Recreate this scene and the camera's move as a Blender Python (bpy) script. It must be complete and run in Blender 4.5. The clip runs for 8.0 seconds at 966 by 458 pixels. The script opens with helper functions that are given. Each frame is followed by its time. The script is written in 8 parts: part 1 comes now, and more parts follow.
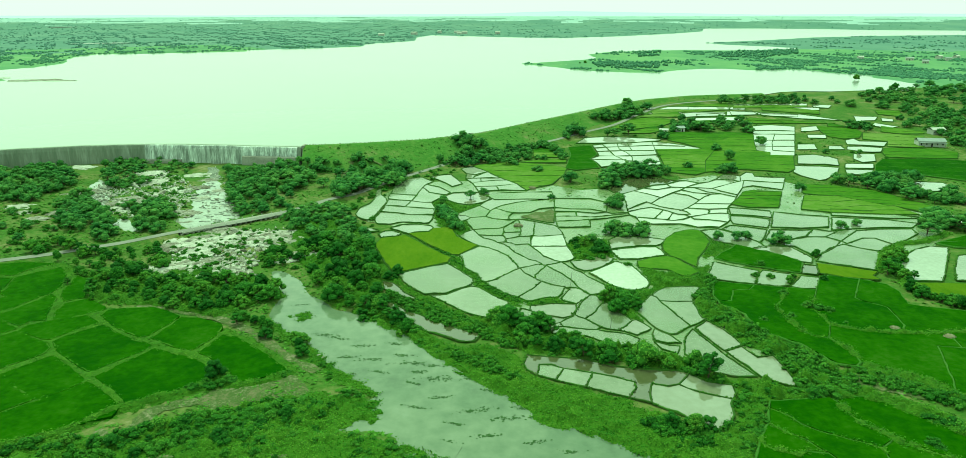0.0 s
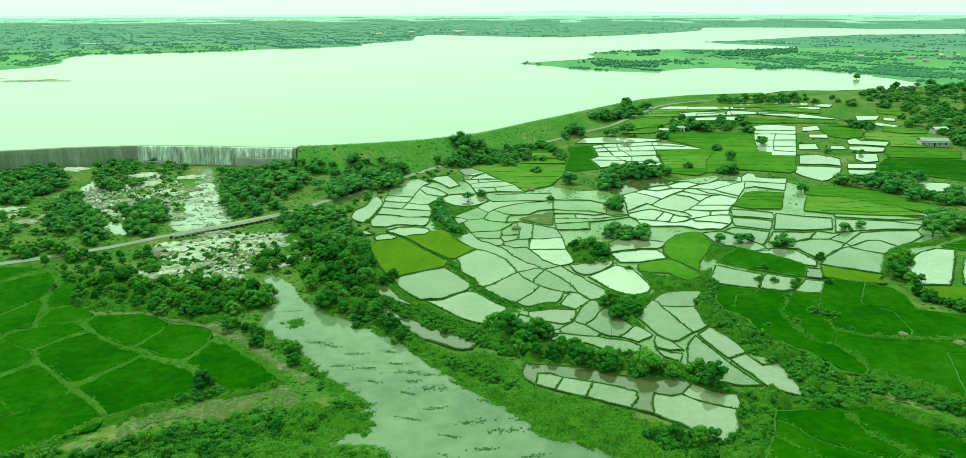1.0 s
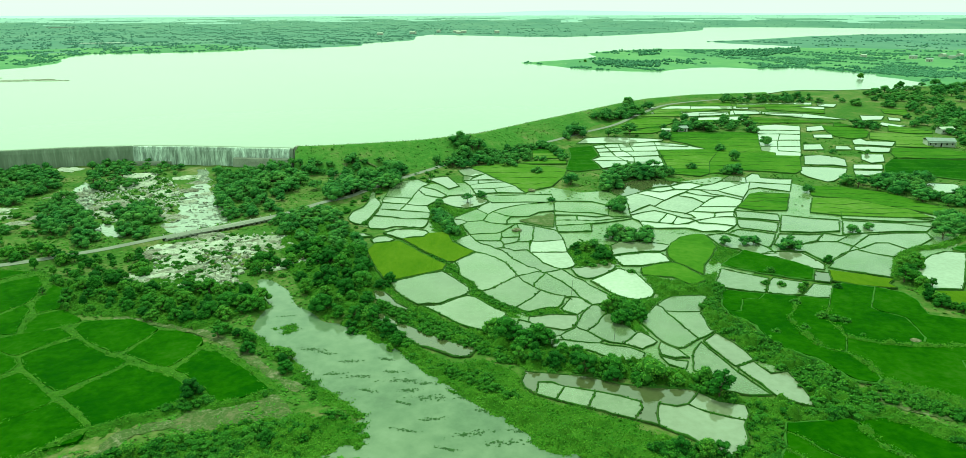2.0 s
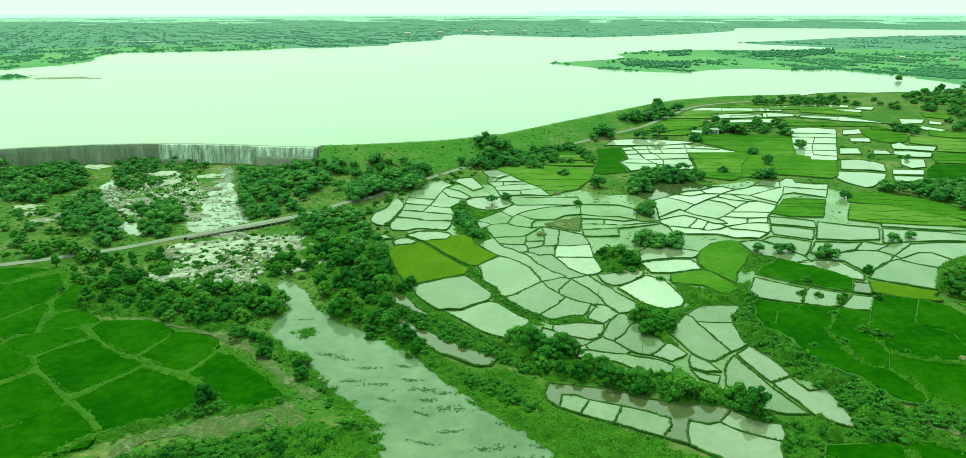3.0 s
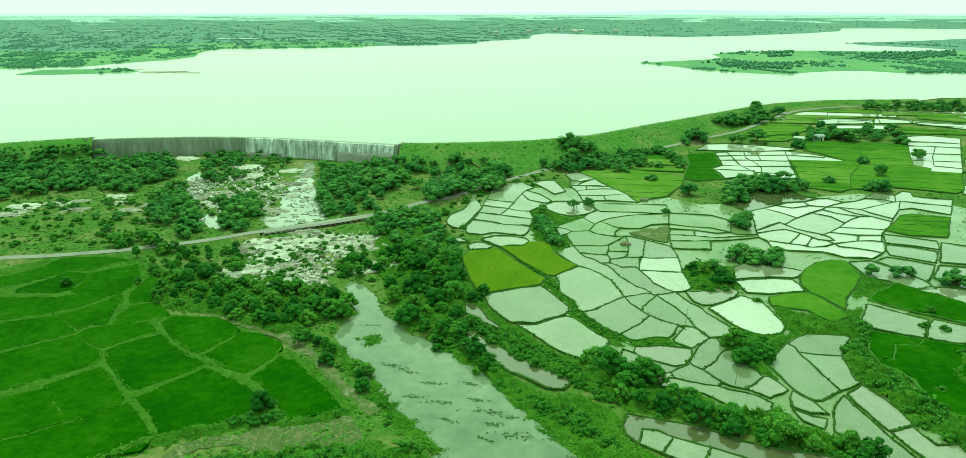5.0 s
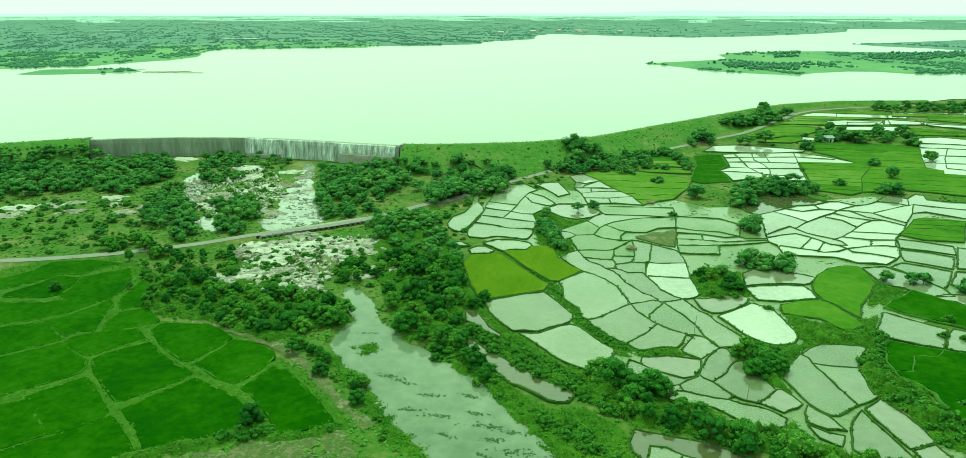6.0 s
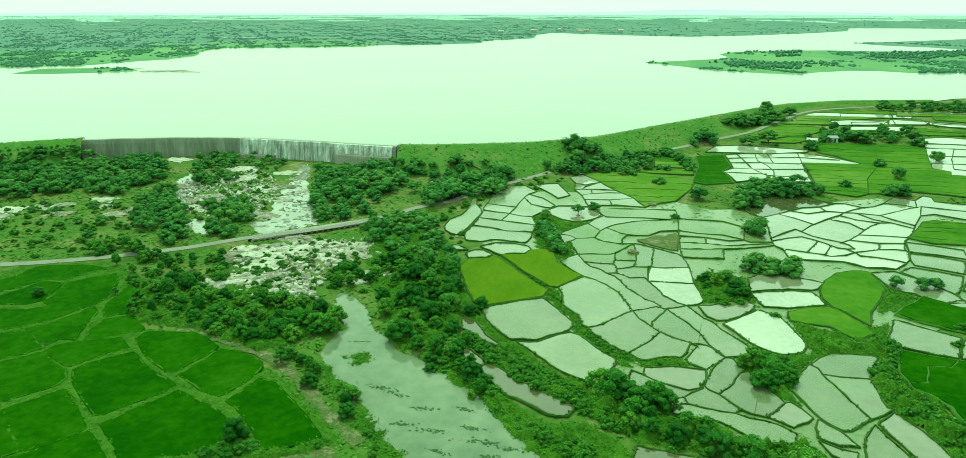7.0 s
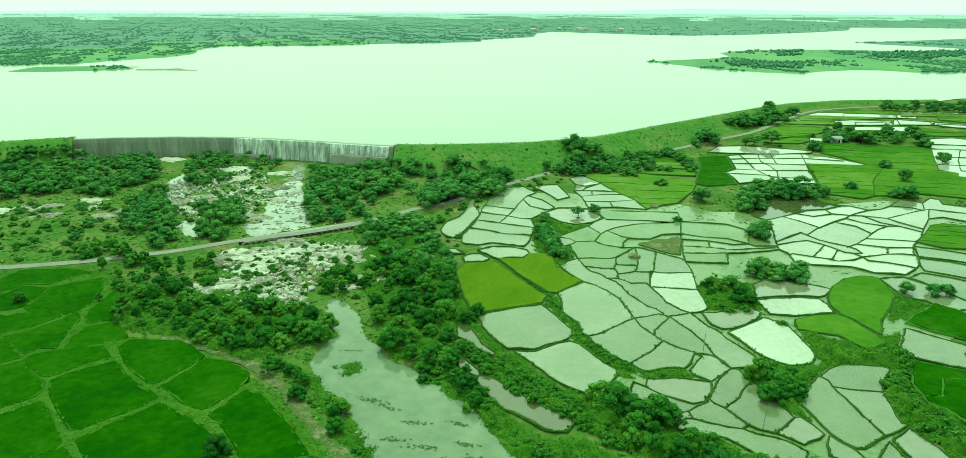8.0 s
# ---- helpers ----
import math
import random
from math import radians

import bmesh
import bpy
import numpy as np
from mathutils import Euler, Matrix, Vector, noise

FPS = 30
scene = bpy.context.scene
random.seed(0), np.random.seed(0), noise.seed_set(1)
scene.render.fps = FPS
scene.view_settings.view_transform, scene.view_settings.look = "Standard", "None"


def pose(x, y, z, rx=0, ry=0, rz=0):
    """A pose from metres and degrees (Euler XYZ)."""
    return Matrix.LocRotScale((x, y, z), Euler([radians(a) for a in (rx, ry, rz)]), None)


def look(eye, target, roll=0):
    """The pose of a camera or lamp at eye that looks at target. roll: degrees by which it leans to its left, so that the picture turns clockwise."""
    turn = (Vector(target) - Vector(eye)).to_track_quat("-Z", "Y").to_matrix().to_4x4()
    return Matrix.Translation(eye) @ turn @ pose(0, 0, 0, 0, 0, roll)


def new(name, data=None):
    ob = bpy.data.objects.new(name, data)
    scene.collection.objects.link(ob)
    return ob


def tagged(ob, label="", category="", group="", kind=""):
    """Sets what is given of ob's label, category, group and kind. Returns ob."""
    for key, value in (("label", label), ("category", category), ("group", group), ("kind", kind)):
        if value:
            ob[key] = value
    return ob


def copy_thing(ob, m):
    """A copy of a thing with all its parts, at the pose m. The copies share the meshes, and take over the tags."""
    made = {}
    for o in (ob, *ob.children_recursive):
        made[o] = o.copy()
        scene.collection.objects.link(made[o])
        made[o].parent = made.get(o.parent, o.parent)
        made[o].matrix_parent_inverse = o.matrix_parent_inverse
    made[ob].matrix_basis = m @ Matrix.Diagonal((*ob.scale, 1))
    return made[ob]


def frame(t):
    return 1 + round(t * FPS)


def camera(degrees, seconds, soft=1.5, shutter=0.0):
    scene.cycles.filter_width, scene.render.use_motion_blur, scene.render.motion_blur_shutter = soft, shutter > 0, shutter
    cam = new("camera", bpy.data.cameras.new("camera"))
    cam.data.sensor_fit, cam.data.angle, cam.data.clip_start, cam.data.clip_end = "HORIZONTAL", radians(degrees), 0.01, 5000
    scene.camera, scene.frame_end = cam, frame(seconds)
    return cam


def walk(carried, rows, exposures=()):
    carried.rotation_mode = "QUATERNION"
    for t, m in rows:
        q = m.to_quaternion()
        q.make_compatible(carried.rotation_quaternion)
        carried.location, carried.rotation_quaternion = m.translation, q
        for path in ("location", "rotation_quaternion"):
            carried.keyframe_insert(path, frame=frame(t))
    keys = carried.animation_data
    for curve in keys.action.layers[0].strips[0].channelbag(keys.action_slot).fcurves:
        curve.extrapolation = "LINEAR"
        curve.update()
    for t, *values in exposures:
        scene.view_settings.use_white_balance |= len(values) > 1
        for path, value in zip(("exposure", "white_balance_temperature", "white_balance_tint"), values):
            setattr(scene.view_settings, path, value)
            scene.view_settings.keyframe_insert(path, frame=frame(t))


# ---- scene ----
from mathutils import geometry

cam = camera(70.2, 8.0, soft=0.7)
PATH = [
    (0, (-1.22, -8.952, 79.254), (-1.242, -7.045, 78.649), -0.1),
    (0.5, (-0.982, -6.55, 79.133), (-1.002, -4.644, 78.527), -0.1),
    (1, (-0.733, -4.009, 78.926), (-0.752, -2.103, 78.32), -0.2),
    (2.5, (-0.058, 4.27, 77.542), (-0.086, 6.176, 76.936), -0.2),
    (3, (0.049, 7.208, 77.196), (-0.046, 9.112, 76.591), -0.1),
    (3.5, (0.138, 10.186, 76.8), (-0.07, 12.08, 76.194), -0.1),
    (4, (0.222, 13.294, 76.41), (-0.062, 15.179, 75.803), 0.0),
    (4.5, (0.18, 16.311, 76.06), (-0.135, 18.19, 75.452), 0.0),
    (6, (-0.275, 25.652, 74.652), (-0.617, 27.527, 74.047), 0.0),
    (6.5, (-0.385, 28.725, 74.331), (-0.727, 30.599, 73.724), 0.1),
    (7, (-0.501, 31.885, 74.016), (-0.844, 33.76, 73.409), 0.0),
    (7.5, (-0.675, 35.03, 73.698), (-1.017, 36.904, 73.09), 0.1),
    (8, (-0.842, 38.18, 73.436), (-1.184, 40.054, 72.826), 0.1),
]
walk(cam, [(t, look(e, g, r)) for t, e, g, r in PATH], [(0, 0.82, 6750, -65)])

# ---- world ----
world = bpy.data.worlds.new("hazy_sky")
scene.world = world
world.use_nodes = True
wn, wl = world.node_tree.nodes, world.node_tree.links
sky = wn.new("ShaderNodeTexSky")
sky.sky_type = "NISHITA"
sky.sun_disc = False
sky.sun_elevation, sky.sun_rotation = radians(52), radians(-25)
sky.air_density, sky.dust_density, sky.ozone_density = 1.0, 6.0, 1.0
cloud = wn.new("ShaderNodeMix")          # thin overcast in front of the blue
cloud.data_type = "RGBA"
cloud.inputs[0].default_value = 0.75
cloud.inputs[7].default_value = (9.2, 9.3, 9.0, 1)
wl.new(sky.outputs[0], cloud.inputs[6])
back = wn["Background"]
back.inputs[1].default_value = 0.1
wl.new(cloud.outputs[2], back.inputs[0])

sun = new("sun", bpy.data.lights.new("sun", "SUN"))
sun.data.energy, sun.data.angle, sun.data.color = 1.7, radians(10), (1.0, 0.96, 0.88)
sun.matrix_world = look((0, 0, 300), (60, -170, 0))


# ---- materials ----
def material(name, colors, rough=0.8, scale=1.0, fine=8.0, bump=0.3, metallic=0.0, ior=1.45, spread=0.5, vary=0.0, island=0.0, coords="Object", emit=None, stretch=None, bump_scale=None, gloss=0.08):
    """Base colours mixed by noise of two sizes; scale is the large one, in cycles per metre."""
    m = bpy.data.materials.new(name)
    m.use_nodes = True
    n, l = m.node_tree.nodes, m.node_tree.links
    b = n["Principled BSDF"]
    b.inputs["Roughness"].default_value, b.inputs["Metallic"].default_value, b.inputs["IOR"].default_value = rough, metallic, ior
    b.inputs["Specular IOR Level"].default_value = 0.5 if rough < 0.7 else gloss
    pos = n.new("ShaderNodeNewGeometry").outputs["Position"] if coords == "World" else n.new("ShaderNodeTexCoord").outputs["Object"]
    if stretch:
        mp = n.new("ShaderNodeMapping")
        mp.inputs["Scale"].default_value = stretch
        l.new(pos, mp.inputs[0])
        pos = mp.outputs[0]
    a, c = n.new("ShaderNodeTexNoise"), n.new("ShaderNodeTexNoise")
    for t, s in ((a, scale), (c, scale * fine)):
        t.inputs["Scale"].default_value, t.inputs["Detail"].default_value, t.inputs["Roughness"].default_value = s, 5, 0.6
        l.new(pos, t.inputs["Vector"])
    mix = n.new("ShaderNodeMix")
    mix.inputs[0].default_value = 0.4
    l.new(a.outputs[0], mix.inputs[2])
    l.new(c.outputs[0], mix.inputs[3])
    value = mix.outputs[0]
    for on, node, out in ((vary, "ShaderNodeObjectInfo", "Random"), (island, "ShaderNodeNewGeometry", "Random Per Island")):
        if on:
            r = n.new(node)
            f = n.new("ShaderNodeMath")
            f.operation = "MULTIPLY_ADD"
            f.inputs[1].default_value, f.inputs[2].default_value = on, -on / 2
            l.new(r.outputs[out], f.inputs[0])
            g = n.new("ShaderNodeMath")
            l.new(value, g.inputs[0])
            l.new(f.outputs[0], g.inputs[1])
            value = g.outputs[0]
    ramp = n.new("ShaderNodeValToRGB")
    lo, hi = 0.5 - spread / 2, 0.5 + spread / 2
    e = ramp.color_ramp.elements
    while len(e) < len(colors):
        e.new(0.5)
    for i, col in enumerate(colors):
        e[i].position = lo + (hi - lo) * i / max(1, len(colors) - 1)
        e[i].color = (*col, 1)
    l.new(value, ramp.inputs[0])
    l.new(ramp.outputs[0], b.inputs["Base Color"])
    if bump:
        bp = n.new("ShaderNodeBump")
        bp.inputs["Strength"].default_value, bp.inputs["Distance"].default_value = bump, bump_scale or 0.3 / scale
        l.new(c.outputs[0], bp.inputs["Height"])
        l.new(bp.outputs[0], b.inputs["Normal"])
    return m


def speckled(name, colors, sprout, rough, ior, rate):
    """Shallow water with thin rows of seedlings standing in it: the water's colours, flecked with green."""
    m = material(name, colors, rough, 0.05, 12, 0.06, ior=ior, vary=0.35, coords="World", spread=0.5, bump_scale=0.02)
    n, l = m.node_tree.nodes, m.node_tree.links
    b = n["Principled BSDF"]
    water = b.inputs["Base Color"].links[0].from_socket
    pos = n.new("ShaderNodeNewGeometry").outputs["Position"]
    fleck, patch = n.new("ShaderNodeTexNoise"), n.new("ShaderNodeTexNoise")
    for t, scale, detail in ((fleck, rate, 2), (patch, 0.06, 3)):
        t.inputs["Scale"].default_value, t.inputs["Detail"].default_value = scale, detail
        l.new(pos, t.inputs["Vector"])
    total = n.new("ShaderNodeMath")
    total.operation = "MULTIPLY_ADD"
    total.inputs[1].default_value = 0.7
    l.new(patch.outputs[0], total.inputs[0])
    l.new(fleck.outputs[0], total.inputs[2])
    reach = n.new("ShaderNodeMapRange")
    reach.inputs["From Min"].default_value, reach.inputs["From Max"].default_value = 0.78, 1.2
    l.new(total.outputs[0], reach.inputs["Value"])
    mix = n.new("ShaderNodeMix")
    mix.data_type = "RGBA"
    mix.inputs[7].default_value = (*sprout, 1)
    l.new(reach.outputs[0], mix.inputs[0])
    l.new(water, mix.inputs[6])
    l.new(mix.outputs[2], b.inputs["Base Color"])
    gloss = n.new("ShaderNodeMapRange")
    gloss.inputs["To Min"].default_value, gloss.inputs["To Max"].default_value = rough, 0.6
    l.new(reach.outputs[0], gloss.inputs["Value"])
    l.new(gloss.outputs[0], b.inputs["Roughness"])
    return m


GRASS = material("meadow_grass", [(0.24, 0.22, 0.14), (0.135, 0.14, 0.052), (0.075, 0.12, 0.023), (0.048, 0.10, 0.014), (0.085, 0.148, 0.025)], 0.9, 0.05, 9, 1.0, coords="World", spread=0.40, bump_scale=0.7)
RICE = material("rice_crop", [(0.011, 0.042, 0.001), (0.0165, 0.054, 0.0011), (0.026, 0.074, 0.002), (0.038, 0.086, 0.007)], 0.9, 0.07, 8, 0.9, vary=0.12, coords="World", spread=0.42, bump_scale=0.35, gloss=0.02)
# lighter rice; part of its paleness is far haze put into the colour
LIGHT_GREEN = material("lush_crop", [(0.034, 0.086, 0.006), (0.06, 0.122, 0.011), (0.088, 0.15, 0.019), (0.13, 0.178, 0.045)], 0.85, 0.05, 9, 0.6, vary=0.4, coords="World", spread=0.5, bump_scale=0.35, gloss=0.03)
DAMGRASS = material("dam_turf", [(0.16, 0.165, 0.07), (0.10, 0.165, 0.036), (0.068, 0.145, 0.024), (0.13, 0.20, 0.046)], 0.9, 0.06, 7, 1.0, coords="World", spread=0.34, bump_scale=0.8)
CREEPER = material("creeper_mat", [(0.028, 0.068, 0.007), (0.055, 0.112, 0.011), (0.085, 0.150, 0.018)], 0.9, 0.4, 8, 0.8, coords="World", spread=0.45, bump_scale=0.25)
YOUNG = material("young_crop", [(0.045, 0.088, 0.005), (0.066, 0.112, 0.007), (0.088, 0.132, 0.010), (0.115, 0.15, 0.020)], 0.85, 0.10, 9, 0.9, vary=0.18, coords="World", spread=0.5, bump_scale=0.3, stretch=(1, 0.4, 1), gloss=0.02)
# pale tones mix silty water with sky reflection put into the base colour
FLOOD = material("flooded_paddy", [(0.13, 0.14, 0.09), (0.20, 0.212, 0.15), (0.285, 0.295, 0.235), (0.37, 0.38, 0.32)], 0.03, 0.03, 28, 0.05, ior=1.85, vary=0.4, coords="World", spread=0.6, bump_scale=0.02)
PLANTED = speckled("planted_paddy", [(0.096, 0.112, 0.06), (0.134, 0.151, 0.09), (0.172, 0.187, 0.125), (0.225, 0.24, 0.172)], (0.08, 0.135, 0.036), 0.05, 1.6, 2.6)
CLEAR = material("clear_brown_water", [(0.10, 0.104, 0.058), (0.14, 0.146, 0.09), (0.19, 0.197, 0.14)], 0.012, 0.06, 9, 0.02, ior=1.9, vary=0.2, coords="World", spread=0.5, bump_scale=0.01)
SEEDLING = speckled("paddy_seedlings", [(0.085, 0.125, 0.035), (0.12, 0.155, 0.06), (0.165, 0.19, 0.10)], (0.05, 0.12, 0.012), 0.12, 1.45, 1.7)
MUDDY = material("muddy_water", [(0.05, 0.056, 0.022), (0.07, 0.075, 0.034), (0.10, 0.10, 0.055)], 0.02, 0.07, 12, 0.02, ior=1.75, vary=0.2, coords="World", bump_scale=0.01)
RIVER = material("river_water", [(0.060, 0.086, 0.048), (0.095, 0.128, 0.075), (0.135, 0.165, 0.105), (0.17, 0.195, 0.14)], 0.06, 0.035, 7, 0.05, ior=1.36, coords="World", spread=0.42, bump_scale=0.03)
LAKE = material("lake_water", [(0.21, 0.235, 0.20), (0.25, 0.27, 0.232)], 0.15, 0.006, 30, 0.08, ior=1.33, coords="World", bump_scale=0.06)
BUND = material("grassy_bund", [(0.095, 0.09, 0.045), (0.055, 0.08, 0.022), (0.038, 0.078, 0.012), (0.056, 0.11, 0.018), (0.085, 0.14, 0.03)], 0.9, 0.16, 6, 0.9, coords="World", spread=0.5, bump_scale=0.3)
PALEBUND = material("pale_grass_bund", [(0.045, 0.10, 0.014), (0.06, 0.125, 0.02), (0.085, 0.14, 0.035)], 0.9, 0.25, 8, 0.7, coords="World", bump_scale=0.3)
SOIL = material("bare_soil", [(0.085, 0.08, 0.04), (0.14, 0.125, 0.075), (0.055, 0.085, 0.02), (0.19, 0.17, 0.115), (0.28, 0.255, 0.19)], 0.95, 0.22, 7, 0.8, coords="World", spread=0.5, bump_scale=0.3)
ASPHALT = material("worn_road", [(0.135, 0.135, 0.115), (0.185, 0.178, 0.158), (0.225, 0.215, 0.19)], 0.85, 0.2, 14, 0.2, coords="World", bump_scale=0.03)
CONCRETE = material("stained_concrete", [(0.12, 0.12, 0.10), (0.24, 0.23, 0.20), (0.32, 0.31, 0.27)], 0.85, 0.3, 8, 0.3, coords="World", bump_scale=0.05)
WEIRWALL = material("weir_masonry", [(0.11, 0.125, 0.092), (0.145, 0.162, 0.125), (0.185, 0.20, 0.16), (0.26, 0.275, 0.235), (0.58, 0.60, 0.56)], 0.8, 0.16, 6, 0.5, coords="World", stretch=(1, 1, 0.10), spread=0.4, bump_scale=0.15)
FALLS = material("falling_water", [(0.10, 0.11, 0.095), (0.20, 0.215, 0.195), (0.45, 0.47, 0.445), (0.85, 0.87, 0.85)], 0.4, 0.30, 6, 0.6, coords="World", stretch=(1.3, 1.3, 0.10), spread=0.32, bump_scale=0.1)
ROCK = material("granite", [(0.10, 0.09, 0.066), (0.23, 0.215, 0.175), (0.36, 0.345, 0.295), (0.48, 0.465, 0.41)], 0.9, 0.35, 6, 0.9, vary=0.35, coords="World", spread=0.5, bump_scale=0.3)
LEAF = material("tree_leaves", [(0.028, 0.082, 0.011), (0.052, 0.135, 0.016), (0.088, 0.19, 0.024), (0.14, 0.24, 0.034)], 0.75, 0.22, 8, 0.3, vary=0.7, island=0.22, spread=0.62, bump_scale=0.2)
SHRUBLEAF = material("shrub_leaves", [(0.030, 0.080, 0.010), (0.050, 0.125, 0.014), (0.075, 0.165, 0.020), (0.105, 0.195, 0.030)], 0.8, 0.3, 8, 0.3, vary=0.5, island=0.3, spread=0.8, bump_scale=0.15)
# six far colours with distance haze mixed in, paler and bluer farther out
HAZED_FARLEAF = material("distant_woods", [(0.062, 0.13, 0.08), (0.086, 0.165, 0.10), (0.115, 0.20, 0.116)], 0.9, 0.01, 20, 0.0, island=0.3, coords="World")
HAZED_FARLAND = material("distant_farmland", [(0.08, 0.15, 0.088), (0.105, 0.19, 0.098), (0.145, 0.24, 0.108), (0.195, 0.265, 0.155)], 0.95, 0.006, 6, 0.0, coords="World", stretch=(1, 0.5, 1), spread=0.45)
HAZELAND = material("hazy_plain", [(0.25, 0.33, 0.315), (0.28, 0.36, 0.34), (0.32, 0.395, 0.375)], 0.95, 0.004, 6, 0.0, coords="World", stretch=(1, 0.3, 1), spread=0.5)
HAZED_MIDLAND = material("wooded_plain", [(0.085, 0.148, 0.122), (0.10, 0.168, 0.134), (0.125, 0.192, 0.148), (0.175, 0.238, 0.188)], 0.95, 0.006, 5, 0.0, coords="World", stretch=(1, 0.35, 1), spread=0.45)
HAZED_MIDLEAF = material("plain_woods", [(0.078, 0.142, 0.118), (0.094, 0.162, 0.134), (0.112, 0.182, 0.148)], 0.95, 0.01, 10, 0.0, island=0.3, coords="World")
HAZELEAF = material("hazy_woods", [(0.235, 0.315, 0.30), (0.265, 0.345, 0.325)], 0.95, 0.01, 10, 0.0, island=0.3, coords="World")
BARK = material("bark", [(0.07, 0.05, 0.035), (0.13, 0.10, 0.07)], 0.9, 2, 5, 0.5)
WALLPAINT = material("limewashed_wall", [(0.34, 0.34, 0.30), (0.5, 0.49, 0.45)], 0.85, 0.4, 6, 0.2)
ROOF = material("roof_sheet", [(0.17, 0.185, 0.185), (0.28, 0.295, 0.29)], 0.6, 0.5, 6, 0.2)
# near-black colour for the shade inside vents, doorways and windows
OPENING_SHADE = material("dark_opening", [(0.01, 0.01, 0.01), (0.02, 0.02, 0.02)], 0.9)
TUFT = material("grass_blades", [(0.065, 0.14, 0.018), (0.09, 0.185, 0.025), (0.125, 0.215, 0.04)], 0.9, 0.08, 8, 0.0, island=0.5, coords="World", spread=0.6)
# tree leaves made bluer: a little distance haze put into the colour
HAZED_WOODLEAF = material("woodland_leaves", [(0.030, 0.084, 0.021), (0.058, 0.138, 0.031), (0.092, 0.185, 0.040), (0.14, 0.23, 0.052)], 0.8, 0.05, 12, 0.0, island=0.2, coords="World", spread=0.36)
SHALLOW = material("shallow_stream", [(0.09, 0.095, 0.06), (0.15, 0.16, 0.12), (0.24, 0.25, 0.205), (0.36, 0.37, 0.325)], 0.10, 0.10, 8, 0.15, ior=1.5, coords="World", spread=0.5, bump_scale=0.04)
# darker green: shade inside the crowns, put into the core's colour
LEAF_SHADE = material("inner_leaves", [(0.022, 0.062, 0.008), (0.036, 0.092, 0.012), (0.06, 0.13, 0.018)], 0.9, 1.2, 6, 0.9, bump_scale=0.25, vary=0.5)
BANKLEAF = material("bank_leaves", [(0.022, 0.068, 0.007), (0.043, 0.112, 0.010), (0.072, 0.155, 0.014), (0.105, 0.19, 0.022), (0.14, 0.215, 0.032)], 0.8, 0.06, 14, 0.0, island=0.12, coords="World", spread=0.42)
WEED = material("water_weed", [(0.028, 0.055, 0.016), (0.045, 0.080, 0.026), (0.07, 0.11, 0.04)], 0.7, 0.4, 6, 0.3, coords="World")
# no lamp: the backdrop glows to stand for bright haze at the horizon
HAZE_GLOW = bpy.data.materials.new("hazy_distance")
HAZE_GLOW.use_nodes = True
HAZE_GLOW.node_tree.nodes["Principled BSDF"].inputs["Base Color"].default_value = (0.42, 0.5, 0.5, 1)
HAZE_GLOW.node_tree.nodes["Principled BSDF"].inputs["Roughness"].default_value = 1.0
HAZE_GLOW.node_tree.nodes["Principled BSDF"].inputs["Emission Color"].default_value = (0.8, 0.9, 0.9, 1)
HAZE_GLOW.node_tree.nodes["Principled BSDF"].inputs["Emission Strength"].default_value = 0.35


# ---- helpers of the place ----
def smooth(a, b, v):
    t = np.clip((v - a) / (b - a), 0, 1)
    return t * t * (3 - 2 * t)


def land(x, y):
    """Height of the land without banks and water: flat fields that rise towards the reservoir's far side."""
    return 9.2 * smooth(360, 620, np.asarray(y, float)) + 0 * np.asarray(x, float)


def signed(px, py, poly):
    """Distance to the edge of a polygon, negative inside."""
    best = np.full(px.shape, 1e18)
    inside = np.zeros(px.shape, bool)
    for (ax, ay), (bx, by) in zip(poly, poly[1:] + poly[:1]):
        ex, ey = bx - ax, by - ay
        t = np.clip(((px - ax) * ex + (py - ay) * ey) / (ex * ex + ey * ey + 1e-9), 0, 1)
        best = np.minimum(best, (px - ax - t * ex) ** 2 + (py - ay - t * ey) ** 2)
        if ay != by:
            inside ^= ((ay > py) != (by > py)) & (px < ex * (py - ay) / ey + ax)
    return np.where(inside, -1, 1) * np.sqrt(best)


def ripple(x, y, size):
    """Cheap smooth unevenness in -1..1."""
    s = 6.283 / size
    return (np.sin(x * s + 1.7 * np.sin(y * s * 0.6)) + np.sin(y * s * 1.13 + 1.3 * np.sin(x * s * 0.7 + 2)) + np.sin((x + y) * s * 1.9 + 4)) / 3


def mesh(name, verts, faces, mat, smooth_faces=True):
    me = bpy.data.meshes.new(name)
    me.from_pydata([tuple(map(float, v)) for v in verts], [], faces)
    me.materials.append(mat)
    if smooth_faces:
        me.polygons.foreach_set("use_smooth", [True] * len(me.polygons))
    me.update()
    return me


def part(name, bm, mat, parent=None, label=""):
    """Link a bmesh as one mesh object, under parent if there is one."""
    me = bpy.data.meshes.new(name)
    bm.to_mesh(me)
    bm.free()
    me.materials.append(mat)
    ob = new(name, me)
    if parent:
        ob.parent = parent
    return tagged(ob, label)


def box(bm, x0, x1, y0, y1, z0, z1):
    r = bmesh.ops.create_cube(bm, size=1, matrix=Matrix.Translation(((x0 + x1) / 2, (y0 + y1) / 2, (z0 + z1) / 2)) @ Matrix.Diagonal((x1 - x0, y1 - y0, z1 - z0, 1)))
    return r["verts"]


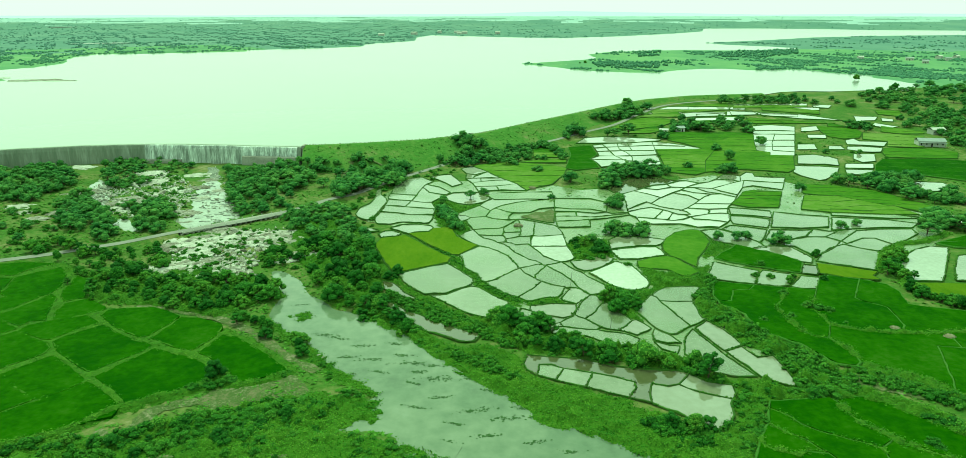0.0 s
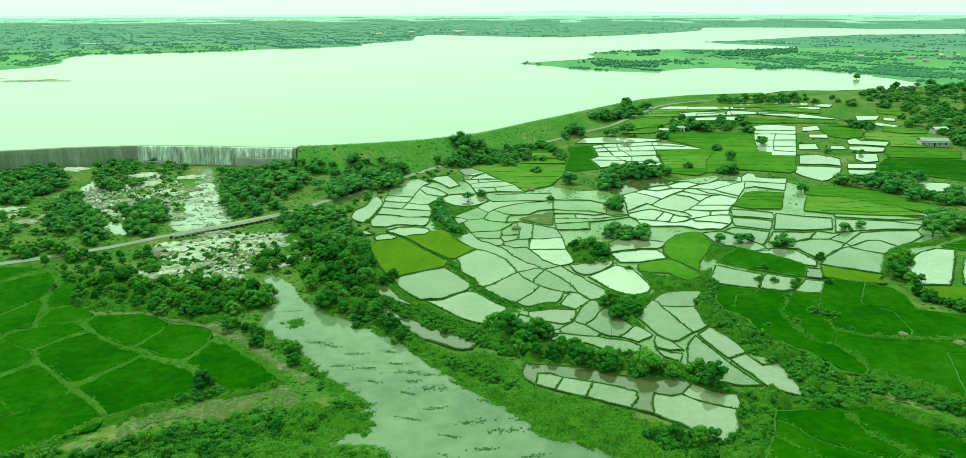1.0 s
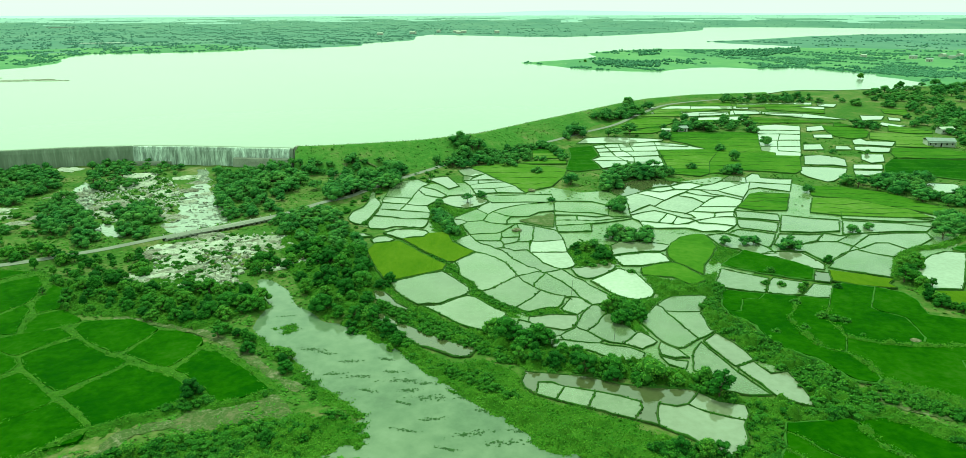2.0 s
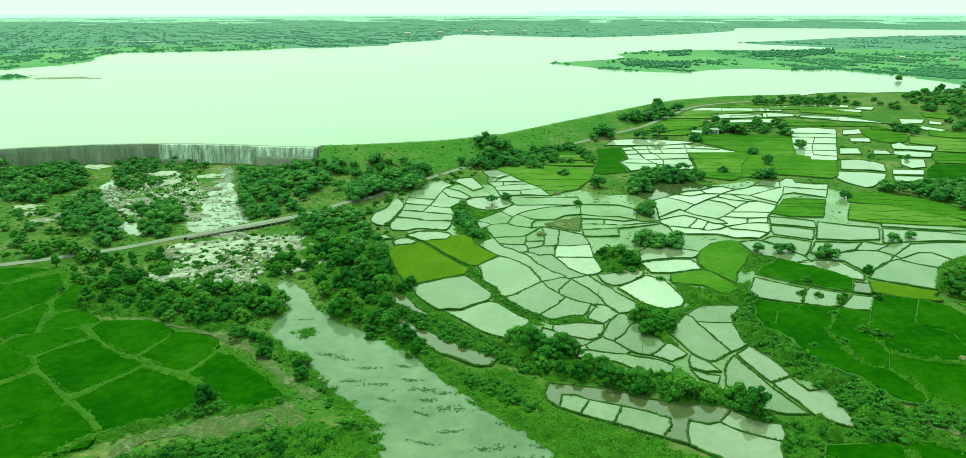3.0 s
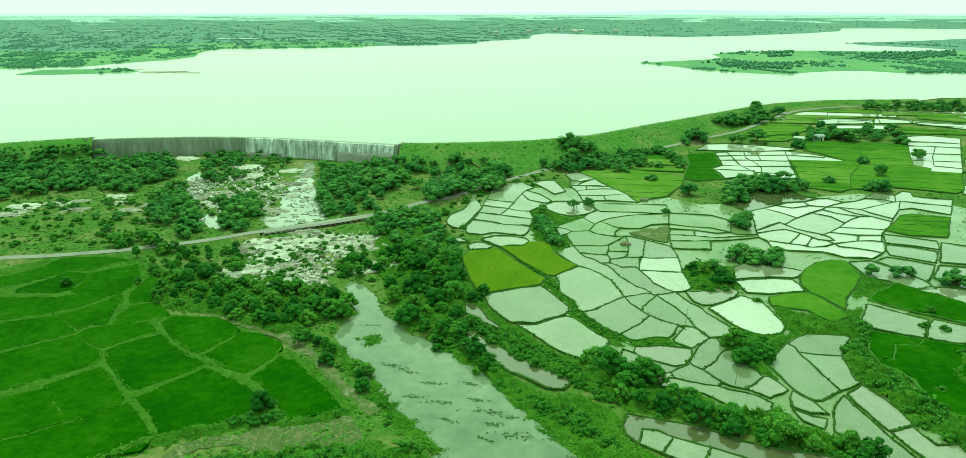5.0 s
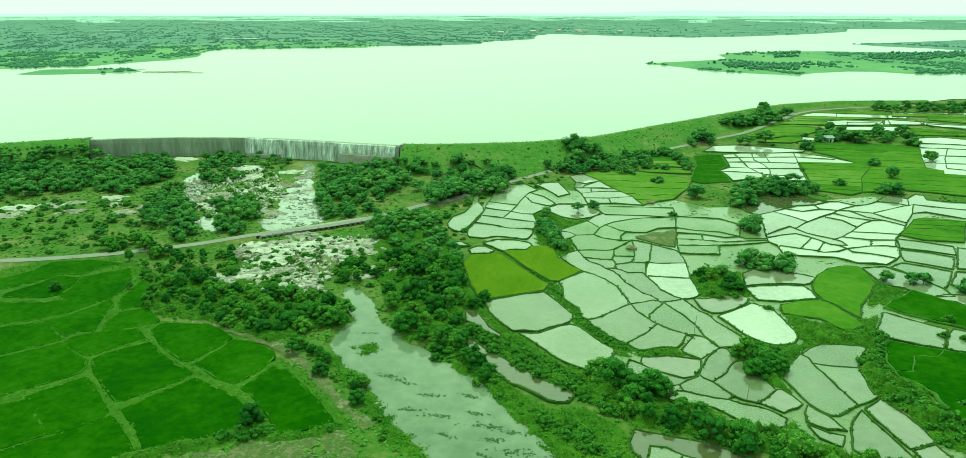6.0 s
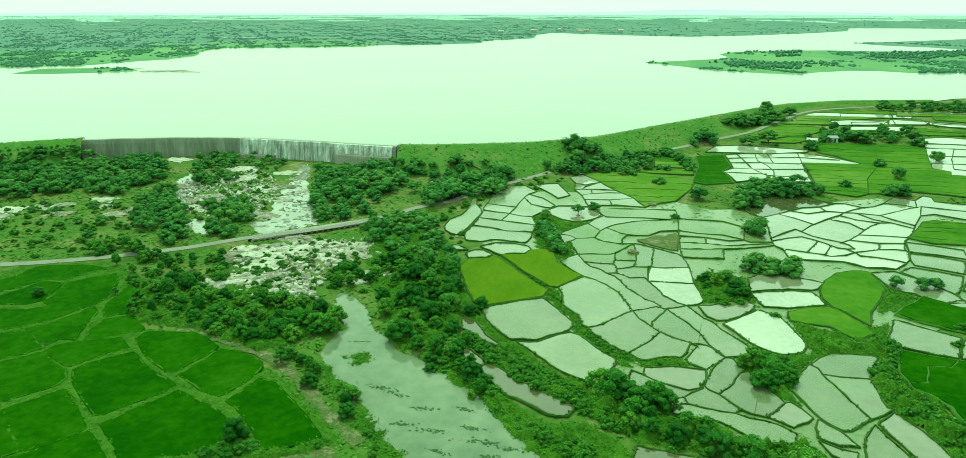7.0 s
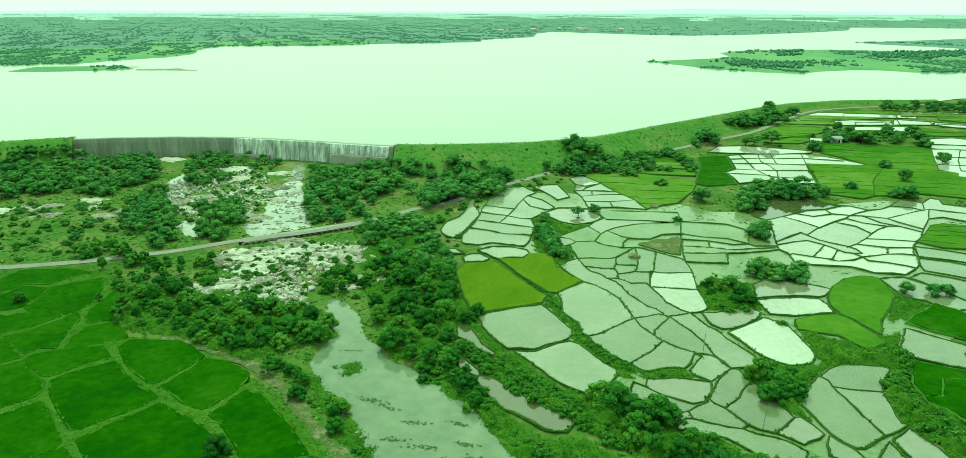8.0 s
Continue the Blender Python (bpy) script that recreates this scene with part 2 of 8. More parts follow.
def wander(points, step, jitter, closed=True, seed=0):
    """A polyline cut into short pieces whose points stray sideways, as hand-dug edges do; the same edge strays the same way both ways round."""
    out = []
    pairs = list(zip(points, points[1:] + points[:1])) if closed else list(zip(points, points[1:]))
    for a, b in pairs:
        k = max(1, int(math.hypot(b[0] - a[0], b[1] - a[1]) / step))
        flip = a > b
        p, q = (b, a) if flip else (a, b)
        nx, ny = -(q[1] - p[1]), q[0] - p[0]
        ln = math.hypot(nx, ny) or 1
        row = []
        for i in range(k):
            t = (k - i) / k if flip else i / k
            w = jitter * math.sin(math.pi * t) * (noise.noise((p[0] * 0.3 + t * 3, p[1] * 0.3, seed)) + 0.6 * noise.noise((p[0] + t * 9, p[1], seed + 5)))
            row.append((p[0] + (q[0] - p[0]) * t + nx / ln * w, p[1] + (q[1] - p[1]) * t + ny / ln * w))
        out += row
    if not closed:
        out.append(points[-1])
    return out


def ribbon(points, width, rise=0.0, lift=0.0, height=None, taper=0.0, uneven=0.0):
    """Verts and faces of a strip along points; with rise it is a ridge with sloping sides."""
    n = len(points)
    verts, faces = [], []
    prof = ((-1, 0), (1, 0)) if not rise else ((-1.0, -0.25), (-0.45, 1.0), (0.45, 1.0), (1.0, -0.25))
    for i, (x, y) in enumerate(points):
        a, b = points[max(0, i - 1)], points[min(n - 1, i + 1)]
        dx, dy = b[0] - a[0], b[1] - a[1]
        ln = math.hypot(dx, dy) or 1
        w = width / 2 * (1 + uneven * noise.noise((x * 0.4, y * 0.4, 3)))
        z0 = float(height(x, y)) if height else float(land(x, y))
        r = rise * (1 + uneven * noise.noise((x * 0.5, y * 0.5, 9)))
        for s, h in prof:
            verts.append((x - dy / ln * w * s, y + dx / ln * w * s, z0 + lift + r * h))
    k = len(prof)
    for i in range(n - 1):
        for j in range(k - 1):
            faces.append((i * k + j, i * k + j + 1, (i + 1) * k + j + 1, (i + 1) * k + j))
    return verts, faces


def fill(bm, points, height):
    """Triangles over the inside of an outline, whatever its shape, facing up."""
    flat, _, tris, *_ = geometry.delaunay_2d_cdt([Vector(p) for p in points], [], [list(range(len(points)))], 1, 1e-4)
    made = [bm.verts.new((v.x, v.y, height(v.x, v.y))) for v in flat]
    for t in tris:
        a, b, c = (flat[k] for k in t[:3])
        up = (b - a).cross(c - a) > 0
        bm.faces.new([made[k] for k in (t if up else t[::-1])])


def sheet(name, points, z, mat, step=4, jitter=1.0, seed=0):
    """A level surface with a natural outline."""
    bm = bmesh.new()
    fill(bm, wander(points, step, jitter, True, seed), z if callable(z) else lambda x, y: z)
    return part(name, bm, mat)


# ---- plan of the water ----
LAKE_LEVEL = 9.6
far_shore = [(-628, 508), (-725, 686), (-699, 741), (-670, 764), (-632, 789), (-621, 854), (-601, 905), (-603, 984), (-644, 1054), (-675, 1137), (-674, 1197), (-609, 1208), (-530, 1243), (-448, 1278), (-458, 1323), (-335, 1393), (-266, 1457), (-280, 1573), (-187, 1727), (-207, 1982), (-178, 2147), (-66, 2056), (36, 1974), (99, 1939), (191, 1911), (364, 2029), (583, 2274), (741, 2508), (860, 2900), (1090, 2910), (1255, 2830), (1420, 2655), (1691, 2557)]
headlands = [(1397, 2107), (1160, 2064), (870, 1929), (693, 1769), (483, 1602), (505, 1505), (560, 1440), (596, 1364), (520, 1310), (430, 1297), (355, 1310), (279, 1290), (200, 1240), (160, 1172), (162, 1080), (131, 1040), (80, 1000), (34, 965), (82, 908), (99, 872), (127, 843), (162, 821), (200, 824), (224, 850), (264, 877), (290, 878), (319, 855), (383, 866), (395, 813), (416, 796), (425, 781), (410, 758), (421, 730), (419, 704), (424, 686)]
near_shore = [(404, 663), (380, 640), (343, 641), (304, 631), (279, 634), (254, 626), (222, 598)]
dam_line = [(-102, 356), (-84, 359), (-69, 363), (-38, 374), (-6, 396), (25, 436), (50, 467), (98, 528), (125, 556), (166, 581), (209, 592)]
weir_line = [(-270, 343), (-253, 350), (-223, 359), (-193, 363.5), (-171, 363.5), (-145, 361), (-131, 359), (-103, 356)]
left_dam_line = [(-470, 210), (-400, 245), (-331, 296), (-303, 321), (-288, 332), (-270, 344)]
lake_outline = far_shore + headlands + near_shore + dam_line[::-1] + weir_line[::-1] + left_dam_line[::-1] + [(-620, 260)]
islet = [(-628, 671), (-649, 740), (-592, 759), (-562, 773), (-514, 729), (-546, 700), (-594, 677)]
river_outline = [(-70, 197), (-66, 196), (-67.6, 196), (-60, 188.2), (-56.4, 179), (-49.2, 172.3), (-44.8, 166.8), (-38, 164.4), (-31.1, 160.8), (-26.1, 154.8), (-21.6, 150.6), (-14.4, 145.6), (-9.3, 137.7), (-3.7, 128.9), (3.3, 120.9), (8.3, 115.7), (11.9, 113.1), (17.8, 110.3), (24.8, 108.1), (29.8, 103.3), (32.2, 101.1), (36, 70), (36, 20), (-30, 20), (-25, 83), (-7.5, 100), (-12.5, 104.1), (-17.6, 106.5), (-21.5, 108.7), (-25.4, 109.9), (-30.3, 109.9), (-37.7, 109.6), (-42.5, 110.4), (-36, 113.1), (-31.8, 117.3), (-27.1, 119.9), (-25.2, 122.4), (-25.6, 124.7), (-34.7, 128.6), (-38.5, 133.9), (-43.9, 141.1), (-49.7, 149.3), (-55.1, 154.6), (-61.3, 163), (-62.2, 167.9), (-61.6, 178.9), (-67.8, 188.1), (-70.7, 196)]
rapids = [(-127, 253), (-122, 259), (-132, 281), (-137, 302), (-142, 327), (-153, 351), (-148, 348), (-136, 321), (-123, 293), (-109, 271), (-103, 258), (-112, 247), (-116, 240)]
side_pool = [(-190, 296), (-194, 321), (-183, 307), (-171, 285), (-167, 271), (-168, 267)]
low_pool = [(-151, 248), (-150, 255), (-145, 251), (-139, 242), (-133, 237), (-140, 240)]
rock_pool = [(-96, 206), (-95, 212), (-91, 208), (-90, 204), (-94, 203)]
rice_terrace = [(-107.9, 96.9), (-92.8, 102.3), (-85.2, 106.3), (-77.8, 115.6), (-69.5, 120.2), (-61.8, 126.2), (-56.6, 124.7), (-47.3, 130.2), (-47.1, 132.4), (-54.1, 139.3), (-59.4, 144.1), (-66.8, 149.8), (-77.3, 156.3), (-85.5, 160), (-93.8, 165.2), (-109.7, 165.9), (-120.2, 180.2), (-129.5, 192.6), (-138.5, 199.8), (-154.7, 204.3), (-170.4, 200.8), (-185.9, 176.8)]
marsh_pool = [(-19.7, 104.7), (-13.9, 106), (-8.3, 103.2), (-9.8, 99.1), (-16.8, 99.8)]


def ground_height(x, y):
    x, y = np.asarray(x, float), np.asarray(y, float)
    far = np.hypot(x, y)
    level = smooth(0, -2, signed(x, y, rice_terrace))
    h = land(x, y) + (0.18 * ripple(x, y, 17) + 0.08 * ripple(x, y, 5)) * (1 - 0.75 * level) + 0.5 * level
    h += smooth(700, 1500, far) * (1.2 + 1.0 * ripple(x, y, 190)) + 34 * smooth(2600, 4950, far)
    s = signed(x, y, lake_outline) + 3 * ripple(x, y, 60) * smooth(600, 900, far)
    s = np.maximum(s, -signed(x, y, islet))
    upstream = (y > 640) | (s < 0)
    h = np.where(upstream, LAKE_LEVEL + np.clip(s * 0.03, -2.5, np.maximum(h - LAKE_LEVEL, 0.5)), h)
    wall = left_dam_line[:-1] + weir_line + dam_line[1:]
    beside = signed(x, y, wall + wall[-2:0:-1])
    h = np.where((s < 0) & (np.abs(beside) < 60), np.minimum(h, land(x, y) - 0.5 + 7 * smooth(12, 60, np.abs(beside))), h)
    for outline, depth, bank in ((river_outline, 1.9, 3.0), (marsh_pool, 1.3, 2.0), (rapids, 0.8, 3.0), (side_pool, 0.8, 2.5), (low_pool, 0.8, 2.0), (rock_pool, 0.8, 1.5)):
        h = h - depth * smooth(bank, -bank, signed(x, y, outline)) * (1 if outline is not rapids and outline is not side_pool else 0.85 - 0.55 * ripple(x + 7, y, 8.5))
    return h


# ---- ground ----
angles = np.concatenate([np.arange(-58, 58, 0.34), np.arange(58, 302, 6.0)])
radii = 40 * 1.016 ** np.arange(0, 335)
radii = radii[radii < 4950]
ra, rr = np.meshgrid(np.radians(angles), radii)
gx, gy = rr * np.sin(ra), rr * np.cos(ra)
gz = ground_height(gx.ravel(), gy.ravel()).reshape(gx.shape)
na, nr = len(angles), len(radii)
gverts = np.stack([gx.ravel(), gy.ravel(), gz.ravel()], 1).tolist() + [(0, 0, 0.0)]
gfaces = [(r * na + a, r * na + (a + 1) % na, (r + 1) * na + (a + 1) % na, (r + 1) * na + a) for r in range(nr - 1) for a in range(na)]
gfaces += [(len(gverts) - 1, (a + 1) % na, a) for a in range(na)]
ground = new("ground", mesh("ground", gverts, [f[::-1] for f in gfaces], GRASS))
ground.data.materials.append(HAZED_FARLAND)
ground.data.materials.append(HAZED_MIDLAND)
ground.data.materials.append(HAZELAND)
# ground rings take colours with more haze painted in as they recede
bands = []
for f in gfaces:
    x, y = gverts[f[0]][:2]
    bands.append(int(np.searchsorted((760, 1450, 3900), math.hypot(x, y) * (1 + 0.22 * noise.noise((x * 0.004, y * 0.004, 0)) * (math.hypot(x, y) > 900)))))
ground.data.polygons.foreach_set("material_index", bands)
tagged(ground, "green monsoon grassland with bare patches, reaching the horizon", "ground", kind="structure")


def grow(poly, d):
    """The polygon moved outwards by d (a number, or one for each point)."""
    area = sum(a[0] * b[1] - b[0] * a[1] for a, b in zip(poly, poly[1:] + poly[:1]))
    out = []
    for i, (x, y) in enumerate(poly):
        (ax, ay), (bx, by) = poly[i - 1], poly[(i + 1) % len(poly)]
        dx, dy = bx - ax, by - ay
        ln = math.hypot(dx, dy) or 1
        k = (d[i] if isinstance(d, list) else d) * (1 if area > 0 else -1)
        out.append((x + dy / ln * k, y - dx / ln * k))
    return out


shore_points = len(far_shore) + len(headlands) + len(near_shore)
reach = [9.0] * shore_points + [1.0] * (len(lake_outline) - shore_points)
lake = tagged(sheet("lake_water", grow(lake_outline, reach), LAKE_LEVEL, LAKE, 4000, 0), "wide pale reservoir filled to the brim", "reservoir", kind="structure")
river = tagged(sheet("river_water", [(-78, 15), (58, 15), (58, 203), (-78, 203)], -0.62, RIVER, 400, 0), "slow murky green river below the rapids", "river", kind="structure")
for name, outline, z, label in (("marsh_water", marsh_pool, -0.55, "shallow green water in a reedy marsh"), ("rapids_water", rapids, -0.22, "white shallow water running over bedrock"), ("pool_water", side_pool, -0.22, "pale pool of standing water among rocks"), ("pool_water", low_pool, -0.22, "pale pool of standing water among rocks"), ("pool_water", rock_pool, -0.22, "small pale pool between boulders")):
    tagged(sheet(name, grow(outline, 2.0), z, SHALLOW if name != "marsh_water" else RIVER, 400, 0), label, "pool", kind="structure")

# ring-shaped backdrop, given a glow for the horizon's haze
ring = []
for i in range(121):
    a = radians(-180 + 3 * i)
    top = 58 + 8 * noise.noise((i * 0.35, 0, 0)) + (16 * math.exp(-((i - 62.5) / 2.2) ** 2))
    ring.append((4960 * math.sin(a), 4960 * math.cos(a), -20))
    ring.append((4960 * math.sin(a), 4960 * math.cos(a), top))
backdrop = tagged(new("backdrop", mesh("backdrop", ring, [(2 * i, 2 * i + 1, 2 * i + 3, 2 * i + 2) for i in range(120)], HAZE_GLOW)), "pale glowing backdrop for a hazy plain and low hills", "distance", kind="structure")


# ---- dam, weir and road ----
def profile_along(points, profile, step=4.0):
    """Sweep a cross-section (offset to the downstream side, height) along a line; returns verts and faces."""
    line = wander(points, step, 0.0, False)
    verts, faces = [], []
    n, k = len(line), len(profile)
    for i, (x, y) in enumerate(line):
        a, b = line[max(0, i - 3)], line[min(n - 1, i + 3)]
        dx, dy = b[0] - a[0], b[1] - a[1]
        ln = math.hypot(dx, dy)
        for o, z in profile:
            w = 0.35 * noise.noise((x * 0.11, y * 0.11, o)) if abs(o) > 2 else 0.1 * noise.noise((x * 0.6, y * 0.6, o))
            verts.append((x + dy / ln * o, y - dx / ln * o, max(z, float(land(x, y)) - 0.8 if o > 3 else z) + w))
    for i in range(n - 1):
        for j in range(k - 1):
            faces.append((i * k + j, i * k + j + 1, (i + 1) * k + j + 1, (i + 1) * k + j))
    return verts, faces


bank_profile = [(-7, 6.5), (-2.6, 9.4), (-1.8, 10.35), (-0.9, 10.55), (1.6, 10.5), (2.4, 10.2), (5.5, 8.6), (9, 6.8), (13, 4.8), (17, 2.8), (21, 0.8), (25, -0.8)]
for name, line, label in (("embankment", dam_line + [(235, 600)], "long grassed earth dam with a rough stone crest"), ("embankment", left_dam_line, "short grassed earth dam beside the weir")):
    tagged(new(name, mesh(name, *profile_along(line, bank_profile), DAMGRASS)), label, "earth dam", kind="structure")

# dark rubble edging along the water's side of the crest
random.seed(5)
rubble = bmesh.new()
for line in (dam_line, left_dam_line):
    for x, y in wander(line, 0.9, 0.3, False):
        r = random.uniform(0.25, 0.6)
        m = Matrix.Translation((x + random.uniform(-0.5, 0.5), y + random.uniform(-0.3, 0.3) + 1.4, 10.45)) @ Euler((random.random() * 3, random.random() * 3, random.random() * 3)).to_matrix().to_4x4()
        bmesh.ops.create_icosphere(rubble, subdivisions=1, radius=r, matrix=m @ Matrix.Diagonal((1.3, 1, 0.7, 1)))
tagged(part("crest_rubble", rubble, ROCK), "rough dark stones along the dam crest", "stones", kind="stuff")

weir = new("weir")
weir.location = (0, 0, 0)
tagged(weir, "long curved stone overflow weir with water streaming down", "weir")


def weir_stretch(u0, u1, base, top, front, depth, mat, name, label="", jag=0.0):
    """A stretch of the curved wall between two shares of its length; front is the offset of its face."""
    fine = wander(weir_line, 2.0, 0, False)
    n = len(fine) - 1
    pts = fine[int(u0 * n):int(u1 * n) + 1]
    verts, faces = [], []
    for i, (x, y) in enumerate(pts):
        a, b = pts[max(0, i - 4)], pts[min(len(pts) - 1, i + 4)]
        dx, dy = b[0] - a[0], b[1] - a[1]
        ln = math.hypot(dx, dy)
        sx, sy = dy / ln, -dx / ln
        j = jag * noise.noise((x * 0.5, y * 0.5, 1))
        for o, z in ((-depth, base), (-depth, top), (front - 0.5, top + 0.02), (front + 0.05, top - 0.35), (front + 0.5, top - 2.0), (front + 1.1 + j, base)):
            verts.append((x + sx * o, y + sy * o, z))
    k = 6
    for i in range(len(pts) - 1):
        for c in range(k - 1):
            faces.append((i * k + c, i * k + c + 1, (i + 1) * k + c + 1, (i + 1) * k + c))
    faces += [tuple(range(k)), tuple(range((len(pts) - 1) * k, len(pts) * k))[::-1]]
    ob = new(name, mesh(name, verts, faces, mat, False))
    ob.parent = weir
    return tagged(ob, label)


weir_stretch(0.0, 1.0, -1.5, 9.62, 1.2, 1.8, WEIRWALL, "wall", "dark streaked stone wall")
for u0, u1, base in ((0.485, 0.60, 1.6), (0.60, 0.815, -0.8), (0.812, 0.995, 4.6)):
    weir_stretch(u0, u1, base, 9.66, 1.42, -0.9, FALLS, "water_curtain", "white water streaming down the wall", 0.3)
for u0, u1, base, top in ((0.46, 0.60, -1.0, 1.9), (0.60, 0.80, -1.2, -0.3), (0.81, 1.0, 0.0, 4.7)):
    weir_stretch(u0, u1, base, top, 4.2, -1.0, CONCRETE, "apron", "pale worn apron at the wall's foot")
for x, y, w in ((-271, 342.5, 1.3), (-101.5, 355.5, 1.4)):
    bm = bmesh.new()
    v = box(bm, x - w / 2, x + w / 2, y - 3.0, y + 1.8, -1, 10.9)
    bmesh.ops.bevel(bm, geom=[e for e in bm.edges], offset=0.12, segments=1, affect="EDGES")
    part("end_pier", bm, CONCRETE, weir, "pale concrete end pier")

ROAD_LINE = [(-300, 130), (-240, 160), (-195, 189), (-186, 194), (-169, 200), (-152, 208), (-141, 215), (-132, 221), (-121, 231), (-116, 235), (-100, 246), (-87, 258), (-78, 270), (-71, 281), (-62, 290), (-55, 304), (-46, 320), (-30, 345), (-21, 360), (-2, 376), (18, 399), (40, 420), (57, 439), (84, 466), (110, 505), (145, 545), (230, 580)]


def curve_line(points, step):
    """A smooth line through points."""
    out = []
    p = [points[0]] + points + [points[-1]]
    for i in range(1, len(p) - 2):
        k = max(1, int(math.dist(p[i], p[i + 1]) / step))
        for j in range(k):
            t = j / k
            out.append(tuple(0.5 * (2 * p[i][c] + (p[i + 1][c] - p[i - 1][c]) * t + (2 * p[i - 1][c] - 5 * p[i][c] + 4 * p[i + 1][c] - p[i + 2][c]) * t * t + (3 * p[i][c] - p[i - 1][c] - 3 * p[i + 1][c] + p[i + 2][c]) * t ** 3) for c in (0, 1)))
    return out + [points[-1]]


road_points = curve_line(ROAD_LINE, 2.0)
road = tagged(new("road", mesh("road", *ribbon(road_points, 3.5, 0, 1.02), ASPHALT)), "narrow worn grey country road on a low bank", "road", kind="structure")
start = min(range(len(road_points)), key=lambda i: math.dist(road_points[i], (-117, 234)))
stop = min(range(len(road_points)), key=lambda i: math.dist(road_points[i], (-85, 260)))
for piece in (road_points[:start + 1], road_points[stop:]):
    tagged(new("verge", mesh("verge", *ribbon(piece, 9.0, 1.02, -0.12, uneven=0.08), GRASS)), "grassy shoulders of the country road", "road verge", kind="structure")

# causeway over the stream, with a row of vents
bridge = tagged(new("causeway"), "low concrete causeway with a row of vents", "bridge")
b0, b1 = Vector((-117, 234, 0)), Vector((-83, 262, 0))
along = (b1 - b0).normalized()
turn = math.atan2(along.y, along.x)
span = (b1 - b0).length
bridge.matrix_world = Matrix.Translation(b0) @ Matrix.Rotation(turn, 4, "Z")
bm = bmesh.new()
box(bm, 0, span, -2.3, 2.3, 0.45, 0.97)
bmesh.ops.bevel(bm, geom=[e for e in bm.edges], offset=0.06, segments=1, affect="EDGES")
part("deck", bm, CONCRETE, bridge)
count = 22
for i in range(count + 1):
    bm = bmesh.new()
    x = i * span / count
    box(bm, x - 0.42, x + 0.42, -2.15, 2.15, -1.4, 0.5)
    part("pier", bm, CONCRETE, bridge)
# thin near-black wall added for the shade inside the vents
bm = bmesh.new()
box(bm, 0, span, -0.1, 0.1, -1.4, 0.48)
part("core_wall", bm, OPENING_SHADE, bridge, "dark panel for the shade inside the vents")
for i in range(count // 2 + 1):
    for s in (-2.1, 2.1):
        bm = bmesh.new()
        x = min(span - 0.2, 0.2 + i * span / (count // 2))
        box(bm, x - 0.14, x + 0.14, s - 0.12, s + 0.12, 1.0, 1.5)
        part("guard_stone", bm, WALLPAINT, bridge, "whitewashed guard stone")

def bank_height(x, y):
    """Height of the downstream face of the two earth dams at a place, or -9 beside them."""
    best = -9.0
    for line in (dam_line, left_dam_line):
        near = None
        for (ax, ay), (bx, by) in zip(line, line[1:]):
            ex, ey = bx - ax, by - ay
            t = max(0, min(1, ((x - ax) * ex + (y - ay) * ey) / (ex * ex + ey * ey)))
            d = math.hypot(x - ax - t * ex, y - ay - t * ey)
            if near is None or d < near[0]:
                near = (d, -1 if ex * (y - ay) - ey * (x - ax) > 0 else 1)
        o = near[0] * near[1]
        if -1 < o < 25:
            best = max(best, float(np.interp(o, [p[0] for p in bank_profile], [p[1] for p in bank_profile])))
    return best


# bare earth: field tracks and river banks
track_bank = [(-100.8, 167.5), (-94.7, 167.4), (-88.8, 165.4), (-83.1, 163.4), (-75.4, 160.3), (-70.3, 157.4), (-64.8, 153.3), (-59, 148.2), (-54.1, 143.2), (-49.8, 138.9), (-45.3, 135.1), (-41.2, 131.8)]
low_track = [(-64.7, 98.9), (-58.5, 100.6), (-53.3, 102.2), (-49.1, 103.4), (-43.6, 101.1), (-37.4, 99.5)]
dirt_path = [(-75.8, 348.3), (-69.3, 349.7), (-64.7, 349.2), (-60, 347.4), (-56.6, 344.8), (-53, 338.1)]
concrete_path = [(-72.5, 318.2), (-75.3, 331.3), (-74.3, 341.9), (-74.7, 346)]
for pts, w, label in ((track_bank, 2.6, "pale dirt track along the river bank"), (low_track, 1.1, "faint dirt track through the weeds"), (dirt_path, 2.4, "pale dirt path curving below the dam"), (concrete_path, 2.6, "short pale lane where cars are parked")):
    tagged(new("dirt_track", mesh("dirt_track", *ribbon(curve_line(pts, 1.5), w, 0, 0.14, height=lambda x, y: max(float(ground_height([x], [y])[0]), bank_height(x, y)), uneven=0.9), SOIL)), label, "track", kind="structure")
earth_bank = [(-62.7, 121.5), (-62.2, 123.6), (-55.1, 124.7), (-49.4, 128.5), (-46.7, 129.9), (-43.1, 126.9), (-40.6, 123), (-43, 120.2), (-47.9, 119), (-52.3, 116.5), (-56.8, 114.6), (-58.8, 114.8)]
earth_slope = [(-73.8, 107.7), (-74.1, 112), (-72.1, 117.1), (-67.9, 119.5), (-62.7, 121.5), (-59.5, 116.7), (-63.3, 117.9), (-67.4, 115.5), (-69.9, 113.8), (-70.5, 109.8), (-71.4, 106.7)]
earth_patch = [(-79.6, 107.2), (-78.5, 108.5), (-75.9, 106.6), (-74.5, 103.2), (-75.2, 101.3), (-77.4, 103.2)]
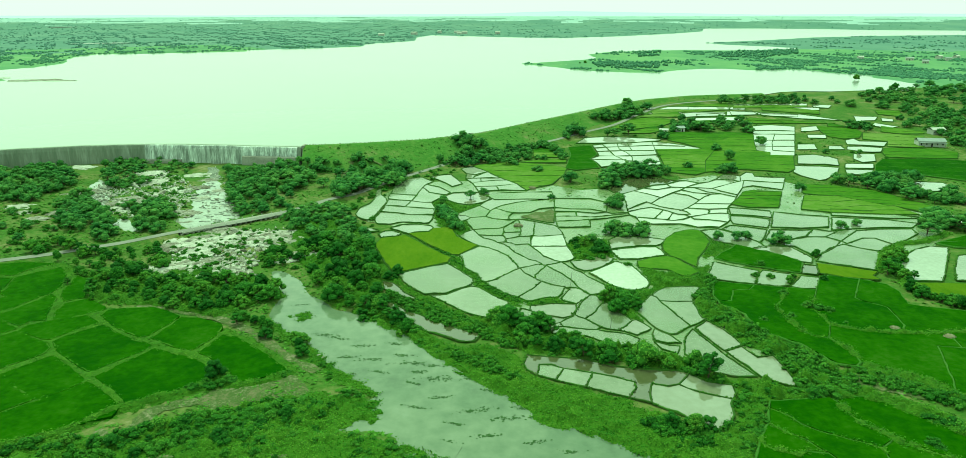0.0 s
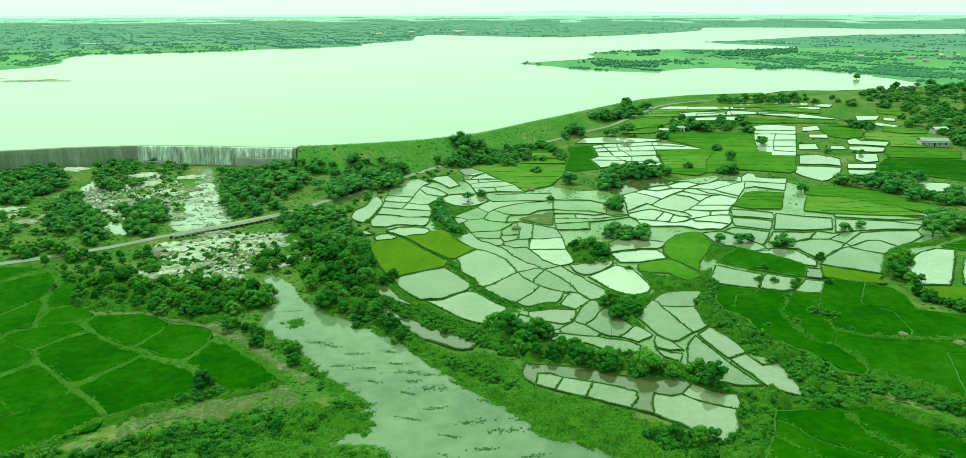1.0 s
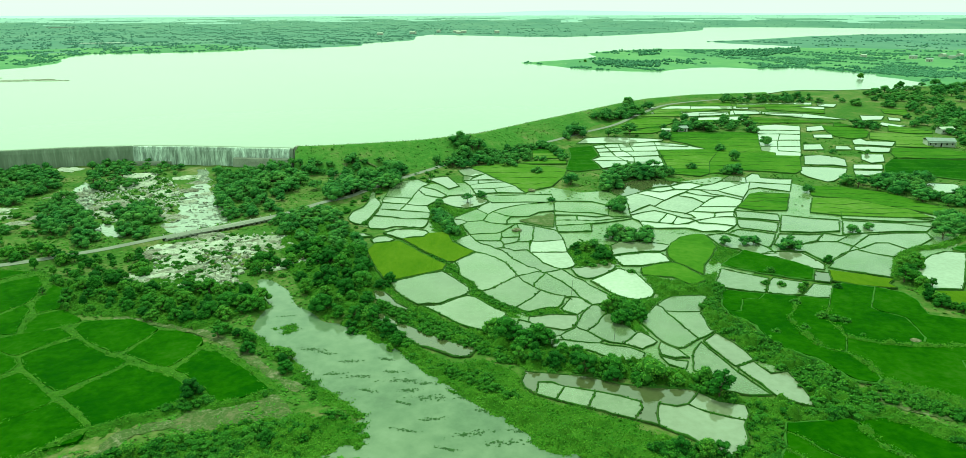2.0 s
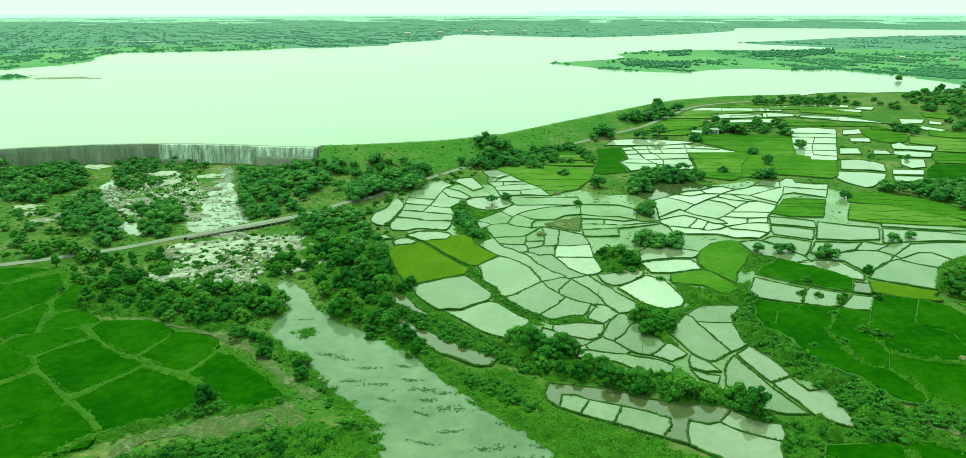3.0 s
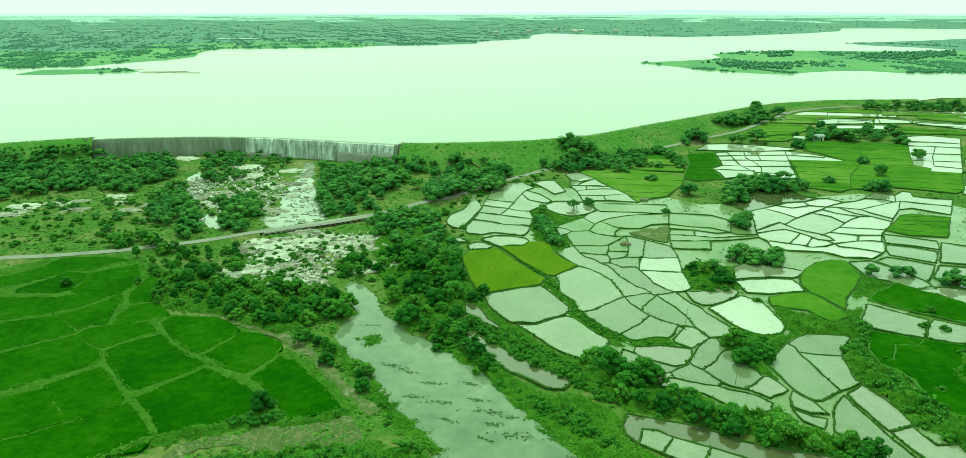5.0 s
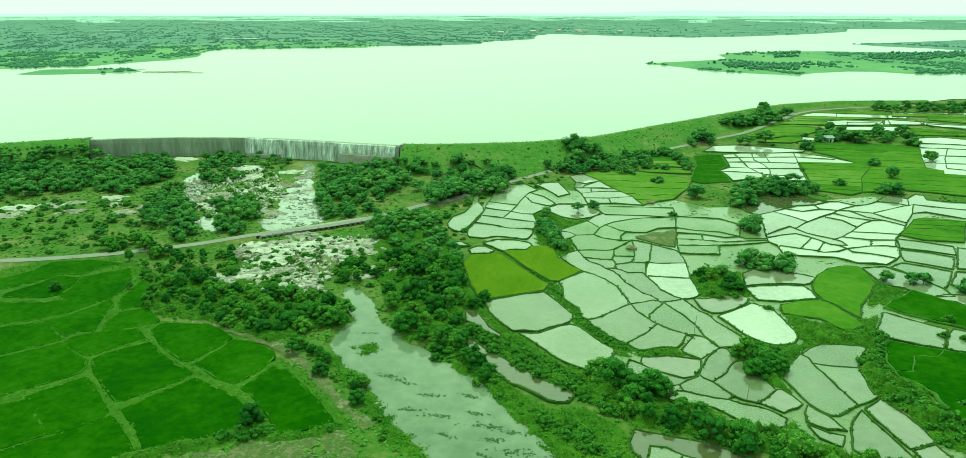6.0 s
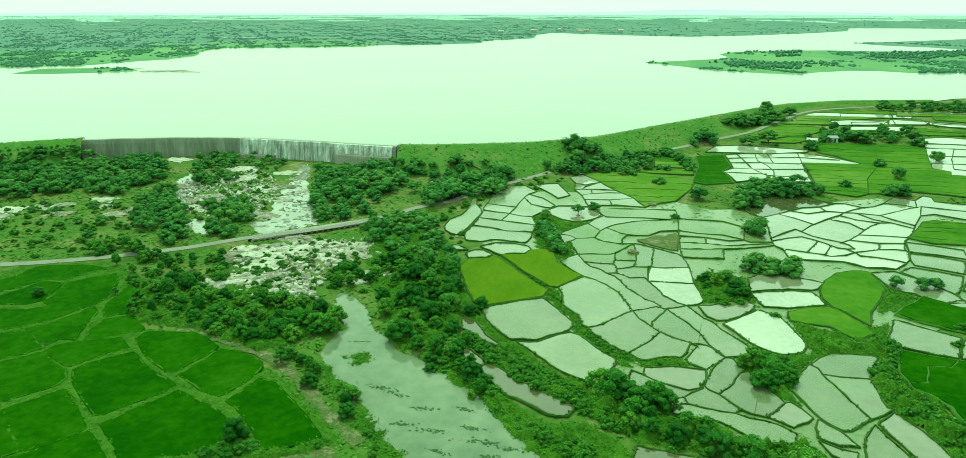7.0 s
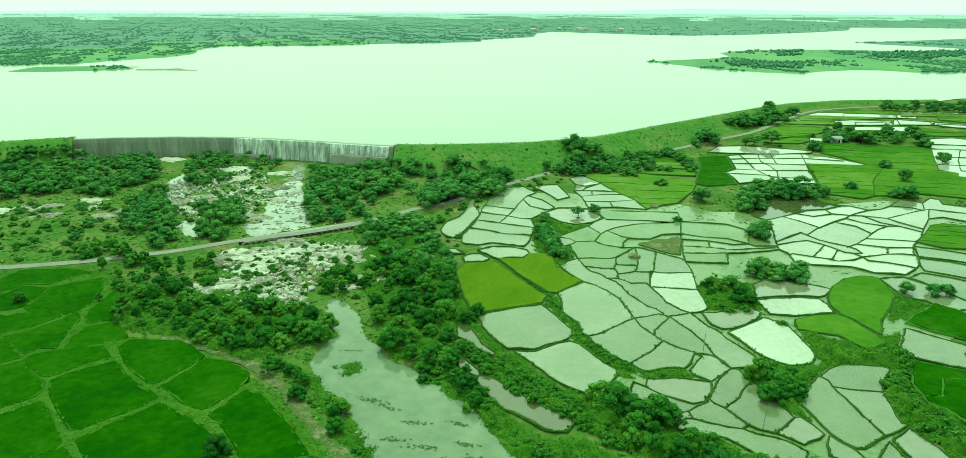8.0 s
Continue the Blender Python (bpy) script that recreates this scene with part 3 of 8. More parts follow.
far_bank = [(82.4, 133.2), (83.7, 131.5), (88.3, 127.2), (93.5, 124.6), (96.1, 120.1), (91.1, 120.6), (85.1, 123.8), (80.8, 127.1)]
for pts, label in ((earth_bank, "bare eroded earth bank beside the rice"), (earth_slope, "brown scoured slope below the rice terrace"), (earth_patch, "small bare patch of brown earth"), (far_bank, "bare earth strip between hedges")):
    tagged(sheet("bare_earth", pts, lambda x, y: float(ground_height([x], [y])[0]) + 0.14, SOIL, 1.2, 1.6), label, "bare earth", kind="structure")

# shallow water standing between the bunds of the whole paddy
paddy_floor = [(-57, 268), (-42, 315), (-18, 318), (20, 318), (40, 300), (60, 305), (110, 330), (140, 318), (176, 262), (168, 236), (150, 215), (120, 200), (88, 205), (62, 190), (60, 172), (72, 150), (66, 130), (48, 133), (30, 143), (6, 160), (-8, 166), (-29, 192), (-14, 214), (-18, 235), (-50, 250)]
tagged(sheet("paddy_floor_water", paddy_floor, 0.16, SEEDLING, 6, 2), "shallow muddy water between low paddy bunds", "paddy water", kind="structure")
straw_bed = [(10.8, 257.1), (15.9, 261.3), (24.3, 266.8), (25.4, 263.1), (24.1, 253.5), (23.6, 247.5), (20.9, 248.1), (17.3, 250.4), (13.6, 253.3)]
tagged(sheet("bare_earth", straw_bed, 0.47, SOIL, 1.5, 1.5), "bare earth plot strewn with pale straw", "bare earth", kind="structure")

# ---- fields ----
FIELD = {"flooded": ("flooded paddy plot of pale still water within earth bunds", FLOOD, "water", 0.30, BUND), "seedling": ("flooded paddy plot with fresh green seedlings", SEEDLING, "water", 0.32, BUND), "planted": ("flooded paddy plot dotted with rows of thin seedlings", PLANTED, "water", 0.31, BUND), "clear": ("plot of clear brown water that mirrors the trees", CLEAR, "water", 0.29, BUND), "muddy": ("muddy flooded plot between grassy banks", MUDDY, "water", 0.26, BUND), "rice": ("dense bright green rice plot", RICE, "crop", 0.62, PALEBUND), "terrace_rice": ("dense bright green rice plot on a raised terrace", RICE, "crop", 0.62, CREEPER), "light_green": ("light green plot of growing rice", LIGHT_GREEN, "crop", 0.55, BUND), "young": ("yellow-green plot of young rice", YOUNG, "crop", 0.5, BUND)}
built_edges = set()
bund_lines = []
plots_built = []


def terrace_lines(corners, gap):
    """Lines across a wide field, where low bunds part it into terraces."""
    p = [(x, y) for x, y in corners]
    cx = sum(c[0] for c in p) / len(p)
    lean = 0.16 * noise.noise((cx * 0.01, p[0][1] * 0.01, 4)) - 0.02
    level = [y - lean * x for x, y in p]
    lines, o = [], min(level) + gap * 0.75
    while o < max(level) - gap * 0.4:
        cut = []
        for (ax, ay), (bx, by), la, lb in zip(p, p[1:] + p[:1], level, level[1:] + level[:1]):
            if (la - o) * (lb - o) < 0:
                t = (o - la) / (lb - la)
                cut.append((ax + (bx - ax) * t, ay + (by - ay) * t))
        cut.sort()
        lines += [[a, b] for a, b in zip(cut[::2], cut[1::2]) if b[0] - a[0] > 6]
        o += gap * (1 + 0.45 * noise.noise((o * 0.3, cx * 0.1, 1)))
    return lines


def plot(kind, *corners):
    """One paddy plot: its water or crop, and those of its bunds that no neighbour has built yet."""
    label, mat, surface, level, ridge = FIELD[kind]
    level += 0.0031 * (len(plots_built) % 37)
    corners = list(corners)
    plots_built.append(corners)
    cx, cy = sum(c[0] for c in corners) / len(corners), sum(c[1] for c in corners) / len(corners)
    thing = new("paddy_plot")
    thing.location = (cx, cy, float(land(cx, cy)))
    tagged(thing, label, "paddy field", "paddy plots")
    far = math.hypot(cx, cy)
    edge = wander(corners, 1.6 if far < 260 else 5.0, 0.35)
    bm = bmesh.new()
    inner = grow(edge, 0.3 if kind == "terrace_rice" else -0.25)
    fill(bm, [(x - cx, y - cy) for x, y in inner], lambda x, y: float(land(x + cx, y + cy)) - thing.location.z + level)
    if surface == "crop":
        side = bmesh.ops.extrude_edge_only(bm, edges=[e for e in bm.edges if e.is_boundary])
        for v in [g for g in side["geom"] if isinstance(g, bmesh.types.BMVert)]:
            v.co.z -= 0.6
    part(surface, bm, mat, thing)
    runs = [[]]
    for a, b in zip(corners, corners[1:] + corners[:1]):
        key = (min(a, b), max(a, b))
        if key in built_edges:
            runs.append([])
        else:
            built_edges.add(key)
            runs[-1] += [b] if runs[-1] else [a, b]
    if len(runs) > 1 and runs[0] and runs[-1] and runs[-1][-1] == runs[0][0]:
        runs[0] = runs.pop() + runs[0][1:]
    for run in runs:
        if not run:
            continue
        line = wander(run, 1.6 if far < 260 else 5.0, 0.35, False)
        wide = (0.34 if surface == "water" or kind in ("light_green", "young") else 0.55) + 0.42 * abs(noise.noise((run[0][0] + run[-1][0], run[0][1] + run[-1][1], 7))) + (0.1 if far > 240 else 0)
        verts, faces = ribbon(line, wide, (0.26 if "rice" not in kind else 0.36) + (0.08 if far > 240 else 0), 0.28, uneven=1.0)
        lay = [np.array(verts)[list(f)] for f in faces]
        faces = [f[::-1] if np.cross(q[1] - q[0], q[2] - q[0])[2] < 0 else f for f, q in zip(faces, lay)]
        ob = new("bund", mesh("bund", [(x - cx, y - cy, z - thing.location.z) for x, y, z in verts], faces, ridge))
        ob.parent = thing
        if far < 330:
            bund_lines.append((line, wide, kind == "rice"))
    for line in terrace_lines(corners, 7.0 if far < 330 else 10.0) if far > 250 and surface == "crop" else []:
        verts, faces = ribbon(wander(line, 3.0, 4.0, False, 3), 0.5, 0.3, 0.42, uneven=1.0)
        ob = new("bund", mesh("bund", [(x - cx, y - cy, z - thing.location.z) for x, y, z in verts], faces, ridge))
        ob.parent = thing
    return thing


plot("flooded", (83.4, 304.8), (82.8, 310.6), (90.2, 317.3), (93.8, 317.9), (98.8, 312.8), (89.7, 304.3))
plot("flooded", (83.4, 304.8), (89.7, 304.3), (86.7, 299.7), (82.8, 295.8), (80.2, 293.1), (74.2, 286), (69.6, 292.6), (64.5, 298), (69.9, 303.1), (75.7, 300.1))
plot("flooded", (83.4, 304.8), (75.7, 300.1), (69.9, 303.1), (75.6, 308.4), (82.8, 310.6))
plot("flooded", (89.7, 304.3), (98.8, 312.8), (104, 315.5), (109.2, 320.9), (116.4, 319.6), (119.7, 316.7), (117, 315.3), (110.7, 310), (101.8, 302.6), (94, 304.3))
plot("flooded", (89.7, 304.3), (94, 304.3), (97.6, 296.4), (102.5, 292.8), (98.2, 292), (91.1, 295.1), (86.7, 299.7))
plot("flooded", (20, 205.6), (17.9, 208.3), (16.5, 210), (15.2, 214.8), (13.5, 218.9), (13.8, 219.8), (18.8, 219.8), (23.7, 219.9), (25.7, 220.2), (26.7, 214), (27.1, 208.1), (25.3, 205.4), (22.1, 204.1))
plot("planted", (20, 205.6), (22.1, 204.1), (18.9, 202), (16.9, 201.1), (16.6, 200.9), (16.1, 200.7), (15.9, 201), (13.8, 204.8), (11.6, 206.3), (9.4, 209.9), (7, 213.3), (5.4, 218.7), (3.8, 221.6), (1.2, 223.9), (4.3, 224.5), (8, 221.4), (12.3, 222.2), (13, 220.1), (13.5, 218.9), (15.2, 214.8), (16.5, 210), (17.9, 208.3))
plot("planted", (22.1, 204.1), (23.4, 201.7), (25.7, 196.8), (27.6, 194.8), (29.1, 190.8), (31.3, 187.5), (33.2, 184.5), (34.1, 182.6), (33.3, 178.9), (30.3, 177.2), (27.9, 176.5), (27.1, 178.5), (25.2, 181.9), (24.5, 184.7), (23.4, 188.8), (21.7, 192.7), (19.2, 196.6), (16.9, 201.1), (18.9, 202))
plot("planted", (27.9, 176.5), (25.7, 180.5), (24.5, 181.7), (21, 182.2), (18.1, 183.8), (15.5, 185.8), (14.2, 187.1), (12.6, 189.5), (12.8, 192.7), (13.2, 192.8), (14.8, 196.5), (16.6, 200.1), (16.6, 200.9), (16.9, 201.1), (19.2, 196.6), (21.7, 192.7), (23.4, 188.8), (24.5, 184.7), (25.2, 181.9), (27.1, 178.5))
plot("planted", (27.9, 176.5), (29.5, 176.3), (30.3, 173.3), (31.3, 171.9), (30, 169.8), (29.6, 169.1), (27.7, 164.7), (24.4, 160.1), (22.6, 161.5), (21.8, 163), (22.3, 164.8), (22.6, 166.1), (24.4, 170.6), (26.7, 174.8))
plot("planted", (27.9, 176.5), (26.7, 174.8), (25.3, 172.8), (23, 169.9), (20.8, 171.5), (19.6, 172.3), (19.2, 174.3), (22.5, 181.1), (21, 182.2), (24.5, 181.7), (25.7, 180.5))
plot("flooded", (61.1, 389), (60.9, 398.4), (68.1, 400.9), (68.5, 395.6), (68.8, 390.3))
plot("flooded", (61.1, 389), (68.8, 390.3), (69.1, 382.6), (69.6, 377.3), (60.6, 377.2))
plot("flooded", (60.9, 398.4), (60.6, 406.5), (67.1, 409.4), (68.1, 400.9))
plot("flooded", (139.6, 313.8), (128.2, 316.6), (122.3, 318.9), (119.7, 316.7), (123.4, 328.1), (129.7, 336.9), (132.2, 334.5), (130.5, 327.6), (137.9, 325.4), (144.6, 324.9))
plot("flooded", (139.6, 313.8), (133.7, 300.9), (128.6, 303.7), (122.6, 308.1), (117, 305.5), (122.3, 318.9), (128.2, 316.6))
plot("planted", (23.7, 153.7), (20.5, 154.4), (17.9, 155.3), (17.3, 157.7), (18.9, 159.7), (21.5, 162), (21.4, 162.5), (21.8, 163), (22.6, 161.5), (24.4, 160.1), (25.5, 158.4), (26.9, 156.3), (27.7, 155.1), (26.4, 153.6))
plot("planted", (23.7, 153.7), (26.4, 153.6), (28.9, 152.3), (31.9, 151.8), (34.7, 150.2), (36.4, 148.4), (35.5, 145.5), (32.4, 144.9), (28.5, 145.2), (25, 148.4), (23.2, 150), (20.1, 150.7), (16.4, 151), (14.7, 151.3), (14.9, 152.7), (16.4, 155), (17.9, 155.3), (20.5, 154.4))
plot("planted", (-2.7, 186.2), (-4.3, 187.8), (-5.2, 192.8), (-7.6, 195.9), (-9.8, 199.2), (-10.2, 205), (-11.8, 210.6), (-8.8, 215.1), (-5.1, 219.9), (-2.1, 218.2), (1.3, 214.8), (4.6, 209.9), (6.1, 204.9), (7.1, 202.4), (8.2, 198.1), (6, 195.9), (3.7, 192.7), (-0.6, 187.5))
plot("planted", (-2.7, 186.2), (-0.6, 187.5), (3.7, 192.7), (6, 195.9), (8.2, 198.1), (9.6, 193.8), (12.3, 189.9), (12.6, 189.5), (14.2, 187.1), (14.2, 186.4), (12.7, 183.7), (11.2, 180.7), (8.4, 177), (6.6, 174.7), (5, 175.8), (2.4, 178.2), (0.3, 180.8), (-1.6, 183.5))
plot("flooded", (68.1, 400.9), (67.1, 409.4), (70.4, 410.9), (76.8, 412.2), (75.8, 402.2), (74.9, 402))
plot("flooded", (68.1, 400.9), (74.9, 402), (75.8, 402.2), (75.2, 395.4), (76.4, 391.6), (68.8, 390.3), (68.5, 395.6))
plot("planted", (8.2, 198.1), (7.1, 202.4), (6.1, 204.9), (4.6, 209.9), (1.3, 214.8), (-2.1, 218.2), (-5.1, 219.9), (-8.4, 224.1), (-12.9, 231.3), (-10.6, 236), (-7.8, 238.8), (-5.6, 232.7), (-3.7, 228.9), (-0.1, 226.1), (1.2, 223.9), (3.8, 221.6), (5.4, 218.7), (7, 213.3), (9.4, 209.9), (11.6, 206.3), (13.8, 204.8), (15.9, 201), (14.4, 201.9), (11.3, 199.8))
plot("planted", (8.2, 198.1), (11.3, 199.8), (14.4, 201.9), (15.9, 201), (16.1, 200.7), (16.6, 200.9), (16.6, 200.1), (14.8, 196.5), (13.2, 192.8), (12.8, 192.7), (12.6, 189.5), (12.3, 189.9), (9.6, 193.8))
plot("planted", (11.2, 180.7), (12.7, 183.7), (14.2, 186.4), (14.2, 187.1), (15.5, 185.8), (18.1, 183.8), (21, 182.2), (19.5, 177.1), (18.2, 174.7), (16.7, 174.7), (13.4, 173.8), (10.4, 171.9), (8.9, 172.4), (6.6, 174.7), (8.4, 177))
plot("clear", (36.7, 159.2), (37.9, 159.6), (39.5, 157.3), (40.7, 154.5), (39.4, 152.8), (36.3, 150.5), (34.5, 151.9), (32.4, 153.4), (34.4, 155.9))
plot("planted", (36.7, 159.2), (34.4, 155.9), (32.4, 153.4), (29.2, 154), (26.9, 156.3), (25.5, 158.4), (24.4, 160.1), (27.7, 164.7), (29.6, 169.1), (30, 169.8), (32, 170.8), (32.3, 168), (32.9, 165), (34.6, 163.8), (35.7, 161.8))
plot("seedling", (24.4, 249.9), (25, 256.7), (33.1, 257), (33.5, 256.9), (40.5, 255.9), (48.5, 258.6), (54.9, 260.4), (55.3, 261), (55.2, 259.3), (50, 256.5), (42, 253.2), (38.1, 252.3), (32.4, 250.9))
plot("seedling", (24.4, 249.9), (32.4, 250.9), (38.1, 252.3), (37.1, 242.9), (31.3, 242.3), (24.6, 242.1))
plot("planted", (24.4, 249.9), (24.6, 242.1), (23.4, 244.6), (19.9, 246.8), (16.3, 249.3), (15.3, 250), (13.3, 251.2), (13.6, 253.3), (17.3, 250.4), (20.9, 248.1), (23.6, 247.5), (24.1, 253.5), (25.2, 261.9), (25, 256.7))
plot("planted", (51.5, 182.5), (56, 183.1), (59.8, 183.2), (61.2, 182.2), (58.4, 176.5), (56.3, 172), (53.7, 171.9), (50.2, 171.8), (47.1, 172.4), (46.9, 174.8), (45.7, 176.2), (45.5, 176.4), (48.3, 179.8))
plot("flooded", (119.7, 316.7), (116.4, 319.6), (109.2, 320.9), (116.3, 331.4), (123.4, 328.1))
plot("flooded", (119.7, 316.7), (122.3, 318.9), (117, 305.5), (109.4, 290.5), (109.2, 291.2), (104.2, 297.6), (101.8, 302.6), (110.7, 310), (117, 315.3))
plot("planted", (-1.3, 264.7), (-5.8, 272.4), (-1.1, 285.6), (0.5, 281.9), (8.3, 282.6), (14.8, 283.1), (24.5, 282.5), (14.7, 280), (10.3, 277.7), (3.8, 272.8), (0.7, 268.6))
plot("seedling", (-1.3, 264.7), (0.7, 268.6), (5.9, 262.7), (7.9, 261.7), (6.2, 257.5), (5.8, 251.2), (-0.1, 253.2), (-3.2, 256.4))
plot("seedling", (-1.3, 264.7), (-3.2, 256.4), (-9.2, 254.6), (-11.4, 257.5), (-15.6, 258.7), (-11.8, 264.1), (-5.8, 272.4))
plot("seedling", (0.7, 268.6), (3.8, 272.8), (10.3, 277.7), (14.7, 280), (24.5, 282.5), (14.8, 283.1), (8.3, 282.6), (0.5, 281.9), (-1.1, 285.6), (-6.5, 292), (3.9, 294), (15.3, 295.3), (26.7, 295.8), (26.8, 284.6), (25.6, 269.8), (19.3, 267.9), (15, 262.4), (10.9, 261.7), (7.9, 261.7), (5.9, 262.7))
plot("flooded", (86.7, 299.7), (91.1, 295.1), (98.2, 292), (93.7, 287.5), (89.9, 281.9), (87.4, 290), (83.8, 292.5), (82.3, 293.5), (82.8, 295.8))
plot("flooded", (72.2, 264.3), (70.5, 266.3), (69.3, 267.5), (66.2, 270.1), (61.8, 268), (55.5, 263.6), (55.8, 266.9), (61.1, 273.1), (66.3, 278.8), (67.7, 276.4), (70.4, 271.5), (73.5, 268.9), (77.5, 266.5), (77.1, 265.2), (77.9, 266), (79.5, 263.8), (80, 259.8), (77.2, 259.3), (74.7, 260), (73.4, 262.2))
plot("flooded", (72.2, 264.3), (73.4, 262.2), (68.8, 252), (67.3, 252.9), (63.9, 253.7), (70.5, 266.3))
plot("flooded", (73.4, 262.2), (74.7, 260), (77.2, 259.3), (78.9, 256.2), (75.2, 252.7), (70.4, 251.2), (68.8, 252))
plot("planted", (-45.4, 246.5), (-47.6, 252.6), (-46.8, 262.9), (-40.3, 261.6), (-33.4, 258.7), (-27.1, 259.2), (-24.5, 258.3), (-24.4, 253.7), (-24.8, 250.4), (-25.6, 247.1), (-30.8, 248), (-36, 248.9), (-40.5, 245.6))
plot("seedling", (-5.6, 232.7), (-7.8, 238.8), (-3.7, 240.1), (1.9, 240.6), (3.8, 242.1), (3.6, 235.4), (3.4, 231.8), (-1.6, 231.9))
plot("planted", (-5.6, 232.7), (-1.6, 231.9), (3.4, 231.8), (4.3, 227.9), (4.3, 224.5), (1.2, 223.9), (-0.1, 226.1), (-3.7, 228.9))
plot("planted", (23, 169.9), (25.3, 172.8), (26.7, 174.8), (24.4, 170.6), (22.6, 166.1))
plot("clear", (23, 169.9), (22.6, 166.1), (22.3, 164.8), (22.1, 164.9), (20.9, 161.9), (18.4, 160.5), (15.6, 161.6), (12.7, 162.9), (9.6, 165.4), (10, 168.7), (16.3, 170.4), (20, 170.1))
plot("seedling", (25.3, 263.4), (25.6, 269.8), (32.4, 267.7), (40.3, 267.2), (45.6, 263.7), (46.4, 262.8), (41.3, 261), (33.9, 263.4))
plot("seedling", (25.3, 263.4), (33.9, 263.4), (33.5, 256.9), (33.1, 257), (25, 256.7), (25.2, 261.9))
plot("light_green", (-2.7, 337.1), (-11.4, 351), (-3.1, 355.1), (6.8, 360.8), (20.7, 357.1), (31.4, 353), (38.7, 344.9), (35.9, 331.2), (27.9, 310), (18, 302.7), (15.5, 298.7), (11.2, 311.5), (6.6, 318.9), (3.9, 323.1))
plot("planted", (-2.7, 337.1), (3.9, 323.1), (-6.3, 323.2), (-10.2, 322.5), (-9.1, 327))
plot("planted", (-2.7, 337.1), (-9.1, 327), (-10.2, 322.5), (-13.5, 321.9), (-13.3, 332.8), (-9.2, 330.2))
plot("flooded", (-2.7, 337.1), (-9.2, 330.2), (-13.3, 332.8), (-16.7, 343.8), (-11.4, 351))
plot("flooded", (55.5, 263.6), (61.8, 268), (66.2, 270.1), (69.3, 267.5), (70.5, 266.3), (63.9, 253.7), (62.3, 254.2), (58.1, 255.7), (57.2, 254.1), (57.1, 255.5), (55.2, 259.3), (55.3, 261), (55.3, 262.3))
plot("flooded", (87.5, 260.6), (87.8, 260.7), (92.2, 261.5), (95.6, 261), (95.8, 259.3), (93.5, 252.3), (91.4, 248.9), (89.1, 250.4), (84.6, 252.3), (79.6, 253), (78.9, 256.2))
plot("flooded", (87.5, 260.6), (78.9, 256.2), (77.2, 259.3), (80, 259.8), (79.5, 263.8), (77.9, 266), (81.1, 269.1), (89.6, 267), (87.8, 260.7))
plot("flooded", (87.8, 260.7), (89.6, 267), (97.9, 268.5), (96.2, 264), (95.6, 261), (92.2, 261.5))
plot("planted", (-22.4, 287.3), (-24.3, 282.8), (-26.7, 277.6), (-30.6, 277.6), (-35.7, 280), (-34.4, 289.3), (-34.1, 295.6), (-33, 304.1), (-29.1, 294.7), (-22.8, 290.6), (-21, 291))
plot("planted", (-21, 291), (-22.8, 290.6), (-29.1, 294.7), (-33, 304.1), (-32, 310.2), (-25.3, 304.6), (-19.6, 294.7))
plot("flooded", (94, 304.3), (101.8, 302.6), (104.2, 297.6), (109.2, 291.2), (109.4, 290.5), (107.7, 287.1), (107.4, 287.3), (105.3, 289.7), (102.5, 292.8), (97.6, 296.4))
plot("planted", (47.1, 172.4), (50.2, 171.8), (53.7, 171.9), (56.3, 172), (56.3, 167.8), (55.8, 163.4), (55.9, 160.7), (56.9, 160.5), (54.4, 158.1), (51.7, 156.2), (51.4, 155.9), (50.5, 158.7), (49.5, 162.2), (48.6, 166.4), (47.4, 170.3))
plot("planted", (47.1, 172.4), (47.4, 170.3), (48.6, 166.4), (49.5, 162.2), (50.5, 158.7), (51.4, 155.9), (50, 154.8), (48, 152.7), (46.6, 151.4), (45, 151.1), (43.4, 152.6), (42, 154.8), (41.1, 157.2), (40.6, 159.5), (39.7, 162.5), (38.9, 164.6), (41.8, 170.9), (44.8, 175.7), (45.5, 176.4), (45.7, 176.2), (46.9, 174.8))
plot("planted", (-15.6, 258.7), (-11.4, 257.5), (-9.2, 254.6), (-11, 251.1), (-12.9, 249.5))
plot("planted", (2.7, 298.9), (1.5, 306.9), (11.2, 311.5), (15.5, 298.7), (3.9, 299.2))
plot("planted", (2.7, 298.9), (-6.7, 297.2), (-8.4, 305.7), (1.5, 306.9))
plot("planted", (1.5, 306.9), (-8.4, 305.7), (-10, 313.1), (-5.6, 315.9), (1.4, 318.5), (6.6, 318.9), (11.2, 311.5))
plot("flooded", (55.8, 266.9), (57.4, 279.3), (57.9, 292), (64.5, 298), (69.6, 292.6), (74.2, 286), (72.7, 284.3), (67.7, 276.4), (66.3, 278.8), (61.1, 273.1))
plot("planted", (-24.5, 258.3), (-27.1, 259.2), (-33.4, 258.7), (-40.3, 261.6), (-46.8, 262.9), (-46, 270.8), (-46, 272.8), (-39.8, 271.2), (-37.4, 270.6), (-31.6, 269), (-24.2, 267.5))
plot("planted", (-24.2, 267.5), (-31.6, 269), (-37.4, 270.6), (-36.4, 275.7), (-35.7, 280), (-30.6, 277.6), (-26.7, 277.6))
plot("flooded", (60.6, 377.2), (69.6, 377.3), (72.6, 367.2), (55, 368.2), (54.7, 369.8))
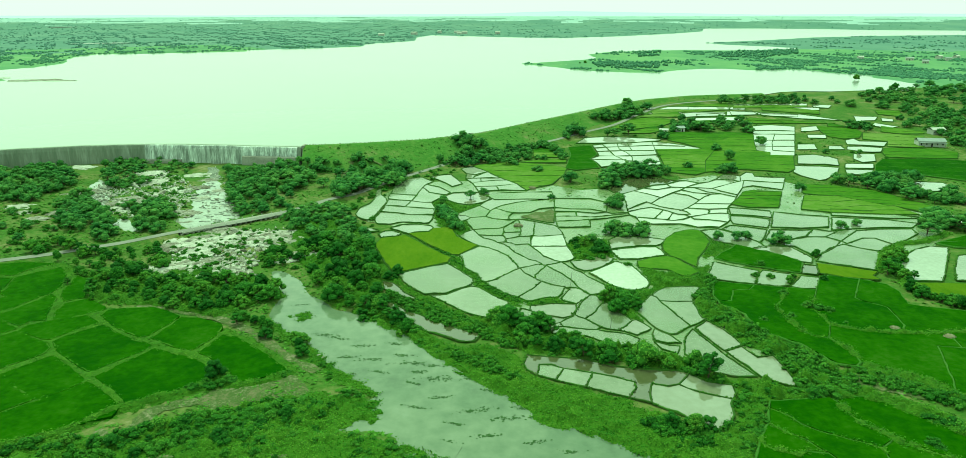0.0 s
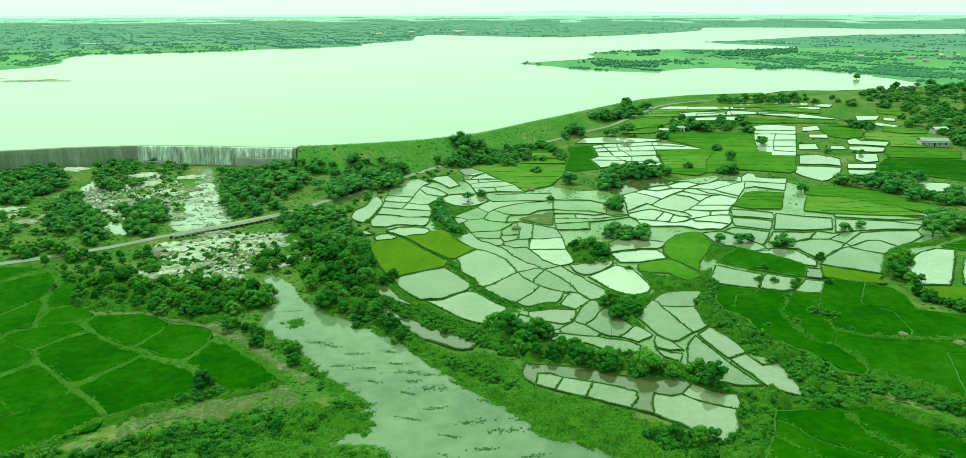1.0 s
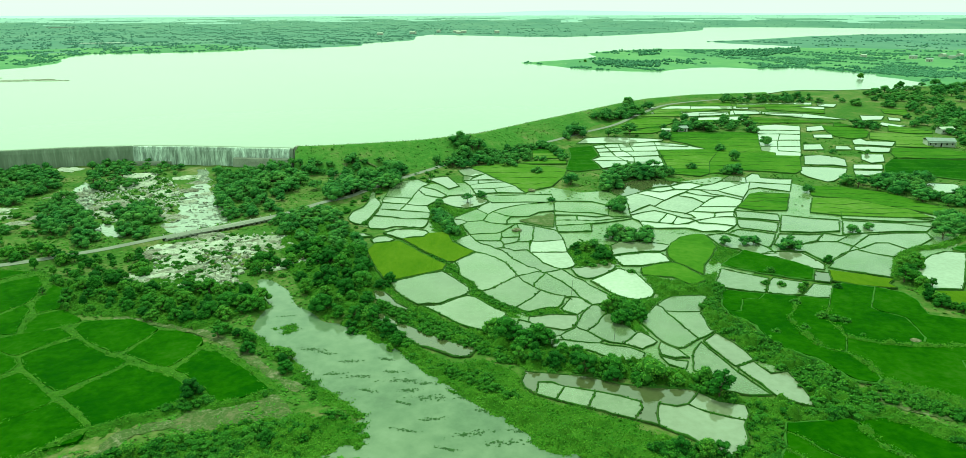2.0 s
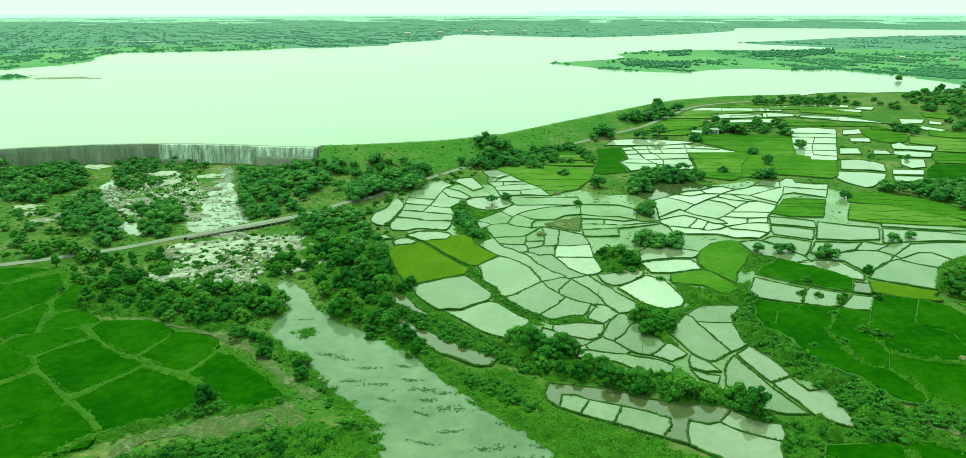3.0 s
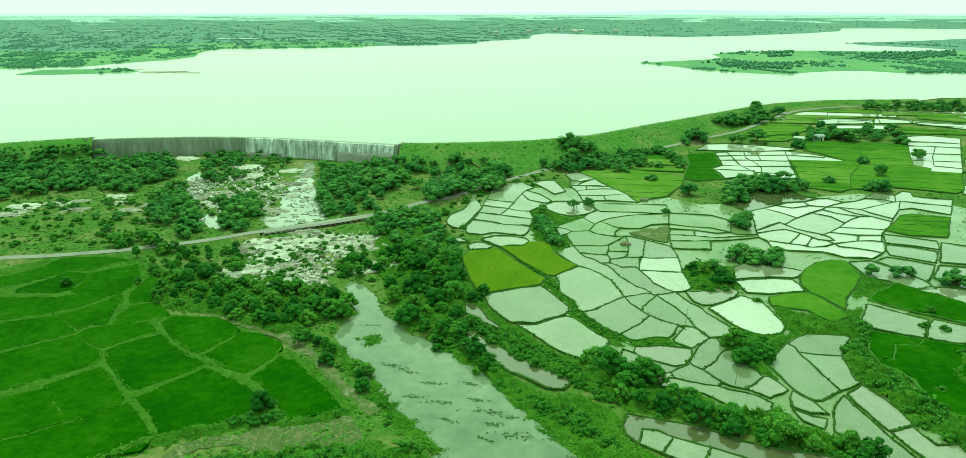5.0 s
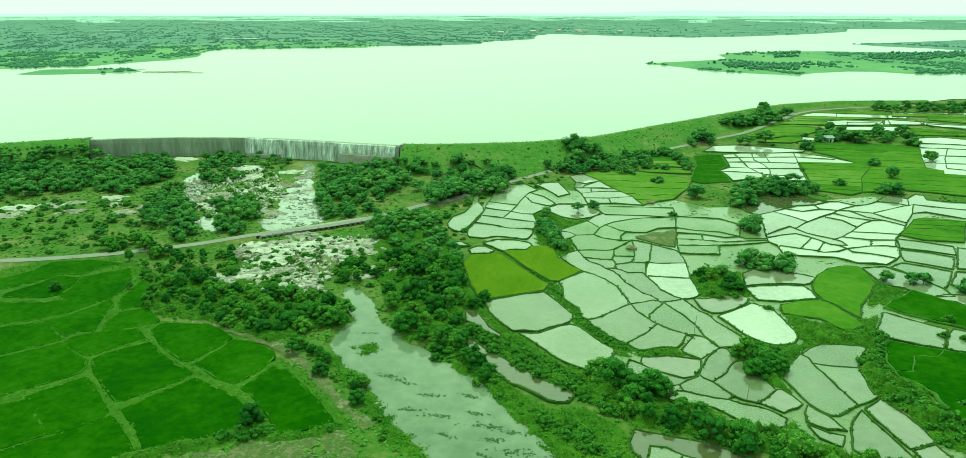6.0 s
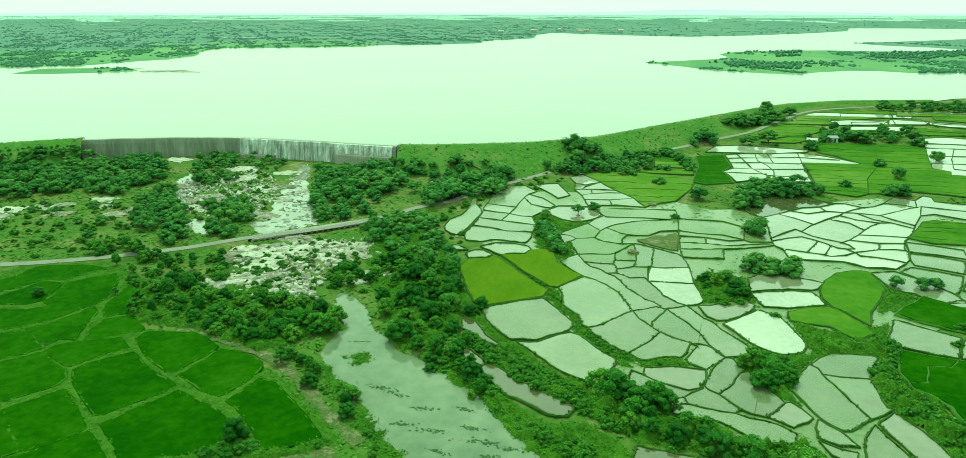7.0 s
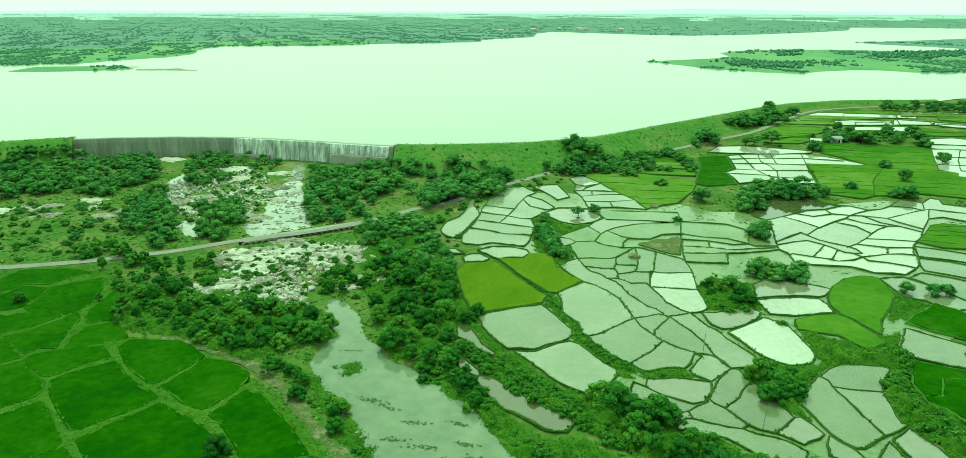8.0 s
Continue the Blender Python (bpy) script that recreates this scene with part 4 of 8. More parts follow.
plot("flooded", (25.8, 232.9), (25.7, 220.2), (23.7, 219.9), (18.8, 219.8), (13.8, 219.8), (13.5, 218.9), (13, 220.1), (13.3, 226.2), (14.4, 231.3), (18.7, 231.1), (23.2, 232.4))
plot("planted", (25.8, 232.9), (23.2, 232.4), (18.7, 231.1), (14.4, 231.3), (15.2, 240.3), (16.3, 249.3), (19.9, 246.8), (23.4, 244.6), (24.6, 242.1), (25.4, 236.9))
plot("seedling", (-3.7, 240.1), (-7.8, 238.8), (-11, 251.1), (-9.2, 254.6), (-3.2, 256.4), (-0.1, 253.2), (5.8, 251.2), (9.7, 252.5), (6.7, 247.2), (3.8, 242.1), (1.9, 240.6))
plot("planted", (-35.7, 280), (-36.7, 280.5), (-41.5, 281.2), (-46.3, 283.1), (-46.7, 287), (-46.6, 292.3), (-40.7, 290.7), (-34.4, 289.3))
plot("planted", (-35.7, 280), (-36.4, 275.7), (-37.4, 270.6), (-39.8, 271.2), (-46, 272.8), (-46, 280.4), (-46.3, 283.1), (-41.5, 281.2), (-36.7, 280.5))
plot("planted", (-46.6, 292.3), (-46.4, 296), (-46.8, 305.4), (-45.9, 307.5), (-42.9, 321.6), (-35.4, 325.2), (-29, 315.8), (-32, 310.2), (-33, 304.1), (-34.1, 295.6), (-34.4, 289.3), (-40.7, 290.7))
plot("flooded", (62.1, 246.4), (57.3, 248.2), (57.2, 254.1), (58.1, 255.7), (62.3, 254.2), (63.9, 253.7), (67.3, 252.9), (68.8, 252), (70.4, 251.2), (75.2, 252.7), (78.9, 256.2), (79.6, 253), (84.6, 252.3), (89.1, 250.4), (91.4, 248.9), (90.5, 247.6), (86.3, 242.8), (83, 242.7), (78, 242.7), (75.3, 244.7), (72.6, 246.8), (67.3, 246.4))
plot("seedling", (3.8, 242.1), (6.7, 247.2), (9.7, 252.5), (10.4, 245), (10.2, 236.7), (10, 235.8), (6.5, 235.5), (3.6, 235.4))
plot("planted", (13, 220.1), (12.3, 222.2), (8, 221.4), (4.3, 224.5), (4.3, 227.9), (9.1, 230.8), (13.5, 231), (13.3, 226.2))
plot("flooded", (77.9, 266), (77.5, 266.5), (73.5, 268.9), (70.4, 271.5), (67.7, 276.4), (72.7, 284.3), (74.2, 286), (80.2, 293.1), (82.8, 295.8), (82.3, 293.5), (83.8, 292.5), (87.4, 290), (89.9, 281.9), (86, 275.8), (81.1, 269.1))
plot("seedling", (46.4, 262.8), (45.6, 263.7), (40.3, 267.2), (32.4, 267.7), (25.6, 269.8), (26.8, 284.6), (42.7, 283.8), (49, 277.7))
plot("planted", (46.4, 262.8), (48, 261), (55.3, 262.3), (55.3, 261), (54.9, 260.4), (48.5, 258.6), (40.5, 255.9), (33.5, 256.9), (33.9, 263.4), (41.3, 261))
plot("flooded", (69.6, 377.3), (69.1, 382.6), (68.8, 390.3), (76.4, 391.6), (77.9, 386.7), (78.5, 377.7), (76, 377.4))
plot("flooded", (69.6, 377.3), (76, 377.4), (78.5, 377.7), (78.7, 374.2), (76.8, 364), (76, 363.9), (73.4, 365), (74, 367.1), (72.6, 367.2))
plot("flooded", (72.6, 367.2), (73.4, 365), (76, 363.9), (76.8, 364), (76.4, 353.2), (72, 357.1), (57.4, 348.5), (56.7, 357.8), (55, 368.2))
plot("planted", (13.3, 251.2), (15.3, 250), (16.3, 249.3), (15.2, 240.3), (14.4, 231.3), (13.5, 231), (9.1, 230.8), (10, 235.8), (10.2, 236.7), (10.4, 245), (9.7, 252.5), (11.6, 252.3))
plot("flooded", (78.5, 377.7), (77.9, 386.7), (76.4, 391.6), (82.1, 391.8), (94.7, 392.2), (96.2, 394.5), (95.7, 390.8), (94.3, 380.5))
plot("flooded", (78.5, 377.7), (94.3, 380.5), (92, 364.4), (91.7, 362.1), (76.8, 364), (78.7, 374.2))
plot("planted", (9.6, 165.4), (12.7, 162.9), (15.6, 161.6), (18.4, 160.5), (20.9, 161.9), (21.4, 162.5), (21.5, 162), (18.9, 159.7), (17.3, 157.7), (15.8, 157), (11.9, 159.6), (9, 160.1), (6.3, 160.8), (7.1, 166.9))
plot("flooded", (102.5, 292.8), (105.3, 289.7), (107.4, 287.3), (107.7, 287.1), (104.3, 279.2), (101.8, 275.5), (94.6, 276.1), (86, 275.8), (89.9, 281.9), (93.7, 287.5), (98.2, 292))
plot("flooded", (96.2, 394.5), (97.8, 406.4), (116.3, 403.6), (117.1, 406.4), (125.8, 397.5), (121.6, 393), (95.7, 390.8))
plot("flooded", (96.2, 394.5), (94.7, 392.2), (82.1, 391.8), (82.6, 403.3), (97.8, 406.4))
plot("planted", (14.9, 152.7), (15.8, 157), (17.3, 157.7), (17.9, 155.3), (16.4, 155))
plot("planted", (3.6, 235.4), (6.5, 235.5), (10, 235.8), (9.1, 230.8), (4.3, 227.9), (3.4, 231.8))
plot("flooded", (82.1, 391.8), (76.4, 391.6), (75.2, 395.4), (75.8, 402.2), (82.6, 403.3))
plot("flooded", (82.6, 403.3), (83.2, 413.6), (99.1, 416.9), (97.8, 406.4))
plot("flooded", (82.6, 403.3), (75.8, 402.2), (76.8, 412.2), (83.2, 413.6))
plot("flooded", (101.8, 275.5), (99.3, 271.9), (97.9, 268.5), (89.6, 267), (81.1, 269.1), (86, 275.8), (94.6, 276.1))
plot("planted", (6.6, 318.9), (1.4, 318.5), (-5.6, 315.9), (-6.3, 323.2), (3.9, 323.1))
plot("flooded", (97.8, 406.4), (99.1, 416.9), (109.8, 411.9), (117.1, 406.4), (116.3, 403.6))
plot("planted", (-10, 313.1), (-13.5, 321.9), (-10.2, 322.5), (-6.3, 323.2), (-5.6, 315.9))
plot("flooded", (76.8, 364), (91.7, 362.1), (90.8, 354.8), (76.4, 353.2))
plot("planted", (-30.2, 192.4), (-26.9, 195.3), (-19.7, 200.1), (-15.4, 202.1), (-13.3, 199.4), (-10.6, 195.4), (-8.4, 191.8), (-6.7, 189), (-6.3, 186.5), (-7.3, 184), (-9.5, 181.7), (-12.2, 180), (-14.3, 177.4), (-17.6, 177.4), (-20.3, 176.6), (-22.4, 178.7), (-25.2, 182.3), (-28.1, 186.8))
plot("planted", (-18.9, 175.7), (-14.2, 176.3), (-11.4, 179.2), (-9.5, 181.1), (-6.8, 182.8), (-4.6, 181.7), (-2.4, 178.8), (-0.3, 175.7), (1.7, 173.3), (3.7, 171.5), (4.1, 169.7), (3.1, 166.9), (1.8, 164), (0.7, 160.9), (-1.7, 160.4), (-4.3, 161.6), (-6.8, 163.1), (-10.3, 166.2), (-13.2, 169.7), (-16.3, 173.3))
plot("muddy", (-34.4, 187), (-31.4, 186.1), (-29.3, 183.2), (-26.1, 177.4), (-22.7, 174.1), (-23.1, 172.6), (-26.3, 174.9), (-29.8, 178.2), (-32.9, 180.5))
plot("muddy", (-30.7, 170.6), (-28.8, 170.1), (-26.2, 167.2), (-24.2, 164.9), (-24.7, 163), (-27, 164.4), (-29.4, 166.1))
plot("muddy", (-25.3, 162.4), (-23.7, 164.3), (-21.6, 163.6), (-19.3, 161.5), (-16.3, 158.4), (-13, 156.5), (-9.7, 154), (-6.7, 152.4), (-4, 151), (-4.2, 149.2), (-5.1, 147), (-7.4, 146.6), (-9.1, 146.9), (-11.5, 148.8), (-14.1, 150.4), (-17.2, 151.9), (-19.3, 153.8), (-21, 156.2), (-22.9, 158.4))
plot("young", (-42.4, 221.7), (-41, 228.2), (-35.7, 230.2), (-32.6, 231.9), (-29.6, 227.7), (-26.2, 223.2), (-22.8, 218), (-18.8, 213.2), (-14.4, 207.6), (-15.2, 203.3), (-19.7, 200.5), (-25.6, 197), (-29.9, 194.3), (-33.3, 196.8), (-38, 208.3))
plot("young", (-32, 234.2), (-24.2, 235.7), (-23.2, 240.4), (-20.9, 240.9), (-16.2, 241.7), (-14.6, 234.7), (-13.3, 229.7), (-9.3, 224.4), (-5.6, 220.3), (-8.8, 215.1), (-11.8, 210.6), (-14.3, 210.6), (-18.5, 215.5), (-22.6, 220.4), (-26.7, 226.6), (-30.2, 231.3))
plot("flooded", (29.9, 194.2), (32.9, 197.1), (37.2, 201.4), (39.9, 204.4), (42.5, 202.7), (44.8, 200.4), (45.5, 197.1), (46.4, 192.4), (47.2, 188.6), (47.2, 186.5), (45.5, 182), (43, 180.9), (40.6, 180), (38.3, 181.2), (35.8, 183), (34.3, 185.6), (32.4, 189.8))
plot("clear", (25.2, 204.6), (28.3, 205.2), (33.2, 208.4), (38, 210.1), (39.8, 207.4), (38, 203.3), (34.7, 199.5), (31.4, 196.8), (28.8, 196), (26.6, 198))
plot("clear", (41.3, 226.8), (45, 230.7), (54.7, 230.2), (59.2, 228.7), (61.9, 227), (59, 222.1), (57.2, 221), (52.5, 220.9), (45.9, 219.3), (40.5, 217))
plot("flooded", (40.1, 215.7), (45.7, 218), (52.2, 219.6), (56.8, 219.6), (58.1, 215.8), (58.2, 210.8), (52.6, 209), (47.8, 207), (41.9, 207), (41.1, 210.7))
plot("light_green", (59.2, 220.9), (62.5, 228.9), (67.7, 235.9), (73.7, 239.4), (77.2, 238.6), (77.6, 231.7), (77.3, 225.1), (74.3, 218.9), (70.7, 212.4), (67.9, 207.5), (65.4, 199.2), (63.6, 202.8), (62, 206.7), (59.4, 209.9), (58.3, 215.5))
plot("light_green", (47.1, 204.3), (52.3, 207.8), (58.2, 209.7), (60.3, 208.2), (62.3, 203.3), (64.2, 198.6), (64.7, 194.9), (61.2, 191.5), (58.7, 191.7), (57.8, 193), (55.1, 197.3), (49.8, 197.9), (46.6, 199))
plot("clear", (-22.4, 287.3), (-18.3, 294.1), (-12.5, 295.2), (-5.4, 294.8), (-1.8, 287.1), (-0.6, 283.3), (-4.9, 277.1), (-10.2, 273.8), (-15.9, 276.5), (-20.8, 281.9))
plot("planted", (-39.6, 240.9), (-35.4, 245.3), (-29.4, 245.8), (-24.2, 243.8), (-22.8, 240.5), (-24.3, 236.8), (-28, 236.1), (-31.5, 233.8), (-33.7, 235), (-36.1, 238))
plot("planted", (-43.1, 233.8), (-40.9, 237.1), (-38, 237.6), (-34.4, 233.8), (-35.9, 231.3), (-41.3, 229.7))
plot("planted", (-50.8, 241.2), (-46.6, 240.8), (-42.9, 237.3), (-45.6, 236.2), (-48.9, 237.4))
plot("planted", (-56.4, 260), (-56.3, 268.9), (-53.2, 275.7), (-52.5, 283.3), (-53.9, 302.1), (-52.5, 304.3), (-50.4, 290.7), (-47.6, 285.1), (-46.1, 278.7), (-46.9, 270.7), (-47.5, 261.6), (-48.7, 255.1), (-49.9, 251.5), (-52.2, 252.4), (-54.8, 256))
plot("flooded", (-20.1, 262.6), (-17.3, 267.3), (-15.2, 262.1), (-16.4, 256.5))
plot("muddy", (53.1, 301.6), (60.3, 316.2), (67.3, 322.2), (77.8, 327.1), (85.6, 320.9), (89.7, 317.2), (83, 311.5), (75.6, 308.4), (64.5, 298), (57.9, 292), (54.3, 296.1))
plot("rice", (38.2, 346), (44.5, 378.2), (45.4, 399.8), (59.7, 404.9), (59.8, 392.7), (60, 381), (54, 368.4), (56, 356.4), (55.9, 347), (43.4, 341.3))
plot("flooded", (51.4, 412), (58.7, 427.7), (70.5, 431), (86.2, 429.1), (98.3, 426.6), (106.8, 423.8), (104.2, 419.1), (86.2, 413.5), (67.7, 413.2))
plot("flooded", (58.3, 346.4), (62.4, 344.9), (59.4, 333.6), (57.2, 335.3))
plot("flooded", (83.6, 351.2), (90.6, 349.2), (88, 339), (82.9, 338.1))
plot("light_green", (75.3, 461.4), (93.7, 486.4), (116.8, 493.4), (132, 483.2), (116.9, 464.3), (90.7, 452.4))
plot("light_green", (107.3, 284.5), (113.9, 296.4), (118.9, 298.9), (131.9, 296.9), (119.7, 270.2), (107.2, 270.3), (103.2, 273.9), (101.3, 275.4))
plot("clear", (-31.5, 326), (-25.2, 330.5), (-21.2, 331.3), (-17.8, 321), (-14.7, 311.5), (-19.3, 305.8), (-22.3, 312), (-26.8, 319.3))
plot("planted", (100, 221.7), (109, 228.6), (114.4, 230.8), (121.1, 230.8), (124.4, 225.9), (119.8, 220.2), (117.9, 219.1), (112.3, 213.9), (110.4, 211.3), (108, 209), (107.1, 213.9), (105.6, 220.4))
plot("planted", (156.9, 234.7), (148.3, 227.4), (141.1, 222.7), (138.3, 229.5), (133.9, 229.5), (127, 224.5), (125.4, 223.5), (124.4, 225.9), (136.1, 238.3), (146.5, 240.6), (158.2, 240.7))
plot("rice", (118.8, 178.9), (116.3, 170), (121.1, 168), (128.3, 165.9), (135.6, 162), (129.6, 153.4), (121.4, 153.3), (115.7, 152.5), (109.8, 151.8), (104.4, 152), (107.2, 156.1), (108.3, 161.8), (109.1, 167.9), (104.5, 172.1), (103.5, 174.3), (112.1, 188.9), (112.9, 188.6), (118.3, 184.6))
plot("light_green", (126.1, 383.1), (134.7, 399.7), (140.9, 401.6), (157.5, 400), (154.9, 391.5), (161, 386.5), (157.4, 386.5), (143.1, 386.5))
plot("light_green", (126.1, 383.1), (143.1, 386.5), (157.4, 386.5), (161, 386.5), (158.4, 379.9), (171.1, 378.3), (157.3, 343.7), (151.1, 336.5), (140.2, 340.7), (128.5, 343.6), (108.7, 336.4), (111.7, 346.5), (115.8, 360.4), (116.8, 363.6))
plot("light_green", (126.1, 383.1), (116.8, 363.6), (115.8, 360.4), (104.5, 362), (93.1, 363.5), (95.1, 379.6), (109.3, 379.8), (124.3, 383.1))
plot("light_green", (126.1, 383.1), (124.3, 383.1), (109.3, 379.8), (95.1, 379.6), (96.8, 394.7), (124.6, 396.5), (134.7, 399.7))
plot("light_green", (157.5, 400), (140.9, 401.6), (134.7, 399.7), (124.6, 396.5), (117.8, 411.9), (110.4, 420.7), (129.8, 428), (143.2, 420.8), (151.4, 428), (166.3, 428), (163.8, 420.2), (160, 408.5))
plot("flooded", (157.5, 400), (160, 408.5), (163.8, 420.2), (164.8, 420.8), (175.8, 420.8), (172.5, 413.8), (168.8, 403.4), (159.2, 403.4))
plot("flooded", (157.5, 400), (159.2, 403.4), (168.8, 403.4), (164.7, 391.9), (175.9, 388.2), (171.8, 378.3), (171.1, 378.3), (158.4, 379.9), (161, 386.5), (154.9, 391.5))
plot("rice", (62.7, 99.3), (61.9, 101.1), (60.8, 102.6), (59.6, 105.2), (57.1, 107.6), (54.3, 110.7), (56.6, 116.3), (56.8, 116.3), (59.5, 113.6), (60.8, 110.7), (63.4, 108.2), (66.2, 106.6), (69.9, 104.7), (72.4, 102.7), (72.6, 100.9), (70.2, 94.6), (64.8, 94.6))
plot("rice", (62.7, 99.3), (64.8, 94.6), (63.5, 92.1), (47.5, 92), (46.6, 97), (51.3, 106.5), (50.8, 103.5), (51.6, 102.6), (55.4, 100.7), (58.1, 101.7), (61.9, 101.1))
plot("muddy", (7.2, 132.6), (6.6, 135.5), (7.5, 139.7), (14.1, 138.6), (21.3, 137.7), (28, 134.2), (34.9, 132.8), (41.9, 132.3), (43.7, 131.5), (44.1, 131.1), (40.6, 126.3), (38.1, 125.4), (34.6, 126.5), (33.3, 122.1), (32.9, 118.5), (28.6, 120.8), (30.8, 124.6), (31, 127.2), (27.2, 129.4), (22.2, 131.2), (21.9, 131.3), (15.8, 133.2), (13.1, 134.9), (10.2, 134.9), (9.4, 130.2), (9.2, 130.3))
plot("rice", (68.1, 162.7), (66.1, 166.7), (63.6, 169.6), (63.6, 171.7), (67.3, 171.8), (70.5, 180), (75.1, 180), (77.5, 182.9), (78, 183.9), (78.3, 183.8), (87.3, 182), (83.9, 176.4), (81.4, 171.9), (78.8, 168.9), (77.9, 165.6), (78.4, 163.6), (78.5, 157.7), (79.4, 152.3), (80.7, 149.8), (84.1, 148.8), (85.5, 145.5), (86.2, 140.7), (85.6, 136.1), (83.9, 134.6), (80, 135.5), (78.1, 139.1), (76.5, 143.8), (74.1, 147), (70, 150.4), (68, 155.8))
plot("planted", (119, 219.1), (119.8, 220.2), (123.8, 222.5), (127.2, 218.5), (131.9, 215.3), (131, 211), (126.4, 204.9), (121.6, 196.5), (116.7, 199.7), (110.4, 203.1), (106.4, 205.4), (110.4, 211.3), (113.4, 214))
plot("planted", (119, 219.1), (113.4, 214), (110.4, 211.3), (112.3, 213.9), (117.9, 219.1), (119.8, 220.2))
plot("rice", (58, 119.3), (64.7, 119.9), (71.1, 120.9), (71.8, 119.1), (72, 118.7), (72.2, 115.2), (73.1, 110.8), (75.4, 108.3), (76.4, 105.7), (75.2, 104.7), (72.4, 102.7), (69.9, 104.7), (66.2, 106.6), (63.4, 108.2), (60.8, 110.7), (59.5, 113.6), (56.8, 116.3), (56.6, 116.3))
plot("rice", (78.8, 168.9), (81.4, 171.9), (83.9, 176.4), (87.3, 182), (95, 180.1), (91.8, 174.2), (88, 169), (88, 164.4), (88.3, 159.7), (88.1, 156.7), (84.1, 148.8), (80.7, 149.8), (79.4, 152.3), (78.5, 157.7), (78.4, 163.6), (77.9, 165.6))
plot("flooded", (192.1, 468.2), (206.5, 462.2), (200.9, 448.5), (187.4, 450.4), (174.6, 450.4), (173.8, 450.4), (178.7, 464.2))
plot("rice", (71.8, 119.1), (73.3, 120.9), (78.3, 121), (83, 117.7), (86.7, 113.1), (91.3, 107.2), (94.7, 103.3), (90, 96.5), (85.1, 99.1), (81.9, 101.3), (78.8, 103.8), (76.4, 105.7), (75.4, 108.3), (73.1, 110.8), (72.2, 115.2), (72, 118.7))
plot("rice", (108.8, 144.7), (113.8, 143.6), (114.9, 143.4), (122.3, 142.8), (105.7, 119), (99.6, 122.6), (99.5, 123), (101.7, 127.3), (103.5, 131.9), (106.7, 139.3))
plot("rice", (108.8, 144.7), (106.7, 139.3), (103.5, 131.9), (101.7, 127.3), (99.5, 123), (98.7, 126.5), (94.3, 130.5), (88.8, 133.2), (85.6, 136.1), (86.2, 140.7), (85.5, 145.5), (84.1, 148.8), (88.1, 156.7), (94.9, 153.5), (102.1, 152.1), (104.4, 152), (109.8, 151.8), (115.7, 152.5), (115.1, 149.1), (114.4, 144.4), (113.8, 143.6))
plot("rice", (113.8, 143.6), (114.4, 144.4), (115.1, 149.1), (115.7, 152.5), (121.4, 153.3), (129.6, 153.4), (122.3, 142.8), (114.9, 143.4))
plot("flooded", (200.9, 448.5), (196.2, 437.2), (184.1, 438.9), (183, 439.1), (171, 439.1), (170.4, 440.9), (173.8, 450.4), (174.6, 450.4), (187.4, 450.4))
plot("planted", (31, 127.2), (30.8, 124.6), (28.6, 120.8), (25.9, 122), (19.9, 124.9), (22.2, 131.2), (27.2, 129.4))
plot("rice", (76.4, 105.7), (78.8, 103.8), (81.9, 101.3), (85.1, 99.1), (82.2, 94.8), (70.2, 94.6), (72.6, 100.9), (72.4, 102.7), (75.2, 104.7))
plot("light_green", (90.8, 347.6), (93.1, 363.5), (104.5, 362), (115.8, 360.4), (111.7, 346.5))
plot("light_green", (90.8, 347.6), (111.7, 346.5), (108.7, 336.4), (102.4, 330.8), (89.2, 336.3))
plot("clear", (52.5, 126.1), (51.9, 122.2), (50.5, 120.3), (47.1, 121.7), (43.6, 123.4), (40.6, 126.3), (44.1, 131.1), (47.4, 127.4))
plot("rice", (112.1, 188.9), (103.5, 174.3), (104.5, 172.1), (109.1, 167.9), (108.3, 161.8), (107.2, 156.1), (104.4, 152), (102.1, 152.1), (94.9, 153.5), (88.1, 156.7), (88.3, 159.7), (88, 164.4), (88, 169), (91.8, 174.2), (95, 180.1), (99.7, 188.5), (104.2, 192.1))
plot("planted", (13.6, 127.9), (9.4, 130.2), (10.2, 134.9), (13.1, 134.9), (15.8, 133.2))
plot("planted", (13.6, 127.9), (15.8, 133.2), (21.9, 131.3), (22.2, 131.2), (19.9, 124.9), (19.7, 125))
plot("flooded", (163.8, 420.2), (166.3, 428), (170.4, 440.9), (171, 439.1), (183, 439.1), (184.1, 438.9), (175.8, 420.8), (164.8, 420.8))
plot("planted", (114.4, 230.8), (121, 240.5), (125.4, 237.5), (129.2, 238.2), (121.1, 230.8))
plot("clear", (32.9, 118.5), (33.3, 122.1), (34.6, 126.5), (38.1, 125.4), (40.6, 126.3), (43.6, 123.4), (47.1, 121.7), (50.5, 120.3), (49.6, 118.6), (48.7, 113.9), (46.1, 110.6), (43.8, 109.1), (41.2, 110.6), (37.4, 115), (33.1, 118.4))
plot("planted", (141.1, 222.7), (136.8, 218.6), (131.9, 215.3), (127.2, 218.5), (123.8, 222.5), (125.4, 223.5), (127, 224.5), (133.9, 229.5), (138.3, 229.5))
plot("flooded", (172.5, 413.8), (175.8, 420.8), (189.5, 420.9), (182.2, 403.4), (168.8, 403.4))
plot("flooded", (168.8, 403.4), (182.2, 403.4), (175.9, 388.2), (164.7, 391.9))
